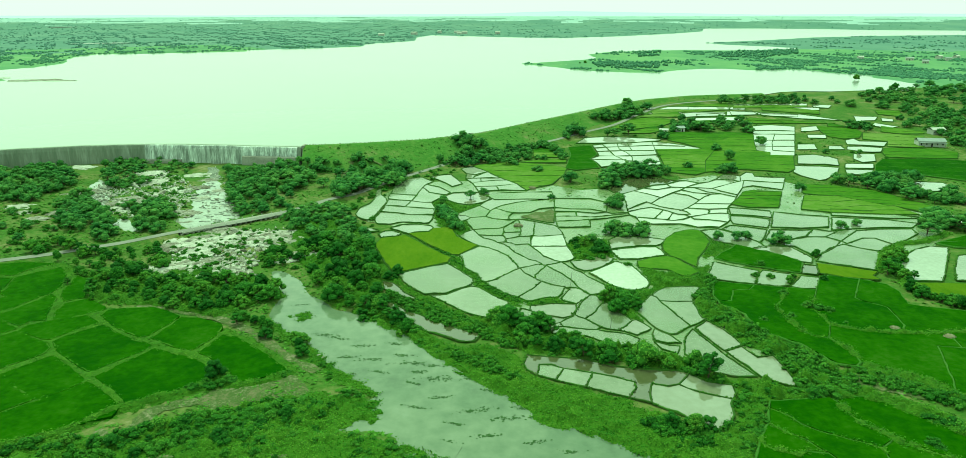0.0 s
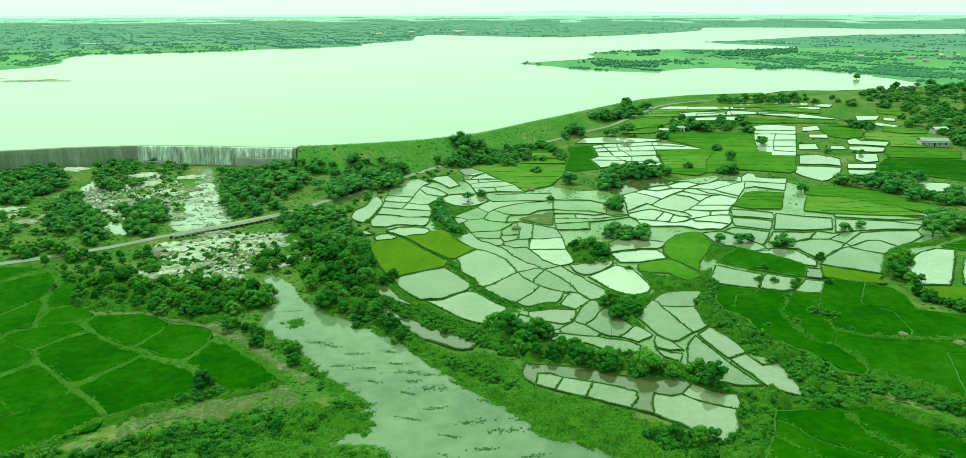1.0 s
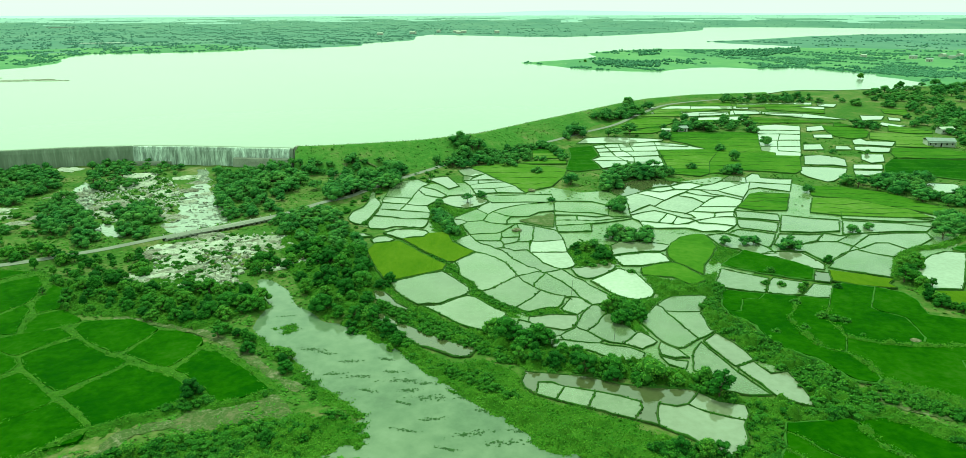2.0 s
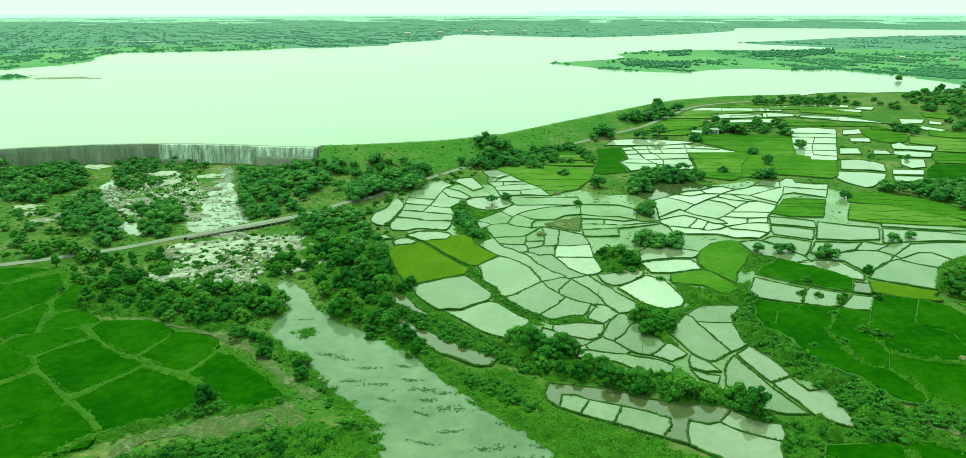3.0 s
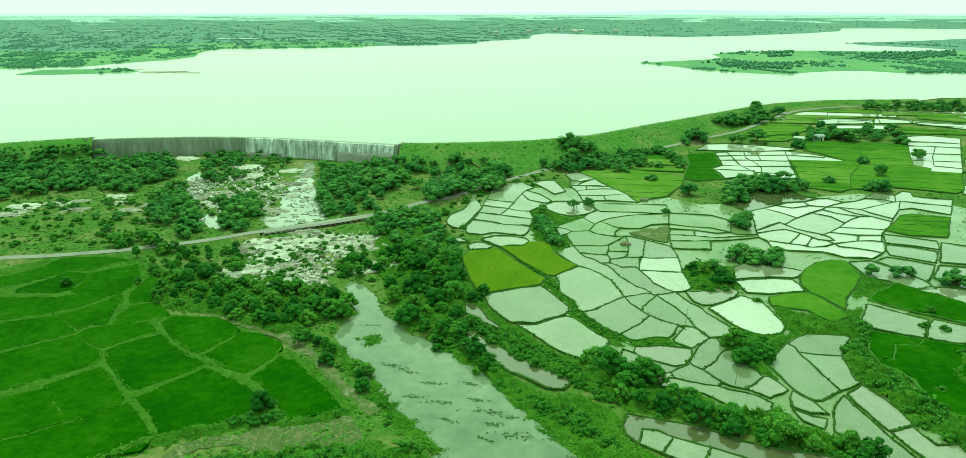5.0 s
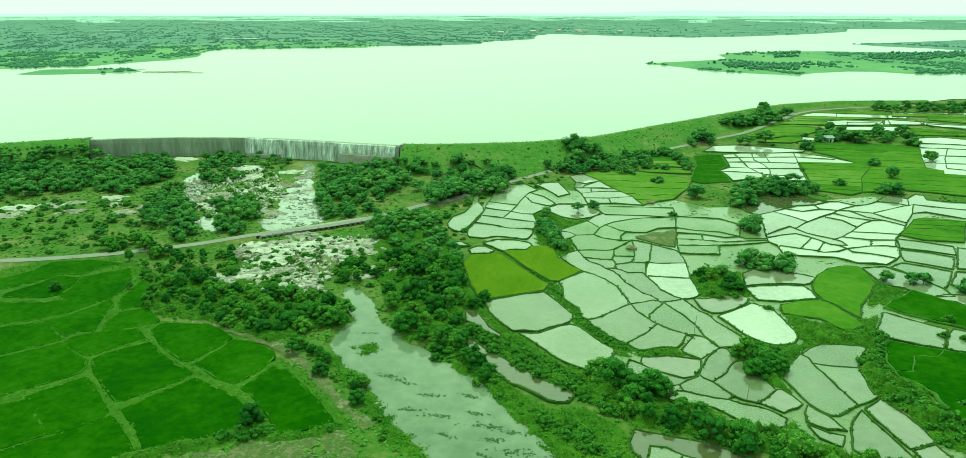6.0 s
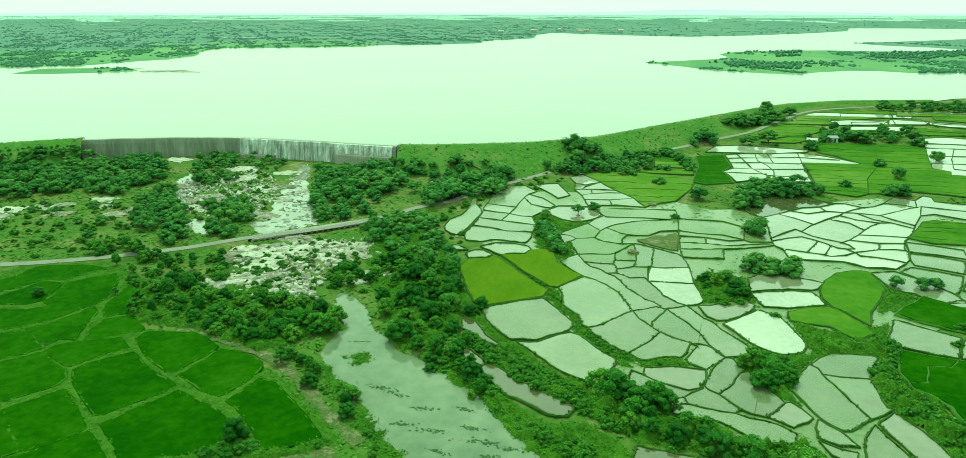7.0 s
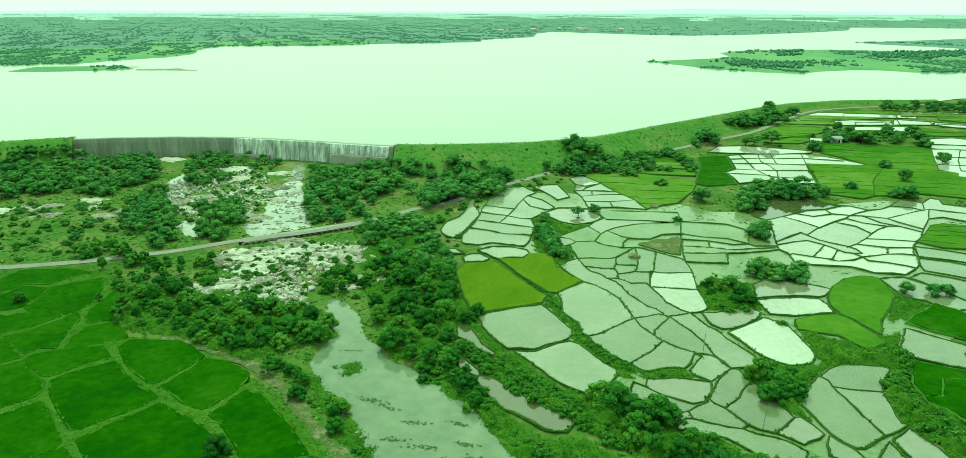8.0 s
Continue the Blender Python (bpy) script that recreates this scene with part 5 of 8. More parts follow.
plot("light_green", (141.5, 440.9), (154.8, 444.7), (170.4, 440.9), (166.3, 428), (151.4, 428), (143.2, 420.8), (129.8, 428), (110.4, 420.7), (110.1, 444.6), (128.4, 444.7))
plot("rice", (50.8, 103.5), (51.3, 106.5), (54.3, 110.7), (57.1, 107.6), (59.6, 105.2), (60.8, 102.6), (61.9, 101.1), (58.1, 101.7), (55.4, 100.7), (51.6, 102.6))
plot("rice", (77.5, 182.9), (75.1, 180), (70.5, 180), (67.3, 171.8), (63.6, 171.7), (63.5, 176.2), (66.9, 187.2), (74, 184.8), (78, 183.9))
plot("planted", (121.1, 230.8), (129.2, 238.2), (137.2, 240.6), (136.1, 238.3), (124.4, 225.9))
plot("flooded", (196.2, 437.2), (189.5, 420.9), (175.8, 420.8), (184.1, 438.9))
plot("planted", (123.8, 222.5), (119.8, 220.2), (124.4, 225.9), (125.4, 223.5))
plot("planted", (77.7, 237.9), (84.9, 240.3), (89.8, 234.3), (94.4, 225), (95.3, 219), (88.4, 217.6), (83.8, 222.9), (79.2, 225.6))
plot("rice", (85.5, 221.6), (92.6, 214.5), (98.7, 208.9), (101, 203.6), (96.7, 194.7), (91.6, 196.3), (85.2, 200.1), (78.4, 203.5), (73.6, 207.6), (77.2, 212.5), (81.8, 216.9))
plot("clear", (88.2, 217), (93.7, 220.3), (99.5, 220.3), (103.9, 219), (105.5, 212.7), (106.4, 207.8), (104.2, 203.6), (101.1, 204.8), (98.2, 210.1), (93.9, 215.1))
plot("muddy", (100.5, 202.5), (104.9, 200.8), (101.4, 193.1), (96.9, 194.2))
plot("planted", (72.3, 204.6), (77.4, 200.6), (84.1, 196.2), (82.2, 191.9), (78.8, 185.3), (74.5, 186.3), (67.6, 189.3), (67.3, 193.4))
plot("planted", (85.5, 196.8), (89.9, 194.6), (94.5, 192.6), (91.8, 188.4), (88.4, 183.9), (84.5, 183.4), (79.4, 185.3), (82.7, 192.5))
plot("planted", (95.6, 192), (100.6, 190.5), (99.6, 187), (95.7, 181.6), (92, 181.5), (88.8, 183.4), (92.9, 188.4))
plot("flooded", (138.9, 211), (145.7, 217.3), (153, 220.7), (158.6, 219.4), (151.1, 208.1), (143.3, 196.6), (136.8, 187.7), (127.7, 188.1), (128.1, 193.8), (132.2, 202.1))
plot("flooded", (156.5, 211.1), (167.1, 213), (149.9, 187.8), (141.6, 188.7), (148, 199.4))
plot("young", (105.3, 203.1), (114.4, 199.2), (121.3, 195.4), (117.9, 191.7), (118.6, 188.6), (114.1, 189.1), (108.3, 190.6), (104.7, 193.1), (102.3, 194.2))
plot("young", (128.4, 186.2), (135.9, 186.2), (144.5, 185.3), (142.6, 174.5), (132.4, 172.3), (126.8, 174.4), (124.2, 178.9))
plot("rice", (156.8, 223.4), (173.2, 232.6), (181.7, 231.2), (173.6, 219.5), (160.8, 219.4))
plot("planted", (40.3, 151.3), (41.4, 154.1), (44.3, 150.9), (46.4, 146.2), (43.1, 146.1), (39.8, 148.1))
plot("planted", (39.8, 147.1), (42.9, 145.1), (45.6, 144.5), (44, 140.7), (40.8, 142.8))
plot("planted", (48.1, 149.2), (51.4, 154.2), (53.4, 147.2), (55, 141.1), (57, 135.3), (59.3, 129.9), (55, 129.6), (50.1, 131.5), (48, 136.4), (45.7, 140.4))
plot("clear", (52.2, 154.9), (56.6, 159.5), (59.4, 153.9), (60.8, 148.6), (61.2, 145.3), (57.9, 143.3), (55.7, 142.3), (53.8, 148.6))
plot("clear", (56, 142), (60.8, 144.6), (62.6, 138.9), (66.7, 139.9), (67.1, 135.4), (67.1, 130.3), (66.5, 124.9), (63, 127), (60.2, 129.6))
plot("planted", (98.7, 270.3), (105.2, 268.5), (114.1, 264.8), (111.4, 255.9), (104.2, 258.5), (96.4, 260.2))
plot("planted", (95.8, 258.4), (103.6, 256.7), (109.7, 253.3), (104.6, 241.9), (98.2, 245.1), (93.1, 247.4), (93.8, 252.4))
plot("planted", (115.2, 263.9), (124.4, 259.5), (134.4, 256.9), (127.9, 242.9), (116.6, 241.2), (106, 242.7), (110.6, 253.4))
plot("planted", (91.3, 245), (97.3, 242.7), (103.2, 239.6), (98.4, 230), (95, 224.3), (90.7, 233.5), (86.5, 240.3))
plot("planted", (104.4, 239.6), (115.6, 238.9), (120.2, 239.7), (114.3, 231.5), (109.3, 229.3), (100.6, 223), (98.3, 228.5))
plot("planted", (135.2, 256), (155.5, 252.8), (164.7, 247.9), (159.1, 242.2), (147.4, 242.2), (137.6, 241.3), (127.2, 239))
plot("seedling", (140.2, 267.7), (156.2, 263.2), (171.6, 255.4), (156.4, 254.5), (136.5, 258.7))
plot("light_green", (241.9, 441), (260.9, 439.1), (276.5, 431.8), (257.8, 400.1), (237.7, 403.5), (245.6, 417.4), (233.5, 424.5))
plot("light_green", (233.5, 398.4), (255.8, 396.8), (270.4, 388.4), (258.9, 370.4), (221.4, 373.6), (225.7, 386.7))
plot("rice", (216.1, 368.7), (239.2, 368.8), (255.8, 365.6), (268.9, 357.7), (236.5, 310.7), (224.1, 323.2), (216, 329.9), (191.7, 329.8), (204.8, 354.4))
plot("light_green", (222.1, 464.2), (244.5, 454.3), (242.8, 442.9), (233.4, 428.1), (221.9, 424.5), (215.6, 431.7), (217.2, 446.6))
plot("flooded", (186.6, 410.3), (197.1, 410.3), (192.1, 394.9), (180.1, 394.9))
plot("flooded", (203.4, 405.2), (210.8, 405.2), (208.4, 395), (198.6, 395))
plot("clear", (174.2, 380), (183.7, 381.6), (190.2, 376.7), (192.3, 370.2), (184.6, 352.8), (178.9, 355.9), (164.7, 357.4))
plot("flooded", (161.1, 352.7), (173.5, 351.2), (182.4, 348.2), (176.2, 336.6), (162.5, 320.4), (158.9, 319.1), (154.4, 329.6), (153.6, 336.5))
plot("flooded", (221, 420.9), (228.6, 426.3), (228.9, 419.2), (244.2, 415.6), (235.8, 403.5), (224.6, 406.9), (216.2, 408.6))
plot("flooded", (213.7, 403.5), (222.9, 403.5), (233.3, 400.1), (225.9, 388.3), (215.2, 388.3), (209.5, 395))
plot("flooded", (207.4, 383.3), (219.7, 383.4), (210.1, 363.9), (201.1, 360.7), (200.9, 370.3))
plot("flooded", (190.2, 357.5), (205.4, 357.5), (199, 345.3), (184.9, 346.8))
plot("flooded", (183.5, 343.8), (197.4, 342.4), (189.2, 329.8), (178.9, 332.4))
plot("flooded", (209.9, 460.2), (222.1, 464.2), (218, 450.5), (204.2, 446.6))
plot("flooded", (204.2, 437.2), (216.1, 437.2), (211.9, 426.3), (201, 428.1))
plot("flooded", (195.7, 310.5), (205.2, 316.8), (215.5, 314.3), (216.6, 304.7), (208.7, 298.9), (193.3, 296.6), (192.6, 301.1))
plot("light_green", (147.7, 310.5), (159.7, 308.1), (175, 298.9), (186.8, 268.1), (176.6, 262.6), (169, 272.7), (166.4, 272.7), (153.1, 288.3), (140.2, 293.1), (140.8, 296.5))
plot("light_green", (138.8, 289.9), (153.1, 288.3), (166.4, 272.7), (169, 272.7), (172.5, 259.9), (157.1, 260.2), (138.7, 262.8), (128.1, 267.5), (134.7, 281.5))
plot("flooded", (182.4, 259), (198.5, 259.1), (189.3, 245.7), (178.4, 248.9))
plot("light_green", (234.4, 474.6), (241.9, 464.4), (247.4, 461.9), (228.8, 461.9))
plot("flooded", (199.6, 512.4), (228.8, 505.3), (250, 483), (222.2, 489.5), (197, 504.1))
plot("flooded", (211.6, 532.5), (243.2, 517.2), (239.1, 510), (207.8, 522.2))
plot("flooded", (264.1, 498.4), (280.8, 496.1), (271.7, 483), (257.6, 480.9))
plot("flooded", (267.4, 474.6), (277.7, 462.4), (266.2, 456.5), (261, 466.4))
plot("flooded", (280.7, 491.7), (287.1, 487.3), (282.5, 478.7), (275.8, 480.9))
plot("flooded", (254.8, 546.1), (269.2, 543.3), (260.6, 529.8), (249.8, 532.5))
plot("flooded", (178.1, 517.3), (197.6, 519.7), (197, 504.1), (172.7, 501.8))
plot("light_green", (302.4, 504.4), (298.6, 496.1), (286.8, 504.4))
plot("light_green", (290.8, 519.7), (309.4, 519.6), (302.4, 504.4), (286.8, 504.4), (285.6, 505.2))
plot("light_green", (176.5, 485.1), (217.7, 478.7), (234.4, 474.6), (239.1, 473.2), (181, 473.2), (178.7, 478.7))
plot("light_green", (156.3, 514.6), (144.5, 510.1), (140.5, 514.6), (139.6, 514.6), (119.5, 505.4), (119.9, 514.6))
plot("light_green", (181.4, 524.3), (156.3, 514.6), (140.5, 514.6), (140.2, 514.9), (139.6, 514.6), (119.9, 514.6), (120.3, 524.3))
plot("flooded", (120.7, 532.6), (135.4, 536.8), (185.6, 536.8), (182.8, 524.8), (181.4, 524.3), (120.3, 524.3))
plot("light_green", (135.4, 536.8), (189.2, 552), (185.6, 536.8))
plot("light_green", (90.5, 496.2), (116.7, 503), (119, 505), (139.5, 505), (138.9, 495.6), (90.5, 495.6))
plot("light_green", (119, 505), (119.5, 505.4), (140.2, 514.9), (139.6, 505))
plot("light_green", (179, 482.6), (178.7, 478.7), (141.7, 470.4), (142.6, 482.6))
plot("flooded", (143.2, 491.7), (180.2, 496.2), (179, 482.6), (142.6, 482.6))
plot("light_green", (276, 453.8), (284.2, 444.9), (281.3, 440), (265.9, 440), (257, 446.8), (260.7, 453.8))
plot("light_green", (266.3, 464.4), (276, 453.8), (260.7, 453.8))
plot("light_green", (248.7, 540.8), (246.2, 535.1), (211.6, 532.5), (186.9, 529.9), (190.5, 540.8))
plot("flooded", (192.3, 546.2), (253.4, 551.9), (248.7, 540.8), (190.5, 540.8))
plot("flooded", (116.4, 512.5), (140.2, 514.9), (146.1, 519.8), (144.5, 510.1), (119.5, 505.4), (116.7, 503))
plot("flooded", (151.4, 505.3), (173.4, 510), (172.7, 501.8), (149.8, 496.2))
plot("terrace_rice", (-107, 160.9), (-107.2, 163.9), (-101.3, 165.6), (-95.4, 166.1), (-90.8, 163.9), (-85.7, 160.4), (-85.9, 156.2), (-87.5, 151.9), (-88.4, 148.7), (-90.3, 147.8), (-95.2, 150.7), (-99.7, 153.9))
plot("terrace_rice", (-87, 147.5), (-86.2, 151.1), (-84.7, 155.3), (-84.8, 159.7), (-80.6, 159.4), (-75.9, 157.5), (-72.4, 155.5), (-71.1, 152.4), (-71.2, 149), (-72, 145.8), (-73.2, 142.2), (-74.3, 140.9), (-78.5, 142.3), (-82.7, 144.7))
plot("terrace_rice", (-121.3, 168.5), (-116.4, 171.8), (-108.6, 165.9), (-108.3, 164.3), (-112, 160.8), (-118, 157.6), (-120.4, 162.4), (-121.3, 166.4))
plot("terrace_rice", (-127.7, 178.5), (-128.7, 184.7), (-130.6, 190.3), (-126.7, 187.6), (-121.9, 179.6), (-118.4, 172.8), (-122.5, 170), (-125.8, 174.4))
plot("terrace_rice", (-145.4, 179.1), (-148.5, 188.3), (-145.9, 191.5), (-139.9, 197.3), (-134.3, 190.5), (-130.4, 180.8), (-130.2, 176.1), (-132.9, 170.1), (-134.8, 164.6), (-138.3, 161.3), (-155.5, 150.9), (-172.7, 165.6), (-145.3, 170.3), (-141.1, 173), (-145.3, 176))
plot("terrace_rice", (-137, 159.9), (-133.4, 163.2), (-131.1, 169.1), (-129.4, 175.2), (-125.8, 171.5), (-123.5, 165), (-122, 160.5), (-120.4, 157.7), (-124.5, 157), (-124.9, 154), (-128.6, 156.2), (-133.9, 159.2))
plot("terrace_rice", (-155.1, 149.2), (-136.5, 159.4), (-132.4, 157.7), (-126.5, 153.7), (-124.6, 152), (-126.8, 149.4), (-139.7, 136.2))
plot("terrace_rice", (-123.1, 151.2), (-122.7, 154.1), (-119.5, 156.7), (-117.1, 157.5), (-111.1, 160.7), (-108.3, 158.5), (-104.8, 155.7), (-108.2, 152.3), (-111, 148.6), (-112.1, 146.5), (-113.4, 146.3), (-117.5, 148.4), (-120.7, 150.2))
plot("terrace_rice", (-138.4, 135.1), (-125.4, 148), (-123.5, 151.1), (-119, 148.4), (-114.1, 145.4), (-111.9, 144.6), (-109.4, 141.9), (-108.9, 138.9), (-112.3, 134.5), (-123.3, 122.4))
plot("terrace_rice", (-110.4, 145.1), (-109.1, 148.1), (-106.1, 151.6), (-103.1, 154.4), (-100.3, 152.7), (-96.6, 149.7), (-91.2, 146.2), (-87.5, 144.8), (-85, 143.1), (-86, 139.8), (-89.3, 135.6), (-92.1, 131), (-93.3, 130.2), (-96.6, 132.6), (-102.2, 136.8), (-106.6, 140.5))
plot("terrace_rice", (-178.9, 170.9), (-166.6, 190.4), (-167.3, 197.5), (-163.2, 199.8), (-152.6, 201.8), (-144.3, 200.4), (-149.6, 193.6), (-150.6, 190.2), (-157.2, 188.9), (-159.2, 182.8), (-172.7, 165.6))
plot("terrace_rice", (-160.8, 173.1), (-157.5, 181), (-156.2, 187.8), (-149.4, 187.7), (-147, 180.9), (-145.6, 176.3), (-148.1, 173.2), (-159.1, 171.5))
plot("terrace_rice", (-71.5, 139.5), (-69.4, 148.8), (-65.6, 147.8), (-57.6, 140.9), (-52.5, 136), (-48.5, 131.6), (-48.5, 130.2), (-52.6, 128.3), (-57.1, 126.3), (-59.2, 128.8), (-64.4, 134.1), (-68.4, 137.7))
plot("terrace_rice", (-90.3, 128), (-87, 134.8), (-83.4, 141.4), (-76, 138.3), (-70.9, 135.9), (-65.9, 131.5), (-62.9, 128.2), (-66.1, 124.9), (-70.4, 121.8), (-78, 117.3), (-81.4, 120.7), (-86.3, 124.8))
plot("terrace_rice", (-112.6, 128.6), (-108.9, 133.8), (-106.2, 137.7), (-103.8, 136.2), (-97.9, 131.3), (-92.4, 126.6), (-92.3, 125.2), (-94.4, 121.8), (-97.6, 118.3), (-99.2, 118.8), (-104.7, 123), (-110.3, 127.2))
plot("terrace_rice", (-113.3, 103.5), (-101.8, 112.9), (-97.3, 117.9), (-94, 121.1), (-91.1, 125.5), (-86.8, 122.7), (-82, 118.7), (-78.6, 115.9), (-78.7, 112.4), (-82.5, 110.2), (-85.9, 107.6), (-90, 104.5), (-93.4, 103.3), (-108.8, 98))
plot("terrace_rice", (-124.6, 117.4), (-111.8, 127.5), (-109.5, 126.2), (-104.2, 122.3), (-98.8, 118.1), (-102.4, 113.8), (-114.2, 104.7))
plot("flooded", (143.7, 513.1), (175.5, 512.9), (168.7, 500.1), (130.9, 493.5))
plot("flooded", (180.1, 517.7), (200.7, 514), (194.1, 503.3), (176.5, 501.1))
plot("flooded", (199.5, 507.9), (226.1, 503.5), (222, 495.5), (198.4, 500))
plot("flooded", (205.4, 545.3), (212.9, 543.9), (236.8, 542.3), (232.1, 532.7), (203.6, 538.1))
plot("flooded", (234.1, 533), (255.4, 533.5), (250.3, 522.3), (230.3, 523.9))
plot("light_green", (179.5, 482.9), (193.9, 475.4), (217.6, 475.4), (220.3, 479.3), (201.7, 486.8), (182.3, 486.8))
plot("light_green", (201.7, 486.8), (186.6, 492.9), (182.3, 486.8))
plot("flooded", (198, 535.9), (193.7, 523.6), (150.1, 522.4), (153.8, 535.9))
plot("light_green", (155.2, 541.3), (198.6, 537.5), (198, 535.9), (153.8, 535.9))
plot("light_green", (42.3, 385.8), (41.4, 373.1), (23, 374.5), (23.5, 385.8))
plot("light_green", (24, 396.8), (43, 396.6), (42.3, 385.8), (23.5, 385.8))
plot("light_green", (12.3, 359.3), (28.8, 368.2), (40.8, 367.4), (40, 359.3))
plot("light_green", (246.3, 513.6), (242.6, 505.6), (223.5, 513.6))
plot("light_green", (240.7, 524.9), (248.3, 518), (246.3, 513.6), (223.5, 513.6), (206.3, 520.9), (207.4, 524.9))
plot("light_green", (224.4, 537.2), (232.1, 532.7), (240.7, 524.9), (207.4, 524.9), (211, 537.2))
plot("light_green", (212.9, 543.9), (224.4, 537.2), (211, 537.2))
plot("light_green", (85.2, 441.3), (102.3, 455.3), (111.9, 455.3), (111.1, 448.3), (103.3, 441.3))
plot("light_green", (102.3, 455.3), (112.8, 463.8), (111.9, 455.3))

# ---- trees and shrubs ----
def leaf_mass(bm, centre, radius, count, leaf, rng, flat=0.8, sub=2, snug=False):
    """A lumpy core with many small leaf sprays standing off it, most of them facing outwards."""
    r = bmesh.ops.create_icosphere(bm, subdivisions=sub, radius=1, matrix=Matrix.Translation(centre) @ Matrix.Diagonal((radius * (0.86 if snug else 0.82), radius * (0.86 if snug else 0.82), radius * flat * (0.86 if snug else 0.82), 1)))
    # core takes slot 1, mostly filled with the painted inner-shade colour
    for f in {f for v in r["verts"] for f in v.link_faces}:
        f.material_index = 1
    for v in r["verts"]:
        d = v.co - centre
        v.co = centre + d * (1 + 0.45 * noise.noise(v.co * (1.9 / radius) + Vector((radius, 0, 3))))
    for _ in range(count):
        d = Vector((rng.gauss(0, 1), rng.gauss(0, 1), rng.gauss(0.3, 0.9))).normalized()
        p = centre + Vector((d.x * radius, d.y * radius, d.z * radius * flat)) * (rng.uniform(0.84, 1.10) if snug else rng.uniform(0.78, 1.16))
        n = (d + Vector((rng.uniform(-0.5, 0.5), rng.uniform(-0.5, 0.5), rng.uniform(-0.1, 0.6)))).normalized()
        t = n.orthogonal().normalized()
        t.rotate(Matrix.Rotation(rng.uniform(0, 6.28), 3, n))
        u = n.cross(t)
        s, w = leaf * rng.uniform(0.6, 1.3), leaf * rng.uniform(0.45, 0.9)
        blade = (-t * s - u * w * 0.7, t * s - u * w * 0.7, u * w * 1.3) if snug else (-t * s, u * w - n * 0.15 * s, t * s, -u * w - n * 0.15 * s)
        bm.faces.new([bm.verts.new(p + q) for q in blade])


def build_tree(style, rng, light=False):
    """A tree one metre high: trunk with limbs, and a crown of many overlapping leaf masses."""
    tree = new("pattern_tree" if light else "tree")
    trunk_top, spread, lobes, flat, size = {"round": (0.24, 0.34, 13, 0.9, 0.19), "flat": (0.36, 0.46, 12, 0.62, 0.17), "tall": (0.24, 0.19, 13, 1.05, 0.15), "bushy": (0.10, 0.42, 13, 0.85, 0.20), "airy": (0.30, 0.30, 11, 0.75, 0.13)}[style]
    if light:
        lobes = 9
        size *= 1.15
    bm = bmesh.new()
    bmesh.ops.create_cone(bm, segments=6, radius1=0.035, radius2=0.018, depth=trunk_top + 0.1, matrix=Matrix.Translation((0, 0, (trunk_top + 0.1) / 2 - 0.08)))
    crown = bmesh.new()
    for i in range(lobes):
        u = (i + 0.5) / lobes
        a = 2.4 * i + rng.uniform(-0.5, 0.5)
        r = size * rng.uniform(0.7, 1.3)
        out = spread * math.sqrt(max(0.0, 1 - u * u)) * rng.uniform(0.55, 1.05)
        c = Vector((math.cos(a) * out, math.sin(a) * out, trunk_top + r * flat * 0.4 + u * (1 - trunk_top - r * flat * 1.3) * rng.uniform(0.85, 1.05)))
        leaf_mass(crown, c, r, 46 if light else 62, (0.052 if light else 0.036) * (size / 0.19) ** 0.4, rng, flat, 1 if light else 2, light)
        base = Vector((0, 0, trunk_top * 0.75))
        d = c - base
        bmesh.ops.create_cone(bm, segments=4 if light else 5, radius1=0.016, radius2=0.006, depth=d.length, matrix=Matrix.Translation(base + d / 2) @ d.to_track_quat("Z", "Y").to_matrix().to_4x4())
    part("trunk", bm, BARK, tree)
    part("crown", crown, LEAF, tree).data.materials.append(LEAF_SHADE)
    return tree


def build_shrub(rng, light=False):
    """A shrub one metre high: low overlapping leaf masses on the ground."""
    bm = bmesh.new()
    for i in range(5):
        a = 6.283 * i / 4 + rng.uniform(-0.6, 0.6)
        r = rng.uniform(0.26, 0.46)
        c = Vector((rng.uniform(-0.15, 0.15), 0, 0.62)) if i == 4 else Vector((math.cos(a) * rng.uniform(0.25, 0.55), math.sin(a) * rng.uniform(0.25, 0.55), rng.uniform(0.2, 0.4)))
        leaf_mass(bm, c, r, 22 if light else 42, 0.10 if light else 0.075, rng, 0.8, 1)
    ob = part("pattern_shrub" if light else "shrub", bm, SHRUBLEAF)
    ob.data.materials.append(LEAF_SHADE)
    return ob


plant_rng = random.Random(11)
TREE_LABELS = {"round": "round-crowned dark green tree with a short trunk", "flat": "wide flat-topped thorn tree with dark leaves", "tall": "upright leafy tree with a tall crown", "bushy": "low bushy tree with foliage near the ground", "airy": "slender open-crowned tree with sparse leaves"}
planned = {"tree": [], "shrub": []}


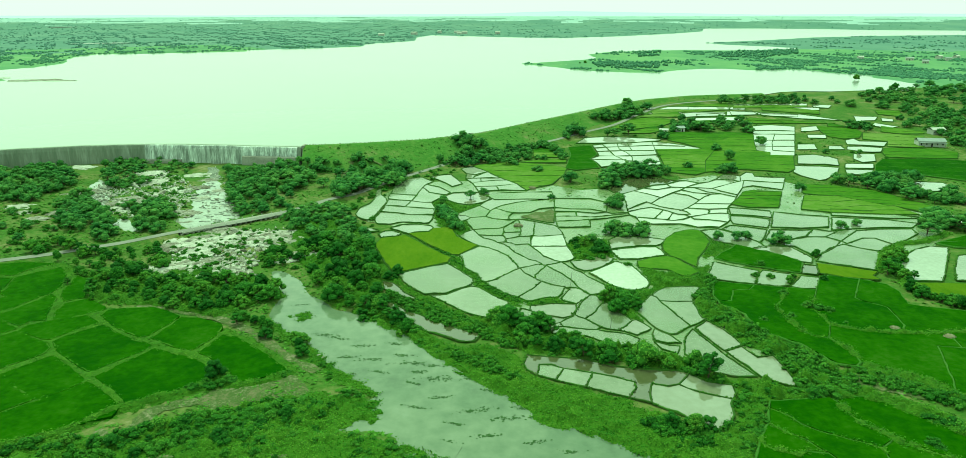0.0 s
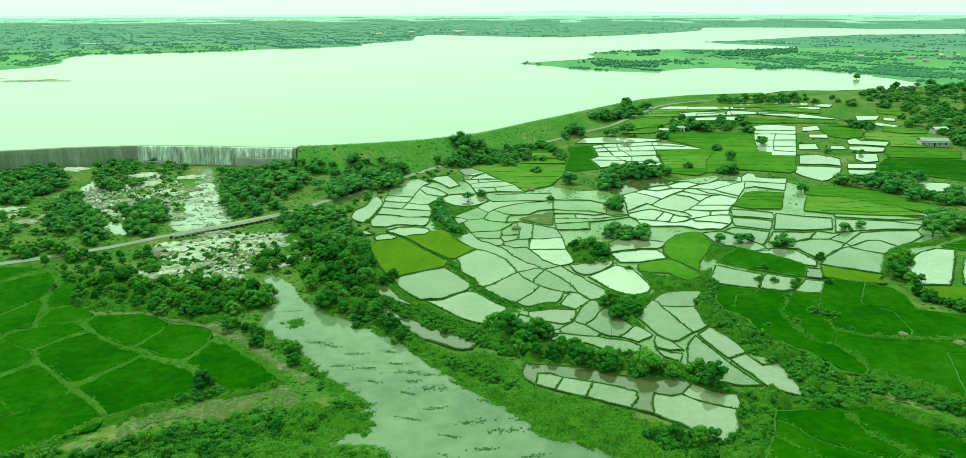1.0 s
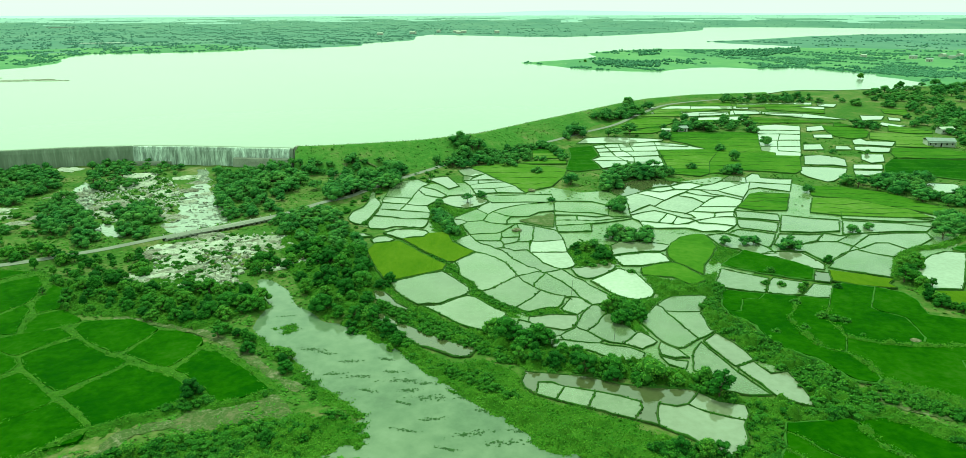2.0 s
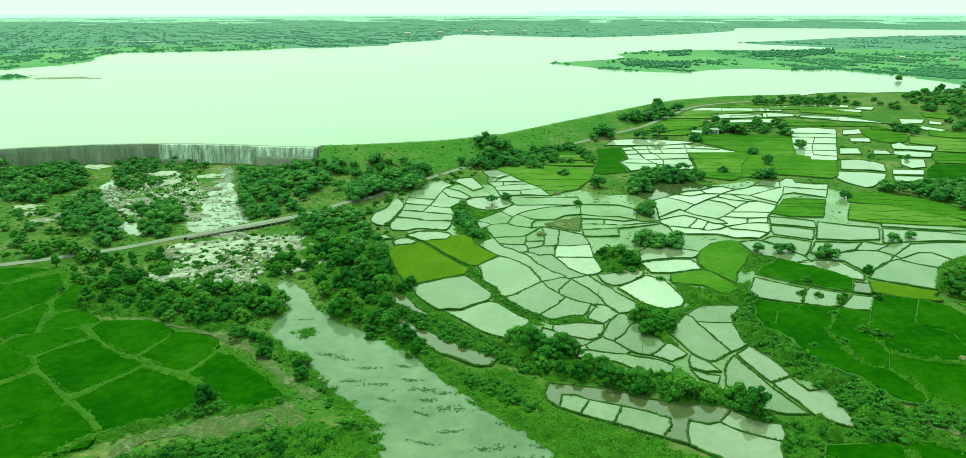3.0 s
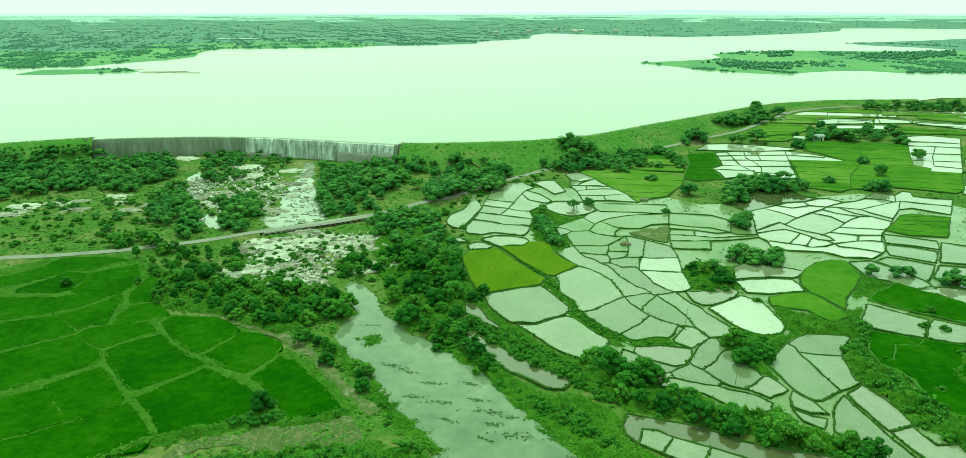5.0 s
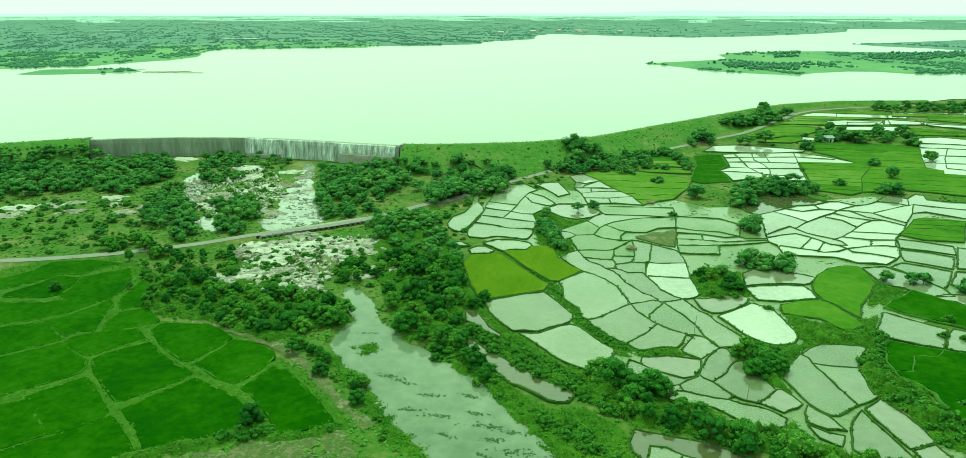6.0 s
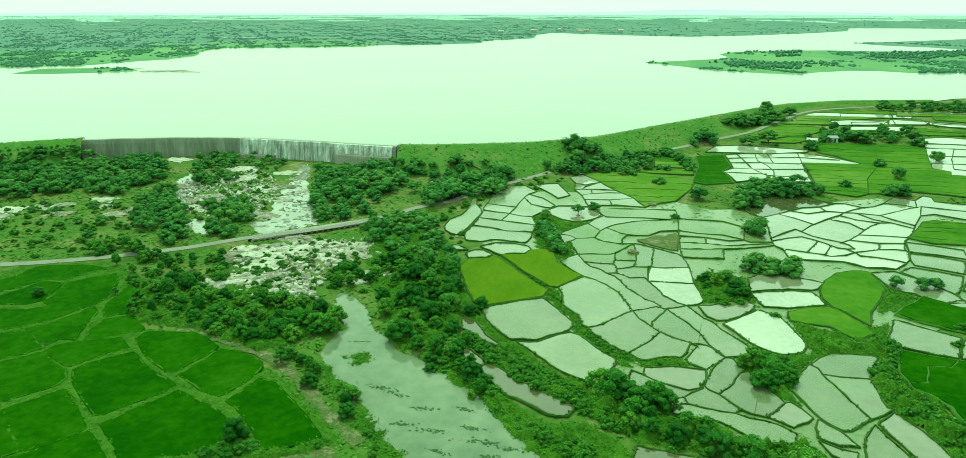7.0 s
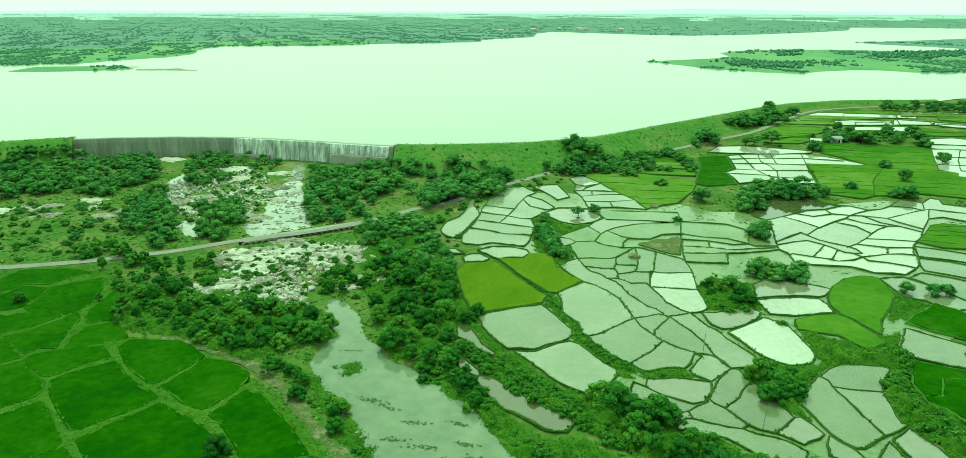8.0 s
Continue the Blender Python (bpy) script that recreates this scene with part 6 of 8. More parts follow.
def grove(kind, count, low, high, *outline):
    """Trees or shrubs strewn over a stretch of the plan, kept apart from one another."""
    outline = list(outline)
    xs, ys = [p[0] for p in outline], [p[1] for p in outline]
    area = abs(sum(a[0] * b[1] - b[0] * a[1] for a, b in zip(outline, outline[1:] + outline[:1]))) / 2
    gap = 0.62 * math.sqrt(area / count)
    placed = []
    for _ in range(count * 30):
        x, y = plant_rng.uniform(min(xs), max(xs)), plant_rng.uniform(min(ys), max(ys))
        if signed(np.array([x]), np.array([y]), outline)[0] > 0 or field_distance(np.array([x]), np.array([y]))[0] < (0.8 if kind == "tree" else 0.4) or any((x - a) ** 2 + (y - b) ** 2 < gap * gap for a, b in placed):
            continue
        placed.append((x, y))
        planned[kind].append((x, y, plant_rng.uniform(low, high) * plant_rng.uniform(0.75, 1.2)))
        if len(placed) == count:
            break


plot_boxes = np.array([(min(c[0] for c in k), max(c[0] for c in k), min(c[1] for c in k), max(c[1] for c in k)) for k in plots_built])


def field_distance(x, y):
    """Distance to the nearest plot, negative inside one."""
    d = np.full(np.shape(x), 50.0)
    hit = (plot_boxes[:, 0] - 3 < x.max()) & (plot_boxes[:, 1] + 3 > x.min()) & (plot_boxes[:, 2] - 3 < y.max()) & (plot_boxes[:, 3] + 3 > y.min())
    for i in np.argwhere(hit)[:, 0]:
        d = np.minimum(d, signed(x, y, plots_built[i]))
    return d


def lone(x, y, height):
    planned["tree" if height > 2.2 else "shrub"].append((x, y, height))


grove("tree", 230, 3.5, 5.5, (-318, 282), (-296, 313), (-265, 334), (-229, 349), (-199, 310), (-203, 290), (-201, 277), (-221, 281), (-234, 271), (-245, 256), (-278, 246))
grove("tree", 35, 3.5, 5.5, (-189, 279), (-183, 288), (-159, 261), (-141, 231), (-140, 224), (-162, 239), (-182, 262))
grove("tree", 22, 3.5, 5.5, (-213, 351), (-194, 363), (-166, 309), (-177, 301), (-195, 324))
grove("tree", 20, 3.5, 5.5, (-156, 271), (-143, 278), (-131, 257), (-123, 234), (-131, 235))
grove("tree", 10, 2.5, 4, (-190, 363), (-163, 360), (-153, 331), (-169, 328))
grove("tree", 95, 3.5, 5.5, (-138, 340), (-113, 343), (-84, 344), (-90, 309), (-91, 263), (-102, 257), (-116, 283))
grove("tree", 22, 3, 5, (-93, 342), (-51, 352), (-48, 316), (-73, 312))
grove("tree", 20, 5, 7.5, (-75, 306), (-48, 335), (-38, 324), (-53, 296), (-66, 281))
grove("tree", 80, 2.8, 5.2, (-89, 264), (-73, 271), (-53, 250), (-35, 209), (-27, 186), (-36, 173), (-39, 165), (-50, 175), (-58, 190), (-70, 214), (-67, 233), (-79, 242))
grove("tree", 66, 2.6, 4.6, (-131, 178), (-131, 193), (-110, 191), (-75, 187), (-63, 185), (-63, 172), (-77, 163), (-98, 170), (-113, 172))
grove("tree", 30, 2.5, 4, (-151, 212), (-120, 221), (-105, 197), (-119, 189), (-134, 197))
grove("tree", 12, 2.5, 4, (-81, 212), (-69, 211), (-66, 198), (-72, 197))
grove("tree", 34, 3.5, 6, (-30, 355), (-9, 381), (17, 388), (23, 367), (-20, 346))
grove("tree", 14, 6, 8, (70, 478), (107, 532), (123, 526), (89, 475))
grove("tree", 18, 3.5, 6, (123, 476), (164, 490), (170, 456), (137, 447), (118, 454))
grove("tree", 26, 4, 6.5, (51, 313), (73, 351), (89, 336), (72, 306), (52, 301))
grove("tree", 12, 3.5, 6, (110, 337), (133, 359), (122, 336))
grove("tree", 24, 3.2, 5.8, (117, 518), (232, 583), (265, 582), (253, 554), (138, 521))
grove("tree", 35, 4, 6.5, (161, 317), (203, 323), (215, 297), (200, 273), (185, 278), (172, 305))
grove("tree", 14, 4, 6.5, (171, 259), (186, 241), (181, 233), (166, 246))
grove("tree", 8, 3.5, 5, (43, 238), (58, 242), (55, 227), (42, 228))
grove("tree", 10, 3, 4.5, (31, 174), (43, 176), (40, 164), (31, 163))
grove("tree", 14, 4.5, 6.5, (55, 323), (92, 344), (86, 320), (55, 306))
grove("tree", 6, 4, 5.5, (46, 282), (55, 277), (52, 263))
grove("tree", 9, 3.5, 5, (-22, 267), (-10, 249), (-12, 235), (-18, 245))
grove("tree", 12, 2.5, 4.5, (129, 205), (139, 211), (127, 186), (123, 194))
grove("tree", 16, 2, 3.5, (125, 184), (135, 166), (133, 163), (123, 178))
grove("tree", 70, 4, 7, (304, 595), (476, 698), (483, 616), (311, 384), (287, 464), (295, 546))
grove("tree", 22, 3, 5.5, (-1, 159), (12, 155), (24, 143), (38, 142), (44, 134), (39, 131), (21, 137), (7, 142))
grove("tree", 14, 4, 6, (156, 435), (111, 330), (170, 400), (184, 426))
grove("tree", 9, 2.6, 3.6, (-71, 162), (-65, 159), (-50, 149), (-38, 131), (-43, 136), (-58, 151))
grove("shrub", 90, 1.5, 2.8, (67, 191), (62, 170), (66, 161), (68, 155), (77, 138), (82, 128), (75, 120), (64, 119), (66, 124), (68, 135), (67, 140), (60, 148), (60, 155), (56, 162), (57, 172))
grove("shrub", 60, 1.2, 2.6, (-1, 159), (12, 155), (24, 145), (38, 142), (44, 134), (54, 126), (66, 122), (52, 120), (39, 131), (21, 137), (7, 142), (-2, 148))
grove("shrub", 60, 1.2, 2.2, (-30, 180), (-18, 170), (-1, 155), (-2, 148), (-17, 158), (-28, 167))
grove("shrub", 40, 1, 2, (-26, 155), (-21, 150), (-1, 137), (8, 127), (-1, 131), (-17, 143))
grove("shrub", 45, 1.2, 2.4, (84, 133), (103, 119), (101, 116), (82, 128))
grove("shrub", 50, 1.2, 2.4, (76, 121), (96, 108), (94, 106), (76, 116))
grove("shrub", 18, 1, 2, (77, 162), (84, 147), (85, 133), (83, 133), (82, 149))
grove("shrub", 16, 1, 1.8, (87, 168), (88, 155), (115, 150), (88, 157))
grove("shrub", 12, 1, 2.4, (99, 191), (101, 189), (89, 166), (88, 168))
grove("shrub", 14, 1.2, 2.4, (30, 111), (46, 113), (44, 108), (32, 107))
grove("shrub", 26, 0.8, 1.6, (-31, 234), (-13, 208), (-5, 193), (-12, 201))
grove("shrub", 26, 0.8, 1.6, (-5, 190), (8, 171), (6, 171), (-6, 185))
grove("shrub", 12, 0.8, 1.4, (8, 176), (18, 174), (17, 169), (10, 169))
grove("shrub", 75, 0.8, 2.2, (-241, 252), (-184, 272), (-145, 213), (-193, 202), (-221, 201), (-262, 239))
grove("shrub", 18, 0.8, 1.8, (-65, 111), (-58, 116), (-39, 122), (-31, 116), (-35, 110), (-57, 106))
grove("shrub", 40, 0.8, 2, (-120, 224), (-80, 244), (-71, 226), (-75, 187), (-95, 186))
grove("shrub", 45, 0.8, 2, (-186, 293), (-166, 343), (-131, 271), (-127, 253), (-158, 252))
grove("shrub", 50, 1, 2.2, (-65, 189), (-64, 273), (-27, 360), (-19, 340), (-49, 275), (-45, 230))
grove("shrub", 26, 0.4, 0.9, (-96, 353), (-22, 378), (40, 438), (32, 423), (-28, 367), (-88, 346))
grove("shrub", 30, 0.6, 1.2, (-300, 318), (-268, 338), (-264, 334), (-297, 313))
grove("shrub", 40, 0.8, 1.8, (-71, 102), (-59, 110), (-38, 122), (-25, 122), (-30, 108), (-42, 99), (-54, 91))
grove("shrub", 30, 0.8, 1.6, (-81, 118), (-64, 127), (-47, 132), (-47, 130), (-62, 125), (-78, 117))
grove("shrub", 10, 0.6, 1.2, (-57, 150), (-32, 121), (-29, 121), (-42, 136))
grove("shrub", 60, 0.7, 1.6, (49, 122), (58, 120), (49, 100), (44, 105), (28, 100), (33, 106))
grove("shrub", 40, 0.8, 1.6, (30, 400), (207, 520), (238, 367), (164, 351), (66, 351))
grove("tree", 16, 2.5, 4, (-39, 165), (-30, 160), (-20, 150), (-23, 157), (-30, 174), (-36, 181))
grove("shrub", 30, 1, 2, (-40, 167), (-27, 156), (-17, 149), (-21, 157), (-28, 171), (-34, 179))
grove("tree", 70, 4, 7, (309, 595), (439, 642), (433, 577), (354, 464), (296, 464), (300, 520))
grove("tree", 40, 4, 6.5, (280, 475), (344, 496), (361, 475), (280, 359), (281, 427))
grove("tree", 14, 4, 6, (185, 571), (256, 570), (307, 570), (373, 540), (356, 515), (244, 541), (179, 552))
grove("tree", 9, 3, 5, (106, 464), (173, 475), (171, 445), (114, 445))
grove("tree", 12, 3, 5, (246, 475), (262, 464), (248, 445), (238, 458))
grove("tree", 12, 3.5, 5.5, (-165, 220), (-142, 227), (-138, 207), (-151, 203))
grove("tree", 7, 2.0, 3.2, (-211, 237), (-173, 254), (-155, 229), (-185, 217))
grove("tree", 4, 2.0, 3.2, (-229, 259), (-201, 267), (-195, 255), (-216, 247))
grove("shrub", 26, 1, 2.2, (-112, 222), (-77, 235), (-68, 203), (-94, 191))
grove("shrub", 75, 1.0, 2.6, (-95.6, 100.3), (-84.4, 104.9), (-72.8, 107.1), (-62.8, 113.7), (-48.4, 116.6), (-41.6, 120.2), (-37.1, 117.8), (-41.5, 110.3), (-53.5, 102.6), (-69.4, 99.3))
grove("shrub", 22, 0.8, 1.7, (-29.8, 107.4), (-19.7, 104.7), (-13.6, 103.2), (-7.5, 98.7), (-16.9, 96.5), (-28.3, 100))
grove("shrub", 60, 0.8, 2.0, (-262, 239), (-241, 262), (-184, 280), (-150, 232), (-170, 206), (-221, 201))
grove("tree", 16, 1.8, 2.8, (-95.6, 100.3), (-84.4, 104.9), (-72.8, 107.1), (-62.8, 113.7), (-48.4, 116.6), (-41.6, 120.2), (-37.1, 117.8), (-41.5, 110.3), (-53.5, 102.6), (-69.4, 99.3))
grove("shrub", 70, 0.6, 1.5, (-113, 216), (-108, 232), (-90, 242), (-74, 236), (-78, 205), (-90, 186), (-104, 196))
grove("shrub", 60, 0.6, 1.5, (-190, 300), (-176, 345), (-150, 318), (-132, 275), (-150, 258))
lone(28.6, 222.5, 3.2)
lone(31.7, 220.3, 4.4)
lone(34.9, 223.6, 4.8)
lone(36.8, 216.9, 4.6)
lone(38.0, 212.9, 3.6)
lone(34.2, 212.1, 3.4)
lone(30.6, 209.0, 1.8)
lone(29.0, 212.4, 2.0)
lone(32.2, 206.9, 1.6)
lone(36.2, 208.5, 1.8)
lone(28.8, 217.1, 2.6)
lone(43.8, 201.6, 2.0)
lone(3.5, 155.4, 6.5)
lone(5.8, 153.6, 5)
lone(48.1, 129.6, 7)
lone(35.0, 136.4, 6.5)
lone(46.4, 134.4, 5)
lone(-115.6, 171.9, 2.6)
lone(-64.2, 128.7, 3)
lone(-58.5, 149.5, 3.4)
lone(-68.5, 156.7, 3.2)
lone(-13.4, 104.8, 1.8)
lone(-14.8, 368.4, 7)
lone(-24.7, 151.6, 3)
lone(-35.6, 160.8, 3)
lone(36.4, 167.4, 4)
lone(33.8, 110.6, 3)
lone(39.6, 109.6, 3.2)
lone(83.7, 103.3, 1.8)
lone(-21.4, 274.7, 4.5)
lone(-10.0, 284.9, 4)
lone(-4.4, 292.5, 3.4)
lone(22.8, 339.1, 3.5)
lone(37.5, 318.8, 3.5)
lone(25.6, 285.1, 2.5)
lone(81.2, 228.6, 3.5)
lone(87.9, 228.6, 3.5)
lone(91.2, 228.6, 3.5)
lone(101.6, 223.8, 5)
lone(108.9, 210.9, 3)
lone(132.2, 242.2, 3.5)
lone(140.1, 246.2, 3)
lone(141.4, 301.0, 4)
lone(92.3, 191.1, 2)
lone(85.7, 191.0, 2)
lone(86.4, 201.9, 2.2)
lone(123.9, 179.0, 4)
lone(160.4, 234.8, 5)
lone(122.1, 343.8, 4)
lone(193.1, 386.8, 3)
lone(211.0, 383.5, 3)
lone(-148.9, 178.5, 3)
lone(-63.7, 128.8, 4.2)
lone(-117.9, 175.5, 4)
lone(34.9, 110.1, 3.4)
lone(33.2, 110.5, 2.8)
lone(39.5, 109.1, 3.6)
lone(41.9, 109.1, 3.2)
lone(83.2, 104.4, 2.4)
lone(86.6, 200.7, 2.4)
lone(81.4, 191.9, 1.9)
lone(89.8, 186.9, 2.6)
lone(84.1, 177.7, 2.2)
lone(80.1, 162, 2)
lone(78.4, 165.6, 1.6)
lone(101, 188.5, 2.4)
lone(87.4, 168.1, 2.3)
lone(89.9, 166.9, 2.2)
lone(91.7, 165.3, 2)
lone(123.4, 181.3, 4.2)
lone(129.6, 190.2, 3)
lone(71.9, 159.6, 1.8)
lone(92.7, 157.8, 1.3)
lone(126.4, 175.3, 2.2)
lone(130.6, 173.6, 2.5)
lone(127.4, 181.3, 2)
lone(-16.6, 378, 9)
lone(-21.3, 358.1, 5)
lone(-17.7, 361.4, 5)
lone(-13.7, 367.6, 5.5)
lone(-9.2, 365.7, 5)
lone(-5.5, 371.8, 4.5)
lone(-1.8, 365.8, 4)
lone(1, 375.7, 4.5)
lone(4, 360.3, 4)
lone(7.3, 354.5, 4)
lone(10.2, 358.9, 3.5)
lone(12.3, 354.2, 3)
lone(-0.3, 356.9, 3.5)
lone(16.3, 392.1, 4)
lone(20.1, 394.1, 4.5)
lone(24.3, 397.6, 4.5)
lone(29.2, 402.6, 5)
lone(32.7, 399, 5)
lone(36, 390, 5.5)
lone(38, 379.6, 5)
lone(39, 369.4, 5)
lone(24.8, 369.4, 3)
lone(28.4, 367.5, 3.5)
lone(23.5, 339.8, 4)
lone(37.4, 315.6, 6.5)
lone(53.2, 435.8, 9)
lone(47.1, 425.8, 4.5)
lone(57.5, 430.4, 5)
lone(80.7, 484.5, 9)
lone(94, 491.9, 9)
lone(87.4, 487.3, 7)
lone(74.3, 434.6, 5.5)
lone(79.1, 433.8, 6)
lone(88.6, 438.3, 8)
lone(108.6, 428.3, 6)
lone(122.1, 452.5, 5)
lone(129.8, 456.8, 6)
lone(135.7, 454.6, 7)
lone(141.8, 458.6, 6)
lone(143.8, 449.8, 5)
lone(161.5, 479.1, 6)
lone(175, 479.4, 6)
lone(168.8, 453.6, 7)
lone(168.6, 444.8, 6)
lone(164, 410.3, 6)
lone(131.5, 393.5, 5)
lone(130.7, 367, 7)
lone(102.8, 348.2, 4)
lone(-61, 320.4, 7)
lone(-64.1, 304.1, 7)
lone(-68.3, 305.3, 6)
lone(-70.3, 299, 6)
lone(-71.5, 291.2, 6)
lone(-80.1, 306.1, 4.5)
lone(-46.9, 333.3, 8)
lone(-48.7, 323.8, 5)
lone(-61.1, 369.9, 4.5)
lone(-44.9, 338.4, 6)
lone(-63.4, 310.3, 6)


def with_ground(points):
    """Adds the ground's height to rows of x, y, height."""
    z = ground_height([p[0] for p in points], [p[1] for p in points])
    return [(*p, max(float(q), bank_height(p[0], p[1]))) for p, q in zip(points, z)]


def pose_of(x, y, height, z, wide=1.0):
    s = height * plant_rng.uniform(0.92, 1.08)
    return Matrix.Translation((x, y, z - 0.03 * height)) @ Matrix.Rotation(plant_rng.uniform(0, 6.28), 4, "Z") @ Matrix.Diagonal((s * wide * plant_rng.uniform(1.0, 1.35), s * wide * plant_rng.uniform(1.0, 1.35), s, 1))


def flat_arrays(obs):
    """Vertices and triangles of some mesh objects as arrays, with a number for each one's material."""
    vs, ts, ms, o = [], [], [], 0
    for k, ob in enumerate(obs):
        bm = bmesh.new()
        bm.from_mesh(ob.data)
        bmesh.ops.triangulate(bm, faces=list(bm.faces))
        vs.append(np.array([v.co for v in bm.verts]))
        ts.append(np.array([[v.index for v in f.verts] for f in bm.faces]) + o)
        ms.append(np.array([k + f.material_index for f in bm.faces]))
        o += len(bm.verts)
        bm.free()
    return np.concatenate(vs), np.concatenate(ts), np.concatenate(ms)


def joined(name, shapes, poses, mats, label, category):
    """One object of kind stuff out of many copies of a few shapes."""
    vs, ts, ms, o = [], [], [], 0
    for i, m in enumerate(poses):
        v, t, k = shapes[i % len(shapes)]
        a = np.array(m)
        vs.append(v @ a[:3, :3].T + a[:3, 3])
        ts.append(t + o)
        ms.append(k)
        o += len(v)
    v, t, k = np.concatenate(vs), np.concatenate(ts), np.concatenate(ms)
    me = bpy.data.meshes.new(name)
    me.vertices.add(len(v))
    me.vertices.foreach_set("co", v.astype(np.float32).ravel())
    me.loops.add(len(t) * 3)
    me.loops.foreach_set("vertex_index", t.astype(np.int32).ravel())
    me.polygons.add(len(t))
    me.polygons.foreach_set("loop_start", np.arange(0, len(t) * 3, 3, dtype=np.int32))
    me.polygons.foreach_set("material_index", k.astype(np.int32))
    for mat in mats:
        me.materials.append(mat)
    me.update(calc_edges=True)
    return tagged(new(name, me), label, category, kind="stuff")


# the 300 of each kind on the near stretch stand alone, the rest are one mass
for kind in ("tree", "shrub"):
    planned[kind].sort(key=lambda p: p[1])
    rows = with_ground(planned[kind])
    near, rest = rows[:300], rows[300:]
    if kind == "tree":
        styles = ("round", "bushy", "tall", "airy", "bushy", "round", "bushy", "flat")
        made = [tagged(build_tree(style, plant_rng), TREE_LABELS[style], "tree", "trees") for style in styles]
        shapes = [flat_arrays(sorted(t.children, key=lambda c: c.name, reverse=True)) for t in [build_tree(style, plant_rng, True) for style in ("round", "bushy", "flat", "round", "bushy", "tall")]]
    else:
        made = [tagged(build_shrub(plant_rng), "low leafy green shrub on the grass", "shrub", "shrubs") for _ in range(5)]
        shapes = [flat_arrays([t]) for t in [build_shrub(plant_rng, True) for _ in range(4)]]
    for o in [o for o in scene.objects if o.name.startswith("pattern")]:
        for c in list(o.children):
            bpy.data.objects.remove(c)
        bpy.data.objects.remove(o)
    for i, p in enumerate(near):
        if i < len(made):
            made[i].matrix_basis = pose_of(*p)
        else:
            m = pose_of(*p)
            copy_thing(made[plant_rng.randrange(len(made))], m).matrix_basis = m
    poses = [pose_of(*p, 1.22 if kind == "tree" else 1.0) for p in rest]
    plant_rng.shuffle(poses)
    if kind == "tree":
        joined("woodland", shapes, poses, (BARK, HAZED_WOODLEAF, HAZED_WOODLEAF), "dense dark green scrub trees across the valley", "woodland")
    else:
        joined("scrub", shapes, poses, (SHRUBLEAF, LEAF_SHADE), "scattered green shrubs across banks and rough ground", "scrub")


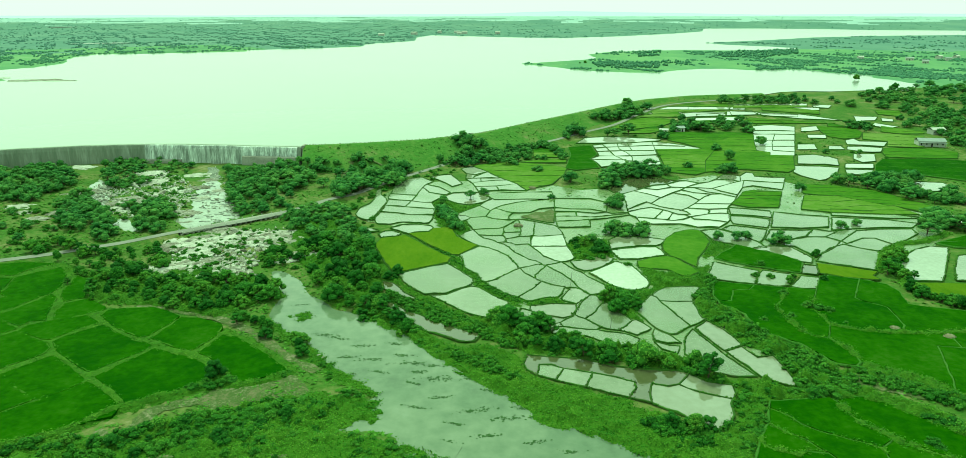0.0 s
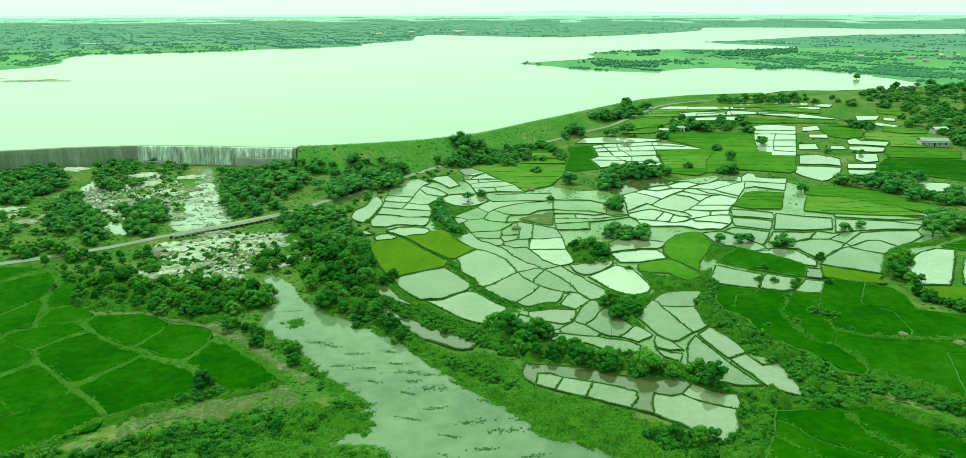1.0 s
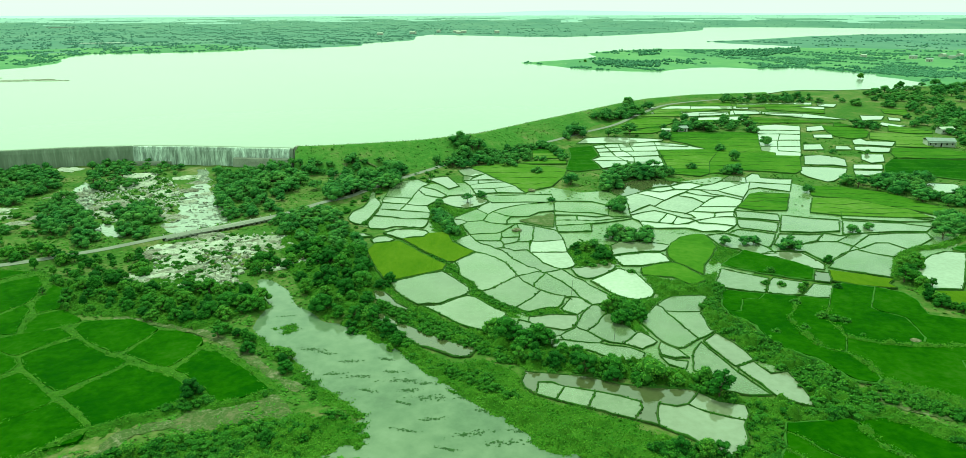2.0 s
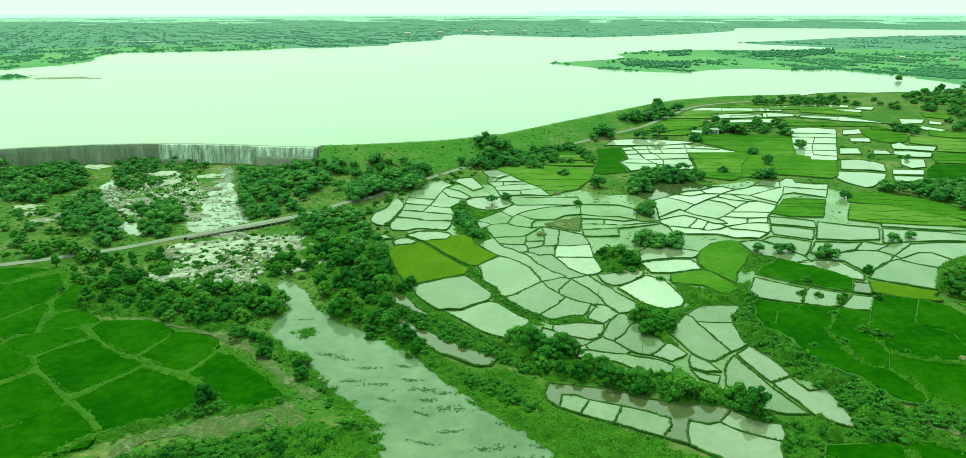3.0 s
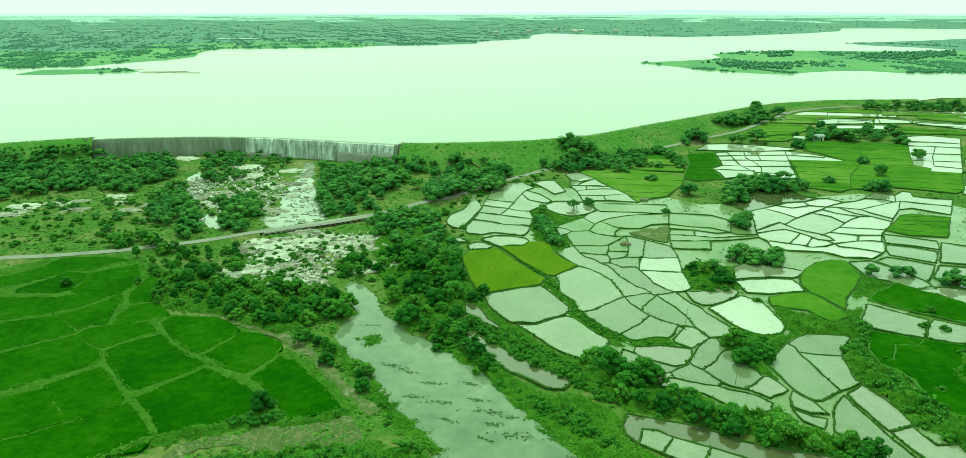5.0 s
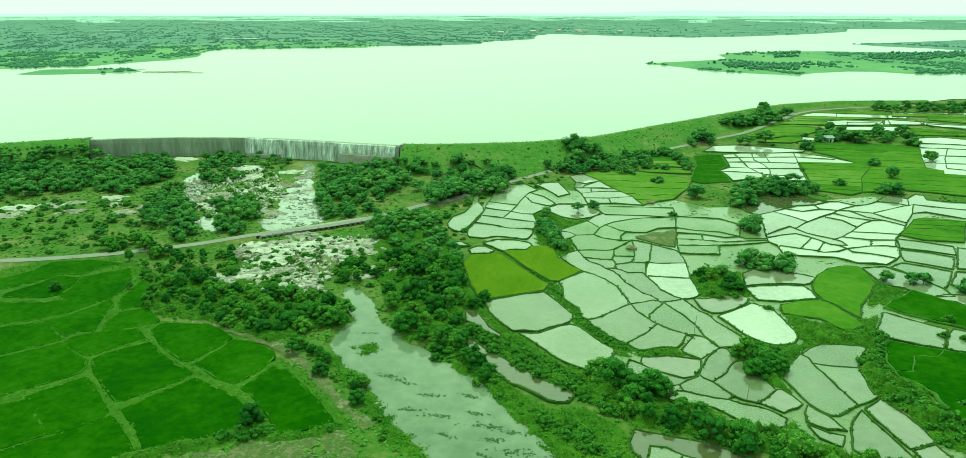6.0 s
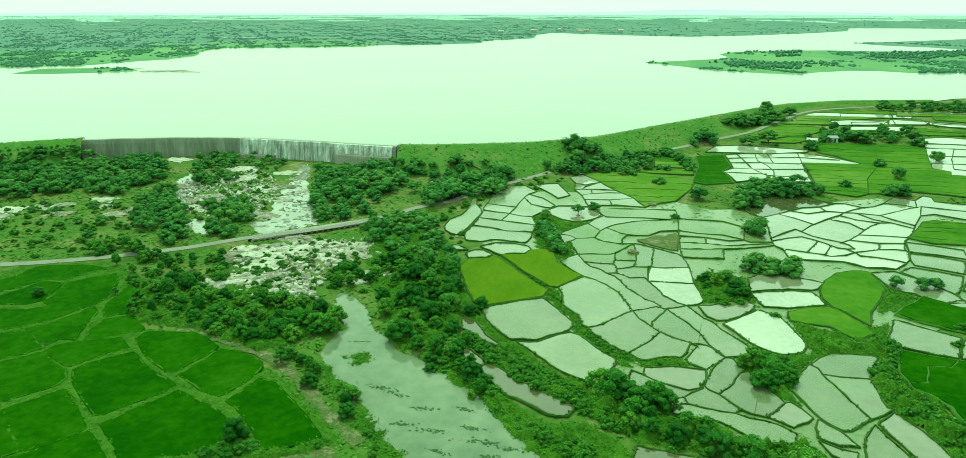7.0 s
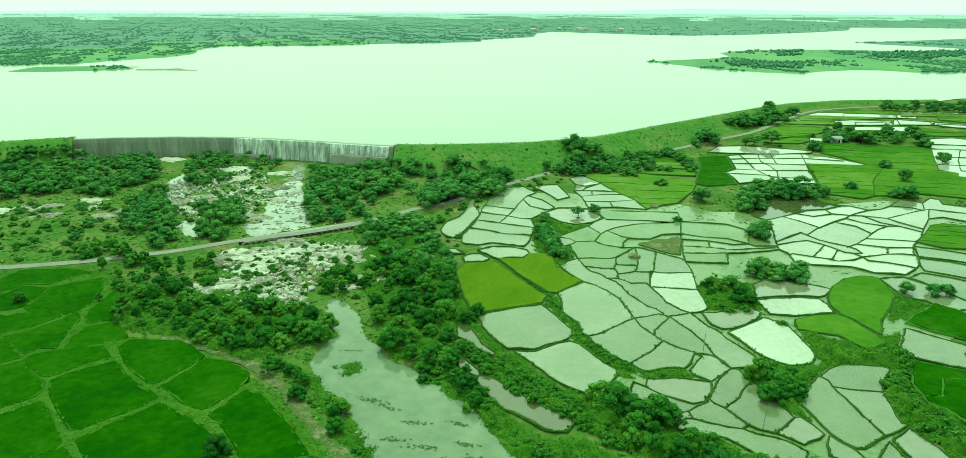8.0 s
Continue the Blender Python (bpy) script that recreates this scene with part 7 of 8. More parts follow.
# ---- leafy creepers on the banks ----
def thicket(height, *outline, over=False, margin=0.5):
    """A carpet of overlapping mounds of creepers and weeds over a stretch of the plan."""
    outline = list(outline)
    xs, ys = [p[0] for p in outline], [p[1] for p in outline]
    step = 0.55
    gx, gy = np.meshgrid(np.arange(min(xs) - 1, max(xs) + 1, step), np.arange(min(ys) - 1, max(ys) + 1, step))
    d = signed(gx, gy, outline) + (0.35 if over else 1.1) * ripple(gx, gy, 4.7)
    if not over:
        d = np.maximum(d, margin - field_distance(gx, gy))
    g = np.maximum(ground_height(gx.ravel(), gy.ravel()).reshape(gx.shape), -0.7)
    rng = np.random.default_rng(int(abs(xs[0] * 10)) + 3)
    lump = np.full(gx.shape, 0.12) + 0.1 * ripple(gx, gy, 2.3)
    for _ in range(int((d < 0).sum() * step * step / 1.6)):
        x, y = rng.uniform(min(xs), max(xs)), rng.uniform(min(ys), max(ys))
        i, j = int((y - gy[0, 0]) / step), int((x - gx[0, 0]) / step)
        r = rng.uniform(0.6, 1.9)
        k = int(r / step) + 2
        box_of = (slice(max(0, i - k), i + k + 1), slice(max(0, j - k), j + k + 1))
        q = ((gx[box_of] - x) ** 2 + (gy[box_of] - y) ** 2) / (r * r)
        lump[box_of] = np.maximum(lump[box_of], rng.uniform(0.35, 1.5) * np.sqrt(np.clip(1 - q, 0, 1)))
    g = np.where(signed(gx, gy, paddy_floor) < 0, np.maximum(g, 0.22), g)
    if over:
        g = g + 0.5
    lump *= 0.75 + 0.55 * ripple(gx, gy, 13)
    z = g + 0.07 + height * lump * smooth(0.4, -0.5 if over else -1.3, d) - (0.5 if over else 0.25) * (d > 0)
    n, w = gx.shape
    index = np.arange(n * w).reshape(n, w)
    keep = (d[:-1, :-1] < 0.9) & (d[1:, 1:] < 0.9)
    quads = np.stack([index[:-1, :-1], index[:-1, 1:], index[1:, 1:], index[1:, :-1]], -1)[keep]
    v = np.stack([gx, gy, z], -1).reshape(-1, 3)
    tris = np.concatenate([quads[:, [0, 1, 2]], quads[:, [0, 2, 3]]])
    inside = np.argwhere(d < 0.3)
    count = min(16000, int(len(inside) * step * step * 11))
    pick = inside[rng.integers(0, len(inside), count)]
    p = v[index[pick[:, 0], pick[:, 1]]] + rng.normal(0, 0.3, (count, 3)) * (1, 1, 0.3) + (0, 0, 0.1)
    t = rng.normal(0, 1, (count, 3)) * (1, 1, 0.5)
    t /= np.linalg.norm(t, axis=1, keepdims=True)
    u = np.cross(t, rng.normal(0, 0.5, (count, 3)) + (0, -0.2, 1))
    u /= np.linalg.norm(u, axis=1, keepdims=True)
    size = rng.uniform(0.10, 0.28, (count, 1))
    corners = np.stack([p - t * size, p + u * size * 0.6, p + t * size, p - u * size * 0.6], 1).reshape(-1, 3)
    b = len(v) + 4 * np.arange(count)[:, None]
    tris = np.concatenate([tris, b + [0, 1, 2], b + [0, 2, 3]])
    joined("creepers", [(np.concatenate([v, corners]), tris, (np.arange(len(tris)) < 2 * len(quads)).astype(int))], [Matrix()], (BANKLEAF, CREEPER), "dense leafy creepers and weeds covering the bank", "undergrowth")


thicket(0.9, (-14.3, 206.8), (-11.7, 209.8), (-9.8, 199.2), (-7.6, 195.9), (-5.2, 192.8), (-4.2, 187.8), (-2.7, 185.5), (0.3, 180.2), (5, 175.3), (8.8, 171.9), (6.2, 168), (4.1, 170.2), (1.7, 173.3), (-2.4, 178.8), (-6.1, 183.6), (-6.1, 187.5), (-8.4, 192.2), (-12.5, 199.5), (-15.2, 202.5))
thicket(1.1, (-34.7, 190.8), (-30.4, 192.4), (-24.5, 180.8), (-18.6, 175.2), (-13.2, 169.1), (-6.8, 162.6), (0.7, 160.4), (3.7, 158), (3.7, 152.7), (-0.8, 149.8), (-4, 151.2), (-9.8, 154.4), (-16.4, 158.9), (-23.1, 164.6), (-22.7, 174.1), (-29.3, 183.2), (-32.5, 187.7))
thicket(1.5, (0.7, 160.4), (6.1, 159.6), (9.6, 158.4), (14.6, 156.4), (14.7, 150.7), (24.9, 147.9), (29.4, 144.7), (18.9, 140.7), (9, 145.5), (-0.8, 149.8))
thicket(1, (8.8, 171.9), (13.4, 173.5), (18.2, 174.4), (20.1, 171.4), (16.3, 170.4), (10, 169))
thicket(0.8, (32.8, 176.9), (28.2, 176), (34.1, 182.1), (38.1, 180.6), (40.5, 179.4), (45.4, 181.4), (47.4, 180.9), (45.6, 176.6), (41.8, 170.9), (38.9, 164.6), (39.5, 157.3), (37.9, 159.6), (34.6, 163.8), (32.3, 168), (30.8, 172.6))
thicket(1.3, (47.2, 186.5), (48.4, 182.5), (51.7, 183.1), (61.5, 183), (58.7, 176.5), (56.3, 171.9), (55.8, 163.4), (56.9, 160.5), (59.8, 156.2), (62.1, 150.4), (68.3, 164.6), (66, 166.3), (62.8, 169), (63.7, 177.4), (66.6, 185.9), (66.2, 194.6), (62.1, 192.3), (57.8, 193), (49.8, 197.9), (47.3, 199.1), (46.7, 202.5))
thicket(0.8, (25.7, 220.2), (29.8, 230.2), (41.3, 226.8), (40.4, 216.6), (40.4, 206.7), (38, 210.1), (27, 206.9))
thicket(0.9, (70.3, 210.5), (77.3, 225.1), (84.4, 225.2), (85.5, 224.2), (77.8, 215.6), (70.9, 208))
thicket(0.5, (-26.5, 276), (-22.3, 285.7), (-15.7, 275), (-10.1, 272.3), (-4.8, 275.6), (-15.6, 258.7), (-12.9, 249.5), (-10.5, 244), (-15.3, 243.1), (-21.7, 247.9), (-23.3, 258.6))
thicket(1.0, (-28.7, 189.2), (-20.1, 174.4), (-8.1, 162.6), (0.8, 159.9), (4.0, 144.9), (-2.9, 149.3), (-9.3, 152.4), (-17.1, 159.0), (-22.1, 162.9), (-24.3, 167.0), (-20.7, 171.3), (-29.8, 186.7))
thicket(0.9, (-23.2, 155.2), (-17.0, 149.2), (-11.4, 145.8), (-7.4, 143.2), (-4.4, 144.9), (-2.1, 146.2), (6.7, 138.0), (8.1, 135.6), (10.5, 128.5), (13.7, 126.4), (20.3, 124.3), (24.0, 122.6), (28.3, 120.6), (30.3, 117.3), (38.7, 110.6), (44.2, 108.5), (47.3, 110.7), (52.7, 108.6), (48.3, 97.1), (30.5, 96.9), (28.1, 101.5), (18.7, 108.3), (8.1, 112.5), (5.8, 118.3), (-0.7, 124.4), (-8.5, 132.5), (-15.6, 141.5), (-21.8, 149.8))
thicket(2.0, (1.9, 159.2), (7.4, 153.6), (15.9, 150.1), (23.3, 146.4), (29.8, 144.1), (36.6, 147.9), (38.4, 142.0), (43.7, 139.5), (49.4, 138.9), (49.7, 130.2), (53.8, 128.0), (59.6, 128.9), (63.7, 127.0), (66.5, 125.0), (64.3, 118.7), (51.7, 119.8), (52.2, 125.4), (39.3, 133.5), (24.5, 139.3), (8.4, 141.1), (4.0, 144.9))
thicket(1.8, (64.2, 196.2), (66.7, 188.3), (62.6, 171.9), (65.7, 160.8), (67.7, 154.8), (72.8, 149.5), (77.9, 147.2), (76.3, 136.7), (80.6, 133.2), (85.3, 134.7), (83.2, 131.8), (78.4, 125.1), (70.0, 120.0), (64.3, 118.7), (66.1, 126.3), (68.1, 136.1), (67.3, 139.7), (60.8, 146.4), (59.7, 154.7), (56.0, 161.5), (57.0, 171.8))
thicket(1.5, (84.9, 133.9), (103.1, 119.1), (101.0, 116.0), (92.4, 122.6), (82.9, 129.9))
thicket(1.5, (76.5, 122.5), (80.1, 124.6), (88.0, 119.7), (96.3, 109.0), (94.0, 105.7), (84.1, 117.3), (77.2, 121.3))
thicket(0.8, (-33.4, 232.2), (-30.6, 233.7), (-11.9, 209.6), (-4.4, 193.1), (-1.4, 187.4), (5.8, 176.8), (8.2, 171.5), (6.1, 170.6), (-2.3, 180.5), (-6.2, 187.8), (-12.2, 202.4))
thicket(1.0, (28.2, 176.1), (36.3, 181.7), (44.8, 178.5), (45.5, 174.0), (38.1, 163.4), (32.8, 161.3), (31.8, 170.8))
thicket(1.2, (47.8, 188.2), (60.3, 196.2), (69.8, 201.8), (67.5, 190.9), (59.9, 180.9), (46.6, 178.5))
thicket(0.8, (28.2, 223.4), (40.2, 223.4), (38.2, 204.5), (32.7, 208.6), (27.4, 207.4))
thicket(0.7, (-64.8, 110.6), (-69.5, 110.5), (-58.1, 115.8), (-52.2, 118.7), (-43.6, 121.3), (-39.4, 123.2), (-32.6, 120.4), (-30.3, 108.7), (-54.6, 104.6))
thicket(0.8, (-63.6, 99.0), (-57.9, 107.7), (-47.6, 109.9), (-37.4, 119.1), (-28.6, 121.7), (-24.5, 120.4), (-26.1, 114.5), (-30.3, 110.0), (-41.4, 109.9), (-41.8, 99.2))
thicket(0.35, (-67.0, 159.0), (-60.7, 155.2), (-50.9, 144.9), (-41.6, 133.7), (-34.3, 126.1), (-27.0, 121.4), (-25.2, 123.2), (-38.6, 136.6), (-48.2, 145.4), (-57.6, 158.9))
thicket(0.7, (47.9, 122.3), (51.9, 122.3), (47.9, 110.7), (51.7, 107.6), (57.8, 118.7))
thicket(0.5, (-56.7, 163.1), (-52.1, 166.0), (-49.0, 163.8), (-51.7, 159.9))
thicket(0.5, (-31.1, 119.2), (-26.8, 118.5), (-24.7, 115.0), (-28.6, 114.0))
thicket(1.0, (-130.0, 192.7), (-105.0, 196.9), (-68.4, 188.3), (-61.5, 176.5), (-76.0, 161.0), (-96.9, 168.6), (-112.1, 170.1))
thicket(1.0, (-77.8, 238.1), (-72.2, 266.7), (-49.8, 242.8), (-29.7, 190.3), (-35.9, 171.3), (-44.7, 168.0), (-52.1, 182.2), (-64.3, 203.7))
thicket(0.7, (-79.9, 118.9), (-64.1, 127.6), (-48.9, 132.0), (-47.0, 130.5), (-61.6, 125.4), (-77.6, 116.4))
thicket(0.7, (77.3, 162.8), (79.4, 154.1), (83.8, 148.2), (85.8, 135.6), (83.8, 134.4), (81.8, 145.5), (77.5, 153.4))
thicket(1.0, (-39.4, 166.0), (-28.8, 155.8), (-19.8, 148.8), (-12.7, 146.0), (-16.0, 150.8), (-22.8, 158.4), (-29.3, 174.2), (-36.4, 180.8))
thicket(0.4, (-25.5, 276.7), (-19.3, 274.7), (-11.7, 262.5), (-8.3, 230.2), (-15.2, 233.8), (-21.3, 244.5), (-24.3, 257.9))
thicket(0.4, (78.5, 230.7), (80.8, 220.3), (87.7, 221.7), (80.2, 215.1), (74.0, 208.9), (74.3, 220.3))


thicket(0.75, (-99.5, 99.4), (-95, 102.8), (-85.6, 107), (-78.1, 104.6), (-73.2, 107.9), (-63.2, 114.6), (-57.5, 113.3), (-48.7, 117.3), (-41.9, 121.2), (-36.7, 119), (-34.5, 114.8), (-40.3, 110.3), (-43.2, 107.7), (-29.8, 107.4), (-19.7, 105.1), (-17.2, 98.6), (-38.3, 98.8), (-42.1, 100.2), (-53.1, 101.7), (-64.4, 100), (-65.5, 98.2), (-86.7, 90.8))
thicket(0.8, (-19.7, 105.1), (-13.6, 103.5), (-7, 98.7), (-5.1, 94), (-16, 93.9), (-17.7, 98.6))
thicket(0.9, (-31, 114.8), (-29.9, 117.9), (-26.8, 118.6), (-24.5, 116.3), (-23.8, 113.3), (-25.7, 112.2), (-28.9, 112.6))
thicket(0.5, *grow(rice_terrace, 1.5), margin=-0.1)
thicket(0.6, (-38.1, 132.2), (-43.4, 139.3), (-49.1, 147.5), (-53, 151.3), (-51.4, 151.3), (-44.9, 144.5), (-37.6, 135.1), (-32, 128.9), (-25.3, 123.6), (-25.3, 121.6), (-30.5, 124.6))
thicket(0.8, (79, 165.9), (79.5, 163.7), (79.6, 157.8), (80.5, 152.6), (81.4, 150.7), (84.8, 149.6), (86.6, 145.8), (87.3, 140.7), (86.7, 136), (84.5, 136.2), (85.1, 140.7), (84.4, 145.2), (83.4, 148), (80, 148.9), (78.3, 152), (77.4, 157.6), (77.3, 163.5), (76.8, 165.3), over=True)
thicket(0.8, (92.6, 173.6), (88.9, 168.6), (89, 164.4), (89.3, 159.7), (88.8, 157.4), (95.2, 154.5), (102.2, 153.1), (109.8, 152.8), (115.6, 153.5), (126.3, 154.3), (126.5, 152.3), (115.8, 151.5), (109.8, 150.8), (102, 151.1), (94.6, 152.5), (87.4, 156), (87.3, 159.7), (87, 164.4), (87.1, 169.4), (91, 174.8), over=True)
thicket(0.9, (73.3, 118.8), (73.5, 115.4), (74.3, 111.3), (76.5, 109), (77.4, 106.5), (79.6, 104.8), (82.7, 102.3), (85.8, 100.2), (84.4, 98), (81.1, 100.3), (78, 102.8), (75.4, 104.9), (74.3, 107.6), (71.9, 110.3), (70.9, 115), (70.7, 118.6), over=True)
thicket(0.4, (57.2, 116.7), (60, 113.9), (61.3, 111.1), (63.8, 108.7), (66.5, 107.1), (70.2, 105.2), (72.9, 103), (73.2, 101), (72, 100.8), (71.9, 102.4), (69.6, 104.2), (65.9, 106.1), (63, 107.7), (60.3, 110.3), (59, 113.3), (56.4, 115.9), over=True)
thicket(0.4, (54.7, 111.1), (57.5, 108), (60.1, 105.6), (61.3, 102.9), (62.4, 101.5), (61.4, 100.7), (60.3, 102.3), (59.1, 104.8), (56.7, 107.2), (53.9, 110.3), over=True)
thicket(1, (86.6, 136.8), (91, 134.3), (95.3, 131.3), (99.8, 126.4), (100.5, 122.8), (104.2, 121), (102, 117), (97.1, 120), (96, 124), (92.3, 127.9), (88.6, 130.5), (84.4, 133), over=True)
thicket(1.2, (72.4, 124.9), (79.9, 124.9), (85.5, 120.6), (89.3, 115.8), (94, 110.1), (96.1, 107.4), (92.1, 104.4), (90.2, 106.9), (85.5, 112.6), (81.9, 117), (78.3, 120.1), (72.4, 119.9), over=True)
thicket(0.5, (52.1, 106.4), (51.6, 103.6), (52, 103.3), (55.5, 101.5), (58.1, 102.5), (62, 101.9), (61.8, 100.3), (58.1, 100.9), (55.3, 99.9), (51.2, 101.9), (50, 103.4), (50.5, 106.6), over=True)
thicket(0.35, (87.9, 181.7), (84.5, 176.1), (81.9, 171.5), (79.4, 168.6), (78.5, 165.4), (77.3, 165.8), (78.2, 169.2), (80.9, 172.3), (83.3, 176.7), (86.7, 182.3), over=True)
thicket(0.7, (121, 197), (130.2, 211.6), (135.8, 218.6), (143.3, 224.2), (153.6, 227), (168.6, 237), (169.8, 235.4), (154.6, 225.2), (144.1, 222.4), (137.2, 217.2), (131.8, 210.4), (122.6, 196), over=True)
thicket(0.8, (128.3, 191.7), (125.9, 185.8), (125.3, 179.3), (129.4, 175.1), (132.8, 170), (130.8, 168.6), (127.6, 173.7), (123.1, 178.5), (123.5, 186.4), (126.1, 192.7), over=True)
thicket(0.5, (-108.6, 98.2), (-93.4, 103.6), (-86.1, 107.6), (-78.7, 116.9), (-70.3, 121.7), (-66.3, 124.7), (-62.3, 128.1), (-56.8, 126.3), (-52.3, 128.1), (-48.4, 131.3), (-47.2, 129.9), (-51.3, 126.5), (-56.8, 124.5), (-62.1, 126.3), (-65.1, 123.3), (-69.3, 120.1), (-77.5, 115.5), (-84.9, 106.2), (-92.8, 102), (-108, 96.6), over=True)


# ---- rocks ----
rock_rng = random.Random(23)


def rock_mesh(name, sub, flat):
    """A rock with broken faces: a ball cut by a dozen planes, a little rough."""
    bm = bmesh.new()
    bmesh.ops.create_icosphere(bm, subdivisions=sub, radius=1.15)
    for _ in range(12):
        d = Vector((rock_rng.gauss(0, 1), rock_rng.gauss(0, 1), rock_rng.gauss(0.2, 0.8))).normalized()
        reach = rock_rng.uniform(0.55, 0.95)
        for v in bm.verts:
            over = v.co.dot(d) - reach
            if over > 0:
                v.co -= d * over
    off = Vector((rock_rng.uniform(-9, 9), rock_rng.uniform(-9, 9), 0))
    for v in bm.verts:
        v.co *= 1 + 0.12 * noise.noise(v.co * 2.3 + off)
        v.co.z *= flat
        v.co.x *= 1.3
    me = bpy.data.meshes.new(name)
    bm.to_mesh(me)
    bm.free()
    me.materials.append(ROCK)
    return me


def inside_points(outline, count, rng):
    xs, ys = [p[0] for p in outline], [p[1] for p in outline]
    out = []
    while len(out) < count:
        x, y = rng.uniform(min(xs), max(xs)), rng.uniform(min(ys), max(ys))
        if signed(np.array([x]), np.array([y]), outline)[0] < 0:
            out.append((x, y))
    return out


boulder_shapes = [rock_mesh("boulder", 2, rock_rng.uniform(0.5, 0.8)) for _ in range(6)]
def slab_mesh():
    """A broken sheet of bedrock: only its high parts come up through the soil."""
    n, off = 26, rock_rng.uniform(0, 50)
    verts = []
    for i in range(n):
        for j in range(n):
            x, y = 2 * i / (n - 1) - 1, 2 * j / (n - 1) - 1
            p = Vector((x * 1.7 + off, y * 2.2, off))
            z = 0.30 * (1 - 1.15 * (x * x + y * y)) + 0.42 * noise.noise(p) + 0.22 * noise.noise(p * 2.7)
            z = min(z, 0.2 + 0.3 * z) + 0.10 * round(5 * noise.noise(p * 1.6 + Vector((3, 0, 0)))) / 2.5 - 0.25 * max(0.0, 0.10 - abs(noise.noise(p * 2.4 + Vector((9, 9, 0))))) / 0.10
            verts.append((x * 1.25, y, z * 0.6))
    faces = [(i * n + j, (i + 1) * n + j, (i + 1) * n + j + 1, i * n + j + 1) for i in range(n - 1) for j in range(n - 1)]
    return mesh("bedrock_slab", verts, faces, ROCK, False)


slab_shapes = [slab_mesh() for _ in range(5)]
rubble_low = [(-98.4, 204.9), (-91.7, 207.2), (-82.1, 205.4), (-75.2, 191.3), (-81.2, 185.1), (-90.4, 187.6)]
rubble_high = [(-101.8, 223.9), (-87.5, 232.9), (-79.8, 216.4), (-83.9, 205.1), (-97.9, 215.8)]
boulder_field = [(-105, 198), (-113, 216), (-111, 230), (-97, 240), (-80, 244), (-72, 233), (-80, 219), (-78, 202), (-80, 189), (-90, 185), (-99, 189)]
stony_bed = [(-193, 293), (-188, 318), (-176, 345), (-150, 318), (-134, 290), (-130, 263), (-147, 255), (-160, 262)]
rapids_bed = [(-124, 250), (-118, 258), (-130, 281), (-136, 305), (-150, 350), (-146, 348), (-133, 321), (-119, 293), (-106, 270), (-102, 258), (-110, 247)]
for outline, count, low, high in ((boulder_field, 60, 0.4, 1.6), (rubble_low, 120, 0.4, 1.4), (rubble_high, 50, 0.4, 1.3), (stony_bed, 76, 0.5, 1.8), (rapids_bed, 8, 0.5, 1.0)):
    for x, y in inside_points(outline, count, rock_rng):
        ob = new("boulder", rock_rng.choice(boulder_shapes))
        r = low + (high - low) * rock_rng.random() ** 2.6
        ob.matrix_world = Matrix.Translation((x, y, max(float(ground_height([x], [y])[0]), -0.3) + 0.2 * r)) @ Matrix.Rotation(rock_rng.uniform(0, 6.28), 4, "Z") @ Matrix.Diagonal((r, r, r, 1))
        tagged(ob, "rounded pale grey granite boulder in the streambed", "boulder", "boulders")
for x, y, r in ((-111.5, 217.9, 5), (-104.9, 221.5, 6), (-104, 198.8, 6), (-99.2, 200.7, 5.5), (-92.5, 195.2, 4.5), (-81.9, 229.5, 5.5), (-79.2, 233.8, 4.5), (-86.3, 230, 4), (-67, 208.2, 4.5), (-98.7, 226.4, 4), (-102.2, 212.2, 4), (-104.7, 227.8, 4), (-108.8, 195.5, 3.5), (-79, 230, 6), (-100, 198, 5), (-106, 219, 5), (-102, 238, 4), (-85, 223, 4), (-100, 226, 5), (-65, 212, 3), (-59, 213, 3.4), (-70, 208, 3.5), (-225, 241, 4), (-229, 251, 4), (-219, 257, 3.2), (-183, 253, 3), (-202, 271, 3.4), (-205, 250, 3.6), (-212, 262, 2.6), (-194, 262, 2.4), (-175, 334, 5), (-166, 315, 5), (-159, 286, 5), (-160, 278, 5), (-158, 266, 4), (-219, 348, 4), (-188, 295, 6), (-117, 350, 4), (-123, 343, 4), (-94, 192, 4), (-90, 234, 4), (-112, 224, 4), (-146, 300, 4), (-178, 262, 4), (-240, 235, 4), (-150, 330, 4), (-128, 262, 4), (-133, 285, 4), (-139, 305, 3), (-119, 262, 3), (-126, 300, 3), (-115, 275, 4), (-140, 320, 4), (-121, 250, 3)):
    ob = new("bedrock_slab", rock_rng.choice(slab_shapes))
    ob.matrix_world = Matrix.Translation((x, y, float(ground_height([x], [y])[0]) + 0.12)) @ Matrix.Rotation(rock_rng.uniform(-0.5, 0.5), 4, "Z") @ Matrix.Diagonal((r * 1.3, r * 1.1, r * 0.5, 1))
    tagged(ob, "broad flat slab of bare pale granite bedrock", "rock slab", "bedrock slabs")
pebble = flat_arrays([new("pattern_stone", rock_mesh("stone", 1, 0.6))])
bpy.data.objects.remove(bpy.data.objects["pattern_stone"])
poses = []
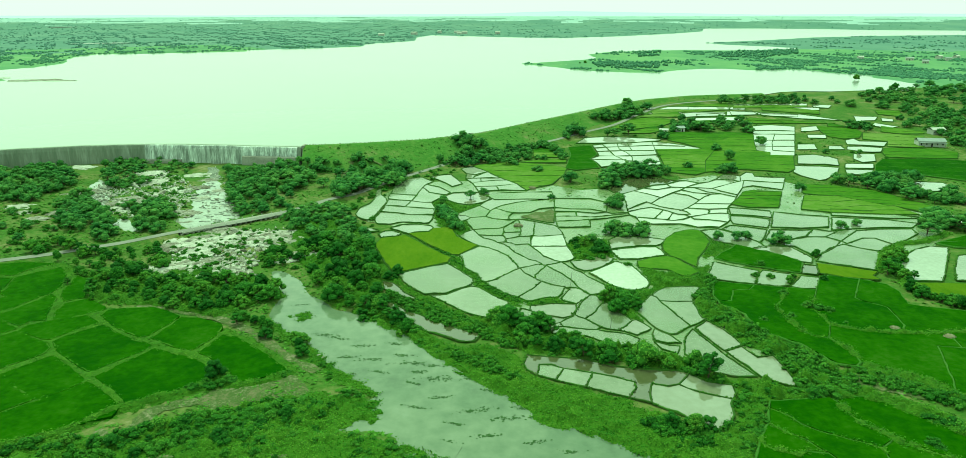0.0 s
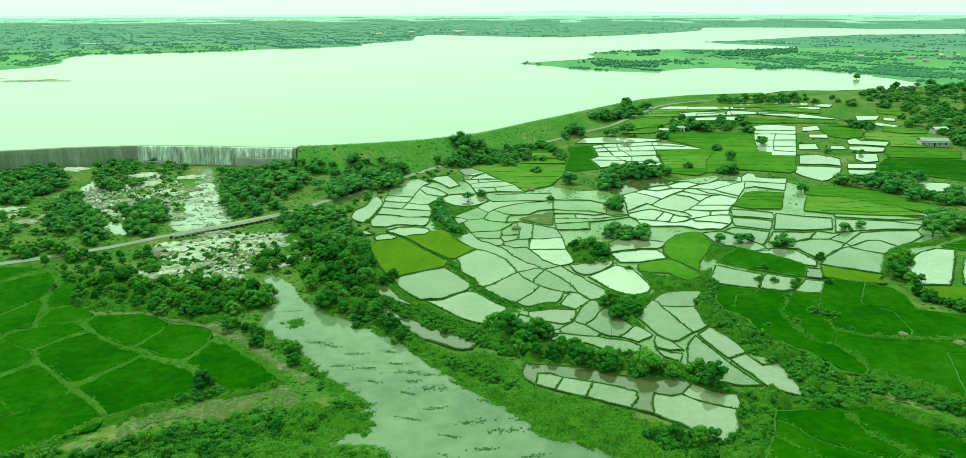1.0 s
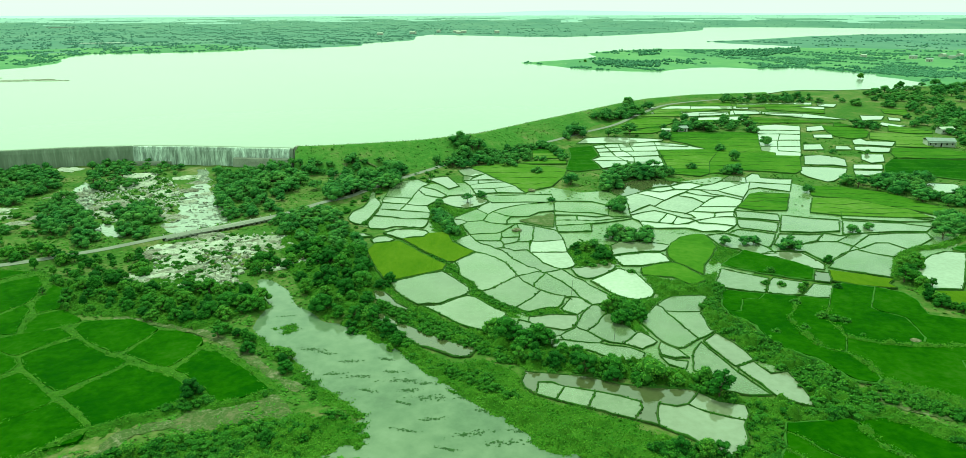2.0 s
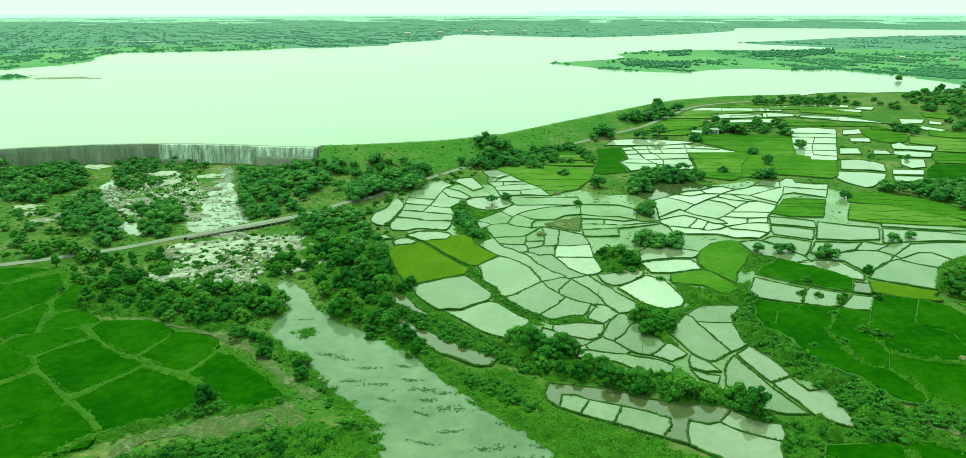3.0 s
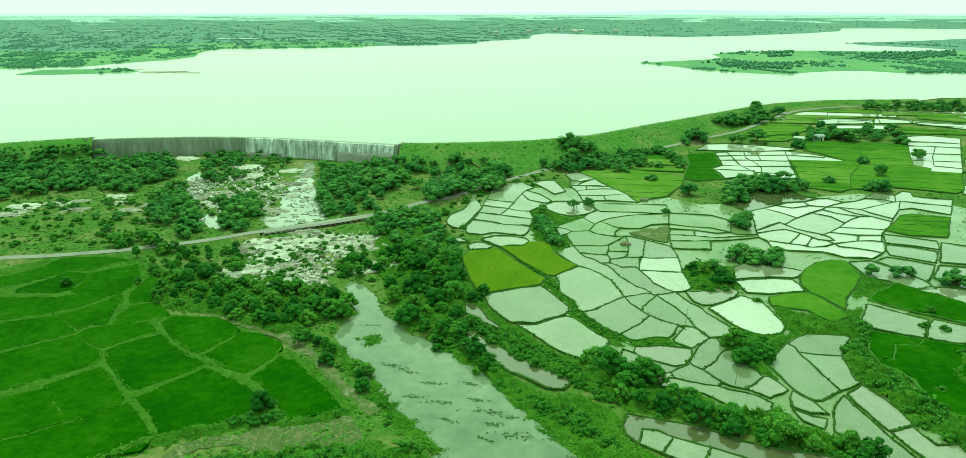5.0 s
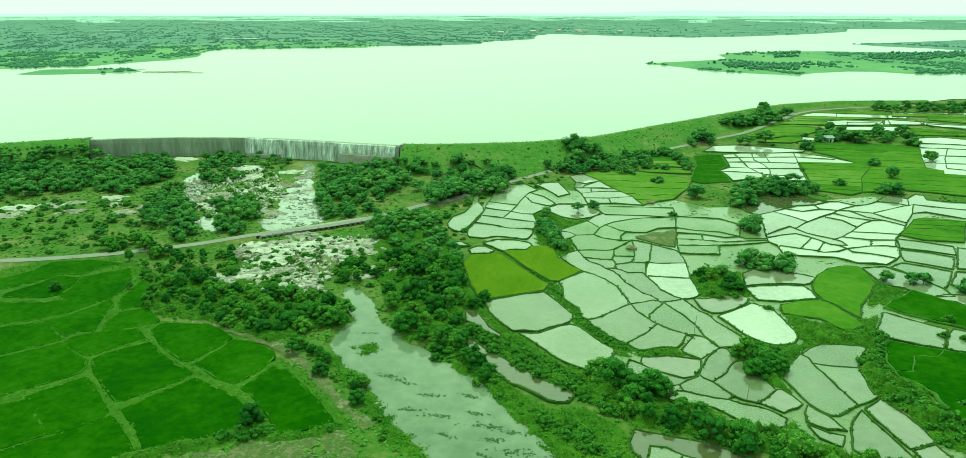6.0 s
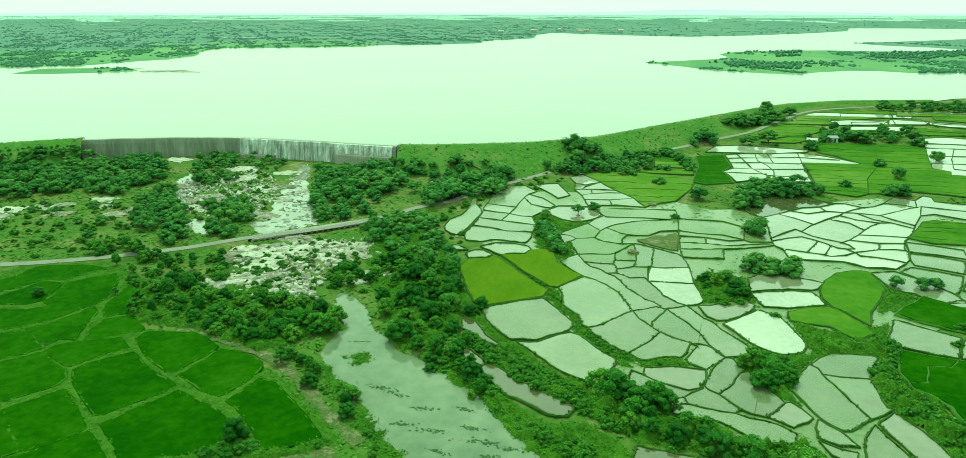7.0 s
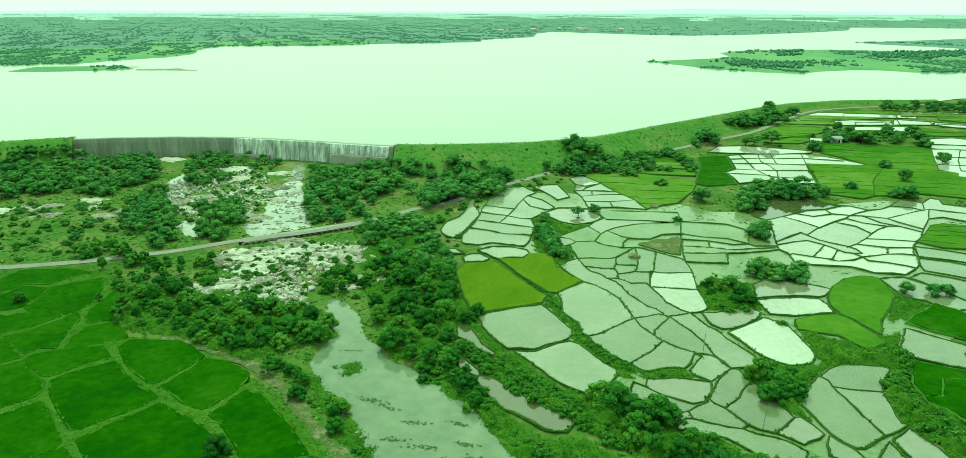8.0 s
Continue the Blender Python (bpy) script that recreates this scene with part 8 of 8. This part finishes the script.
for outline, count in ((boulder_field, 420), (rubble_low, 380), (rubble_high, 200), (stony_bed, 1100), (rapids_bed, 60)):
    for x, y in inside_points(outline, count, rock_rng):
        r = 0.18 + 0.7 * rock_rng.random() ** 2
        poses.append(Matrix.Translation((x, y, (-0.3 if outline is rapids_bed else float(land(x, y))) + 0.1 * r)) @ Euler((rock_rng.random(), rock_rng.random(), rock_rng.random() * 6)).to_matrix().to_4x4() @ Matrix.Diagonal((r, r, r, 1)))
joined("streambed_stones", [pebble], poses, (ROCK,), "loose pale stones strewn over the streambed", "stones")

WET = material("wet_stone", [(0.05, 0.055, 0.04), (0.10, 0.105, 0.08), (0.17, 0.17, 0.14)], 0.35, 0.5, 6, 0.6, coords="World", spread=0.5, bump_scale=0.15)
poses = []
for outline, count in ((rapids_bed, 420), (stony_bed, 260)):
    for x, y in inside_points(outline, count, rock_rng):
        if noise.noise((x * 0.12, y * 0.07, 3)) > rock_rng.uniform(-0.5, 0.3):
            r = 0.25 + 0.9 * rock_rng.random() ** 2
            poses.append(Matrix.Translation((x, y, -0.3 if outline is rapids_bed else float(land(x, y)))) @ Matrix.Rotation(rock_rng.uniform(-0.5, 0.5), 4, "Z") @ Matrix.Diagonal((r * 1.5, r, r * 0.55, 1)))
joined("wet_stones", [pebble], poses, (WET,), "dark wet stones breaking the surface of the rapids", "stones")

# ---- far side of the reservoir ----
def far_clump(rng, wide):
    bm = bmesh.new()
    for i in range(3 if wide else 1):
        m = Matrix.Translation((rng.uniform(-0.9, 0.9) if wide else 0, rng.uniform(-0.3, 0.3), rng.uniform(0.45, 0.6))) @ Matrix.Diagonal((0.55, 0.5, 0.5, 1))
        r = bmesh.ops.create_icosphere(bm, subdivisions=1, radius=1, matrix=m)
        for v in r["verts"]:
            v.co += 0.22 * noise.noise_vector(v.co * 2.3 + Vector((rng.uniform(0, 9), 0, 0)))
    bm.faces.ensure_lookup_table()
    v = np.array([q.co for q in bm.verts])
    for k, q in enumerate(bm.verts):
        q.index = k
    t = np.array([[q.index for q in f.verts] for f in bm.faces])
    bm.free()
    return v, t, np.zeros(len(t), int)


far_rng = random.Random(31)
clumps = [far_clump(far_rng, False) for _ in range(7)] + [far_clump(far_rng, True)]
fx, fy = [], []
for _ in range(110000):
    r = 1 / far_rng.uniform(1 / 4800, 1 / 640)
    a = radians(far_rng.uniform(-48, 42))
    fx.append(r * math.sin(a))
    fy.append(r * math.cos(a))
fx, fy = np.array(fx), np.array(fy)
fz = ground_height(fx, fy)
wooded = 0.45 * ripple(fx, fy, 420) + 0.75 * ripple(fx + 300, fy * 0.6, 130) + 0.55 * ripple(fx, fy * 0.5, 47)
fr = np.hypot(fx, fy)
keep = (fz > LAKE_LEVEL + 0.12) & ((signed(fx, fy, islet) > 4) | (fx + fy > 158)) & ((fy > 690) | (fx > 330)) & (wooded + np.where(fx < -150, 0.25, np.where(fr < 1500, -0.35, -0.1)) + np.where((fx > 330) & (fr < 1300), 0.5, 0) > np.array([far_rng.uniform(0.0, 0.75) for _ in fx]))
poses = []
for x, y, z, r in zip(fx[keep], fy[keep], fz[keep], fr[keep]):
    s = far_rng.uniform(1.7, 3.3)
    w = s * far_rng.uniform(0.8, 1.3) * (1 + r / 4200)
    poses.append(Matrix.Translation((x, y, z - 0.75 * s)) @ Matrix.Rotation(far_rng.uniform(-0.6, 0.6), 4, "Z") @ Matrix.Diagonal((w * 1.15, w, 1.45 * s, 1)))
for count, low, high, outline in ((230, 2.0, 3.4, [(138, 964), (162, 990), (236, 983), (210, 880), (166, 872), (136, 900)]),
                                  (60, 2.2, 3.6, [(243, 1181), (302, 1261), (270, 1127), (233, 1105)]),
                                  (34, 1.6, 3.0, [(149, 1194), (311, 1300), (293, 1225), (149, 1161)]),
                                  (230, 2.2, 3.6, [(389, 1212), (571, 1319), (510, 1177), (416, 1078), (354, 1090)]),
                                  (40, 1.6, 2.8, [(244, 1018), (282, 993), (261, 930), (218, 905)])):
    for x, y in inside_points(outline, count, far_rng):
        z, s = float(ground_height([x], [y])[0]), far_rng.uniform(low, high)
        if z > LAKE_LEVEL + 0.1:
            poses.append(Matrix.Translation((x, y, z - 0.3 * s)) @ Matrix.Rotation(far_rng.uniform(-0.6, 0.6), 4, "Z") @ Matrix.Diagonal((s * 1.25, s * 1.1, 1.45 * s, 1)))
# three belts by distance, each with more haze in its leaf colour
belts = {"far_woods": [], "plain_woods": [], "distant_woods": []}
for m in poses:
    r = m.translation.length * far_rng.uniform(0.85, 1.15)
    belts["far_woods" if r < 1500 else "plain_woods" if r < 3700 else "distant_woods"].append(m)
joined("far_woods", clumps, belts["far_woods"][-9000:], (HAZED_FARLEAF,), "belts of trees on the far shore", "woods")
joined("plain_woods", clumps, belts["plain_woods"][:8500], (HAZED_MIDLEAF,), "scattered woods across the plain beyond the reservoir", "woods")
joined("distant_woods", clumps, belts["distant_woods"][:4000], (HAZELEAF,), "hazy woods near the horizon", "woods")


# ---- weeds on the river ----
weed_rng = random.Random(47)


def float_weed(x, y, size):
    """A ragged raft of water weed, a little proud of the water."""
    bm = bmesh.new()
    drift = weed_rng.uniform(-0.5, 0.3)
    for _ in range(int(34 * size)):
        o, side = size * weed_rng.gauss(0, 0.75), size * weed_rng.gauss(0, 0.22)
        px, py, r = x + 1.3 * o + side * drift, y + drift * o + side, 0.06 + 0.26 * weed_rng.random() ** 2
        ring = [bm.verts.new((px + r * weed_rng.uniform(0.6, 1.4) * math.cos(k), py + r * weed_rng.uniform(0.5, 1.2) * math.sin(k), -0.60 + weed_rng.uniform(0.0, 0.05))) for k in (0, 1.05, 2.1, 3.14, 4.2, 5.25)]
        bm.faces.new(ring)
    return tagged(part("water_weed", bm, WEED), "ragged raft of water weed floating on the river", "water weed", kind="stuff")


for x, y, size in ((-44, 152, 2.2), (-40, 150, 1.6), (-36, 140, 1.5), (-30, 139, 1.6), (-27, 133, 1.2), (-22, 141, 1.4), (-20, 137, 2.0), (-18, 133, 1.6), (-15, 136, 1.4), (-14, 130, 2.6), (-19, 128, 1.2), (-12, 122, 1.5), (-4, 117, 2.4), (2, 114, 2.2), (5, 118, 1.2), (-17, 118, 1.3), (-8, 112, 1.4), (-2, 108, 1.5), (8, 106, 1.3), (14, 103, 1.2), (-33, 146, 1.3), (-52, 163, 1.2), (-55, 171, 1.0), (0, 124, 1.4), (-6, 130, 1.2), (-25, 147, 1.3), (-10, 106, 1.2), (10, 98, 1.5)):
    float_weed(x, y, size)
for x, y, r in ((-43, 141, 0.5), (-41.5, 139.8, 0.55), (-31, 127, 0.3)):
    ob = new("boulder", rock_rng.choice(boulder_shapes))
    ob.matrix_world = Matrix.Translation((x, y, -0.58)) @ Matrix.Diagonal((r, r, r * 0.7, 1))
    tagged(ob, "pale stone standing out of the river", "boulder", "boulders")


# ---- buildings, poles and trees in the water ----
def house(x, y, z, length, width, height, turn, roof_mat, label, verandah=False):
    """A small house: walls, a pitched roof with eaves, near-black panels for the openings of a door and windows."""
    h = tagged(new("house"), label, "house")
    h.matrix_world = Matrix.Translation((x, y, z)) @ Matrix.Rotation(radians(turn), 4, "Z")
    l, w = length / 2, width / 2
    bm = bmesh.new()
    box(bm, -l, l, -w, w, -0.4, height)
    part("wall", bm, WALLPAINT, h)
    bm = bmesh.new()
    rise, eave, thick = width * 0.22, 0.45, 0.12
    for sy in (-1, 1):
        a = [(-l - eave, sy * (w + eave), height - 0.05), (l + eave, sy * (w + eave), height - 0.05), (l + eave, 0, height + rise), (-l - eave, 0, height + rise)]
        v = [bm.verts.new(p) for p in a] + [bm.verts.new((p[0], p[1], p[2] + thick)) for p in a]
        for f in ((0, 1, 2, 3), (4, 5, 6, 7), (0, 1, 5, 4), (1, 2, 6, 5), (2, 3, 7, 6), (3, 0, 4, 7)):
            bm.faces.new([v[k] for k in f])
    bmesh.ops.recalc_face_normals(bm, faces=list(bm.faces))
    part("roof", bm, roof_mat, h)
    bays = max(2, int(length / 2.6))
    for i in range(bays):
        cx = -l + (i + 0.5) * length / bays
        bm = bmesh.new()
        # dark panels on the wall stand for shade within the openings
        if i == bays // 2:
            box(bm, cx - 0.45, cx + 0.45, -w - 0.04, -w + 0.02, 0, 2.0)
            part("door", bm, OPENING_SHADE, h, "dark doorway")
        else:
            box(bm, cx - 0.4, cx + 0.4, -w - 0.04, -w + 0.02, 1.0, 2.0)
            part("window", bm, OPENING_SHADE, h, "dark window")
    if verandah:
        for i in range(5):
            cx = -l + 0.3 + i * (length - 0.6) / 4
            bm = bmesh.new()
            bmesh.ops.create_cone(bm, segments=8, radius1=0.1, radius2=0.1, depth=2.6, matrix=Matrix.Translation((cx, -w - 1.5, 1.2)))
            part("column", bm, WALLPAINT, h)
        bm = bmesh.new()
        box(bm, -l, l, -w - 1.9, -w + 0.1, 2.45, 2.6)
        part("verandah_roof", bm, roof_mat, h)
    return h


house(265, 407, float(land(265, 407)), 15, 6.5, 3.2, -8, ROOF, "long pale house with a grey sheet roof and verandah", True)
house(290, 442, float(land(290, 442)), 9, 5, 3, 10, WALLPAINT, "small whitewashed farmhouse behind trees")
house(124, 449, float(land(124, 449)), 6.5, 4.5, 2.6, 12, ROOF, "small field hut with a bright sheet roof")
house(113, 444, float(land(113, 444)), 5, 3.5, 2.2, -15, WALLPAINT, "low white hut at the edge of the trees")
CARWHITE = material("white_car_paint", [(0.70, 0.71, 0.70), (0.78, 0.78, 0.77)], 0.3, 0.8, 6, 0.0)
CARRED = material("red_car_paint", [(0.36, 0.045, 0.035), (0.42, 0.06, 0.045)], 0.3, 0.8, 6, 0.0)
RUBBER = material("tyre_rubber", [(0.02, 0.02, 0.02), (0.035, 0.035, 0.035)], 0.85, 3, 5, 0.2)
CARGLASS = material("car_window", [(0.03, 0.035, 0.035), (0.04, 0.045, 0.045)], 0.08, 1, 4, 0.0)


def parked_car(x, y, turn, paint):
    """A small hatchback: a rounded body, a cabin with dark windows, four wheels."""
    car = tagged(new("car"), ("white" if paint is CARWHITE else "red") + " hatchback parked on the grass below the dam", "car", "parked cars")
    car.matrix_world = Matrix.Translation((x, y, float(ground_height([x], [y])[0]) + 0.05)) @ Matrix.Rotation(radians(turn), 4, "Z")
    bm = bmesh.new()
    box(bm, -1.9, 1.9, -0.8, 0.8, 0.25, 0.85)
    bmesh.ops.bevel(bm, geom=list(bm.edges), offset=0.14, segments=2, affect="EDGES")
    part("body", bm, paint, car)
    bm = bmesh.new()
    for v in box(bm, -1.7, 0.9, -0.72, 0.72, 0.8, 1.4):
        if v.co.z > 1:
            v.co.x, v.co.y = -0.4 + (v.co.x + 0.4) * 0.78, v.co.y * 0.85
    part("cabin", bm, CARGLASS, car, "dark car windows")
    bm = bmesh.new()
    box(bm, -1.38, 0.55, -0.6, 0.6, 1.38, 1.46)
    bmesh.ops.bevel(bm, geom=list(bm.edges), offset=0.03, segments=1, affect="EDGES")
    part("roof", bm, paint, car)
    for wx in (-1.2, 1.2):
        for wy in (-0.75, 0.75):
            bm = bmesh.new()
            bmesh.ops.create_cone(bm, cap_ends=True, segments=14, radius1=0.3, radius2=0.3, depth=0.2, matrix=Matrix.Translation((wx, wy, 0.28)) @ Matrix.Rotation(radians(90), 4, "X"))
            part("wheel", bm, RUBBER, car, "black tyre")


for x, y, turn, paint in ((-78.1, 334.4, 80, CARWHITE), (-73.4, 334.1, 60, CARRED), (-76.8, 321.7, 100, CARWHITE), (-74.3, 315.6, 20, CARWHITE)):
    parked_car(x, y, turn, paint)
village_rng = random.Random(3)
for i in range(16):
    x, y = village_rng.uniform(540, 760), village_rng.uniform(820, 1080)
    house(x, y, float(ground_height([x], [y])[0]), village_rng.uniform(6, 11), village_rng.uniform(5, 7), village_rng.uniform(2.6, 4), village_rng.uniform(-30, 30), WALLPAINT if i % 3 else ROOF, "pale flat village house among trees by the reservoir")
for i in range(7):
    x, y = village_rng.uniform(-330, 60), village_rng.uniform(2050, 2500)
    house(x, y, float(ground_height([x], [y])[0]), village_rng.uniform(10, 20), village_rng.uniform(7, 10), village_rng.uniform(4, 8), village_rng.uniform(-30, 30), WALLPAINT, "tiny pale house far across the water")

for x, y, h in ((23, 184, 4.6), (30, 154, 4.2), (34, 140, 3.6), (-9, 287, 5)):
    bm = bmesh.new()
    bmesh.ops.create_cone(bm, segments=7, radius1=0.09, radius2=0.05, depth=h, matrix=Matrix.Translation((0, 0, h / 2 - 0.3)))
    pole = tagged(part("pole", bm, CONCRETE), "thin weathered pole standing in a flooded plot", "pole", "poles")
    pole.matrix_world = Matrix.Translation((x, y, 0.3)) @ Matrix.Rotation(0.05, 4, "Y")

for x, y, h in ((382, 730, 7), (371, 638, 7.5), (130, 974, 5), (122, 968, 3)):
    m = Matrix.Translation((x, y, LAKE_LEVEL - 0.6)) @ Matrix.Diagonal((h, h, h, 1))
    t = build_tree("round", plant_rng)
    t.matrix_basis = m
    tagged(t, "drowned round tree standing in the reservoir", "tree", "trees in the water")
for x, y, r in ((-539, 758, 3), (-503, 730, 4), (-480, 730, 5), (-472, 743, 3), (-499, 723, 4), (-491, 733, 5), (-477, 735, 5), (-462, 730, 4), (-450, 729, 3), (95, 940, 3)):
    ob = new("bedrock_slab", rock_rng.choice(slab_shapes))
    ob.matrix_world = Matrix.Translation((x, y, LAKE_LEVEL)) @ Matrix.Diagonal((r * 2.2, r * 1.3, r * 0.8, 1))
    tagged(ob, "low dark rocks breaking the reservoir's surface", "rock slab", "rocks in the water")
for pts in ([(-935, 1540), (-900, 1560), (-845, 1575), (-800, 1590), (-850, 1610), (-920, 1590)], [(-1700, 2120), (-1600, 2130), (-1620, 2170), (-1690, 2165)], [(-1790, 2850), (-1680, 2860), (-1690, 2920), (-1780, 2910)]):
    z = float(ground_height([p[0] for p in pts], [p[1] for p in pts]).max()) + 0.3
    tagged(sheet("pond_water", pts, z, LAKE, 30, 8), "pale pond in distant farmland", "pond", kind="structure")

# heaps of straw on the bunds
STRAW = material("dry_straw", [(0.13, 0.115, 0.065), (0.20, 0.18, 0.115), (0.28, 0.26, 0.19)], 0.95, 1.2, 6, 0.8, bump_scale=0.15)
straw_rng = random.Random(8)
for x, y, r in ((103.8, 154.6, 1.5), (114.9, 149.7, 1.7), (18.2, 302.8, 1.9), (9.4, 243.7, 2)):
    bm = bmesh.new()
    bmesh.ops.create_icosphere(bm, subdivisions=3, radius=1)
    for v in bm.verts:
        v.co *= 1 + 0.3 * noise.noise(v.co * 1.6 + Vector((x, y, 0))) + 0.12 * noise.noise(v.co * 5 + Vector((x, y, 0)))
        v.co.z = max(v.co.z, -0.1) * 0.55
    for _ in range(260):
        d = Vector((straw_rng.gauss(0, 1), straw_rng.gauss(0, 1), abs(straw_rng.gauss(0, 0.6)))).normalized()
        p = Vector((d.x, d.y, d.z * 0.55)) * straw_rng.uniform(0.9, 1.1)
        t = Vector((straw_rng.uniform(-1, 1), straw_rng.uniform(-1, 1), straw_rng.uniform(-0.5, 0.3))).normalized() * 0.16
        u = d.cross(t) * 0.2
        bm.faces.new([bm.verts.new(q) for q in (p - t - u, p + t - u, p + t + u, p - t + u)])
    heap = tagged(part("straw_heap", bm, STRAW), "low heap of pale dry straw on a field bund", "straw heap", "straw heaps")
    heap.matrix_world = Matrix.Translation((x, y, 0.45)) @ Matrix.Diagonal((r * 0.85, r * 0.65, r * 0.8, 1))

# low scrub all over the dam's outer face
dam_rng = random.Random(19)
tuft_shapes = [far_clump(dam_rng, False) for _ in range(5)]
poses = []
for line, count in ((dam_line, 3000), (left_dam_line, 800)):
    fine = wander(line, 1.0, 0, False)
    for _ in range(count):
        i = dam_rng.randrange(1, len(fine) - 1)
        (ax, ay), (bx, by) = fine[i - 1], fine[i + 1]
        ln = math.hypot(bx - ax, by - ay)
        o = dam_rng.uniform(0.5, 23)
        x, y = fine[i][0] + (by - ay) / ln * o, fine[i][1] - (bx - ax) / ln * o
        z = max(float(np.interp(o, [p[0] for p in bank_profile], [p[1] for p in bank_profile])), float(land(x, y)) - 0.3)
        r = 0.15 + 0.5 * dam_rng.random() ** 3
        poses.append(Matrix.Translation((x, y, z - 0.2 * r)) @ Matrix.Rotation(dam_rng.uniform(0, 6.28), 4, "Z") @ Matrix.Diagonal((r * 1.5, r * 1.5, r, 1)))
joined("dam_scrub", tuft_shapes, poses, (DAMGRASS,), "small bushes and weeds dotted over the dam's slope", "scrub")

# ---- grass tufts on the open ground ----
tuft_rng = np.random.default_rng(77)
count = 90000
ty = 85 + 345 * tuft_rng.random(count) ** 1.1
tx = (tuft_rng.random(count) - 0.5) * 2 * (0.78 * ty + 20) - 20
blocked = np.zeros(count, bool)
for corners in plots_built:
    cx, cy = np.mean(corners, 0)
    near = (np.abs(tx - cx) < 60) & (np.abs(ty - cy) < 60)
    if near.any():
        idx = np.argwhere(near)[:, 0]
        blocked[idx] |= signed(tx[idx], ty[idx], list(corners)) < 0.6
for outline in (river_outline, rapids, side_pool, low_pool, boulder_field):
    blocked |= signed(tx, ty, outline) < 0.5
road_gap = signed(tx, ty, ROAD_LINE + ROAD_LINE[-2:0:-1])
blocked |= np.abs(road_gap) < 3
blocked |= signed(tx, ty, lake_outline) < 30
patch = ripple(tx, ty, 23) + 0.7 * ripple(tx + 40, ty, 9)
blocked |= patch < tuft_rng.uniform(-1.2, 1.0, count)
tx, ty = tx[~blocked], ty[~blocked]
clear = np.array([field_distance(tx[i:i + 1], ty[i:i + 1])[0] > 3 for i in range(len(tx))])
tx, ty = tx[clear][:20000], ty[clear][:20000]
tz = ground_height(tx, ty)
n = len(tx)
verts, tris = [], []
for k in range(3):
    a = tuft_rng.uniform(0, 6.28, n)
    size = tuft_rng.uniform(0.25, 0.6, n)
    lean = tuft_rng.uniform(-0.6, 0.6, (n, 2))
    ca, sa = np.cos(a) * size * 0.7, np.sin(a) * size * 0.7
    quad = np.stack([np.stack([tx - ca, ty - sa, tz - 0.05], 1), np.stack([tx + ca, ty + sa, tz - 0.05], 1), np.stack([tx + ca * 1.2 + lean[:, 0], ty + sa * 1.2 + lean[:, 1], tz + size * 0.4], 1), np.stack([tx - ca * 1.1 + lean[:, 0], ty - sa * 1.1 + lean[:, 1], tz + size * 0.3], 1)], 1)
    verts.append(quad.reshape(-1, 3))
    b = k * 4 * n + 4 * np.arange(n)[:, None]
    tris += [b + [0, 1, 2], b + [0, 2, 3]]
joined("grass_tufts", [(np.concatenate(verts), np.concatenate(tris), np.zeros(6 * n, int))], [Matrix()], (TUFT,), "rank grass and weeds over the open ground", "grass")

# ---- grass along the bunds ----
edge_rng = np.random.default_rng(5)
spots = []
for line, wide, rice in bund_lines:
    for (ax, ay), (bx, by) in zip(line, line[1:]):
        k = max(1, int(math.hypot(bx - ax, by - ay) * (3.2 if math.hypot(ax, ay) < 240 else 1.6)))
        for t, o in zip(edge_rng.random(k), edge_rng.normal(0, 0.45 * wide, k)):
            if noise.noise((ax * 0.11, ay * 0.11, 2)) > edge_rng.uniform(-0.5, 0.6):
                ln = math.hypot(bx - ax, by - ay) or 1
                spots.append((ax + (bx - ax) * t - (by - ay) / ln * o, ay + (by - ay) * t + (bx - ax) / ln * o))
ex, ey = np.array(spots).T
ez = land(ex, ey) + 0.42
n = len(ex)
verts, tris = [], []
for k in range(2):
    a = edge_rng.uniform(0, 6.28, n)
    size = edge_rng.uniform(0.07, 0.26, n)
    lean = edge_rng.uniform(-0.25, 0.25, (n, 2))
    ca, sa = np.cos(a) * size, np.sin(a) * size
    quad = np.stack([np.stack([ex - ca, ey - sa, ez - 0.12], 1), np.stack([ex + ca, ey + sa, ez - 0.12], 1), np.stack([ex + ca * 0.6 + lean[:, 0], ey + sa * 0.6 + lean[:, 1], ez + size * 0.9], 1), np.stack([ex - ca * 0.8 + lean[:, 0], ey - sa * 0.8 + lean[:, 1], ez + size * 0.6], 1)], 1)
    verts.append(quad.reshape(-1, 3))
    b = k * 4 * n + 4 * np.arange(n)[:, None]
    tris += [b + [0, 1, 2], b + [0, 2, 3]]
joined("bund_grass", [(np.concatenate(verts), np.concatenate(tris), np.zeros(4 * n, int))], [Matrix()], (BANKLEAF,), "tufts of grass and weeds along the paddy bunds", "grass")
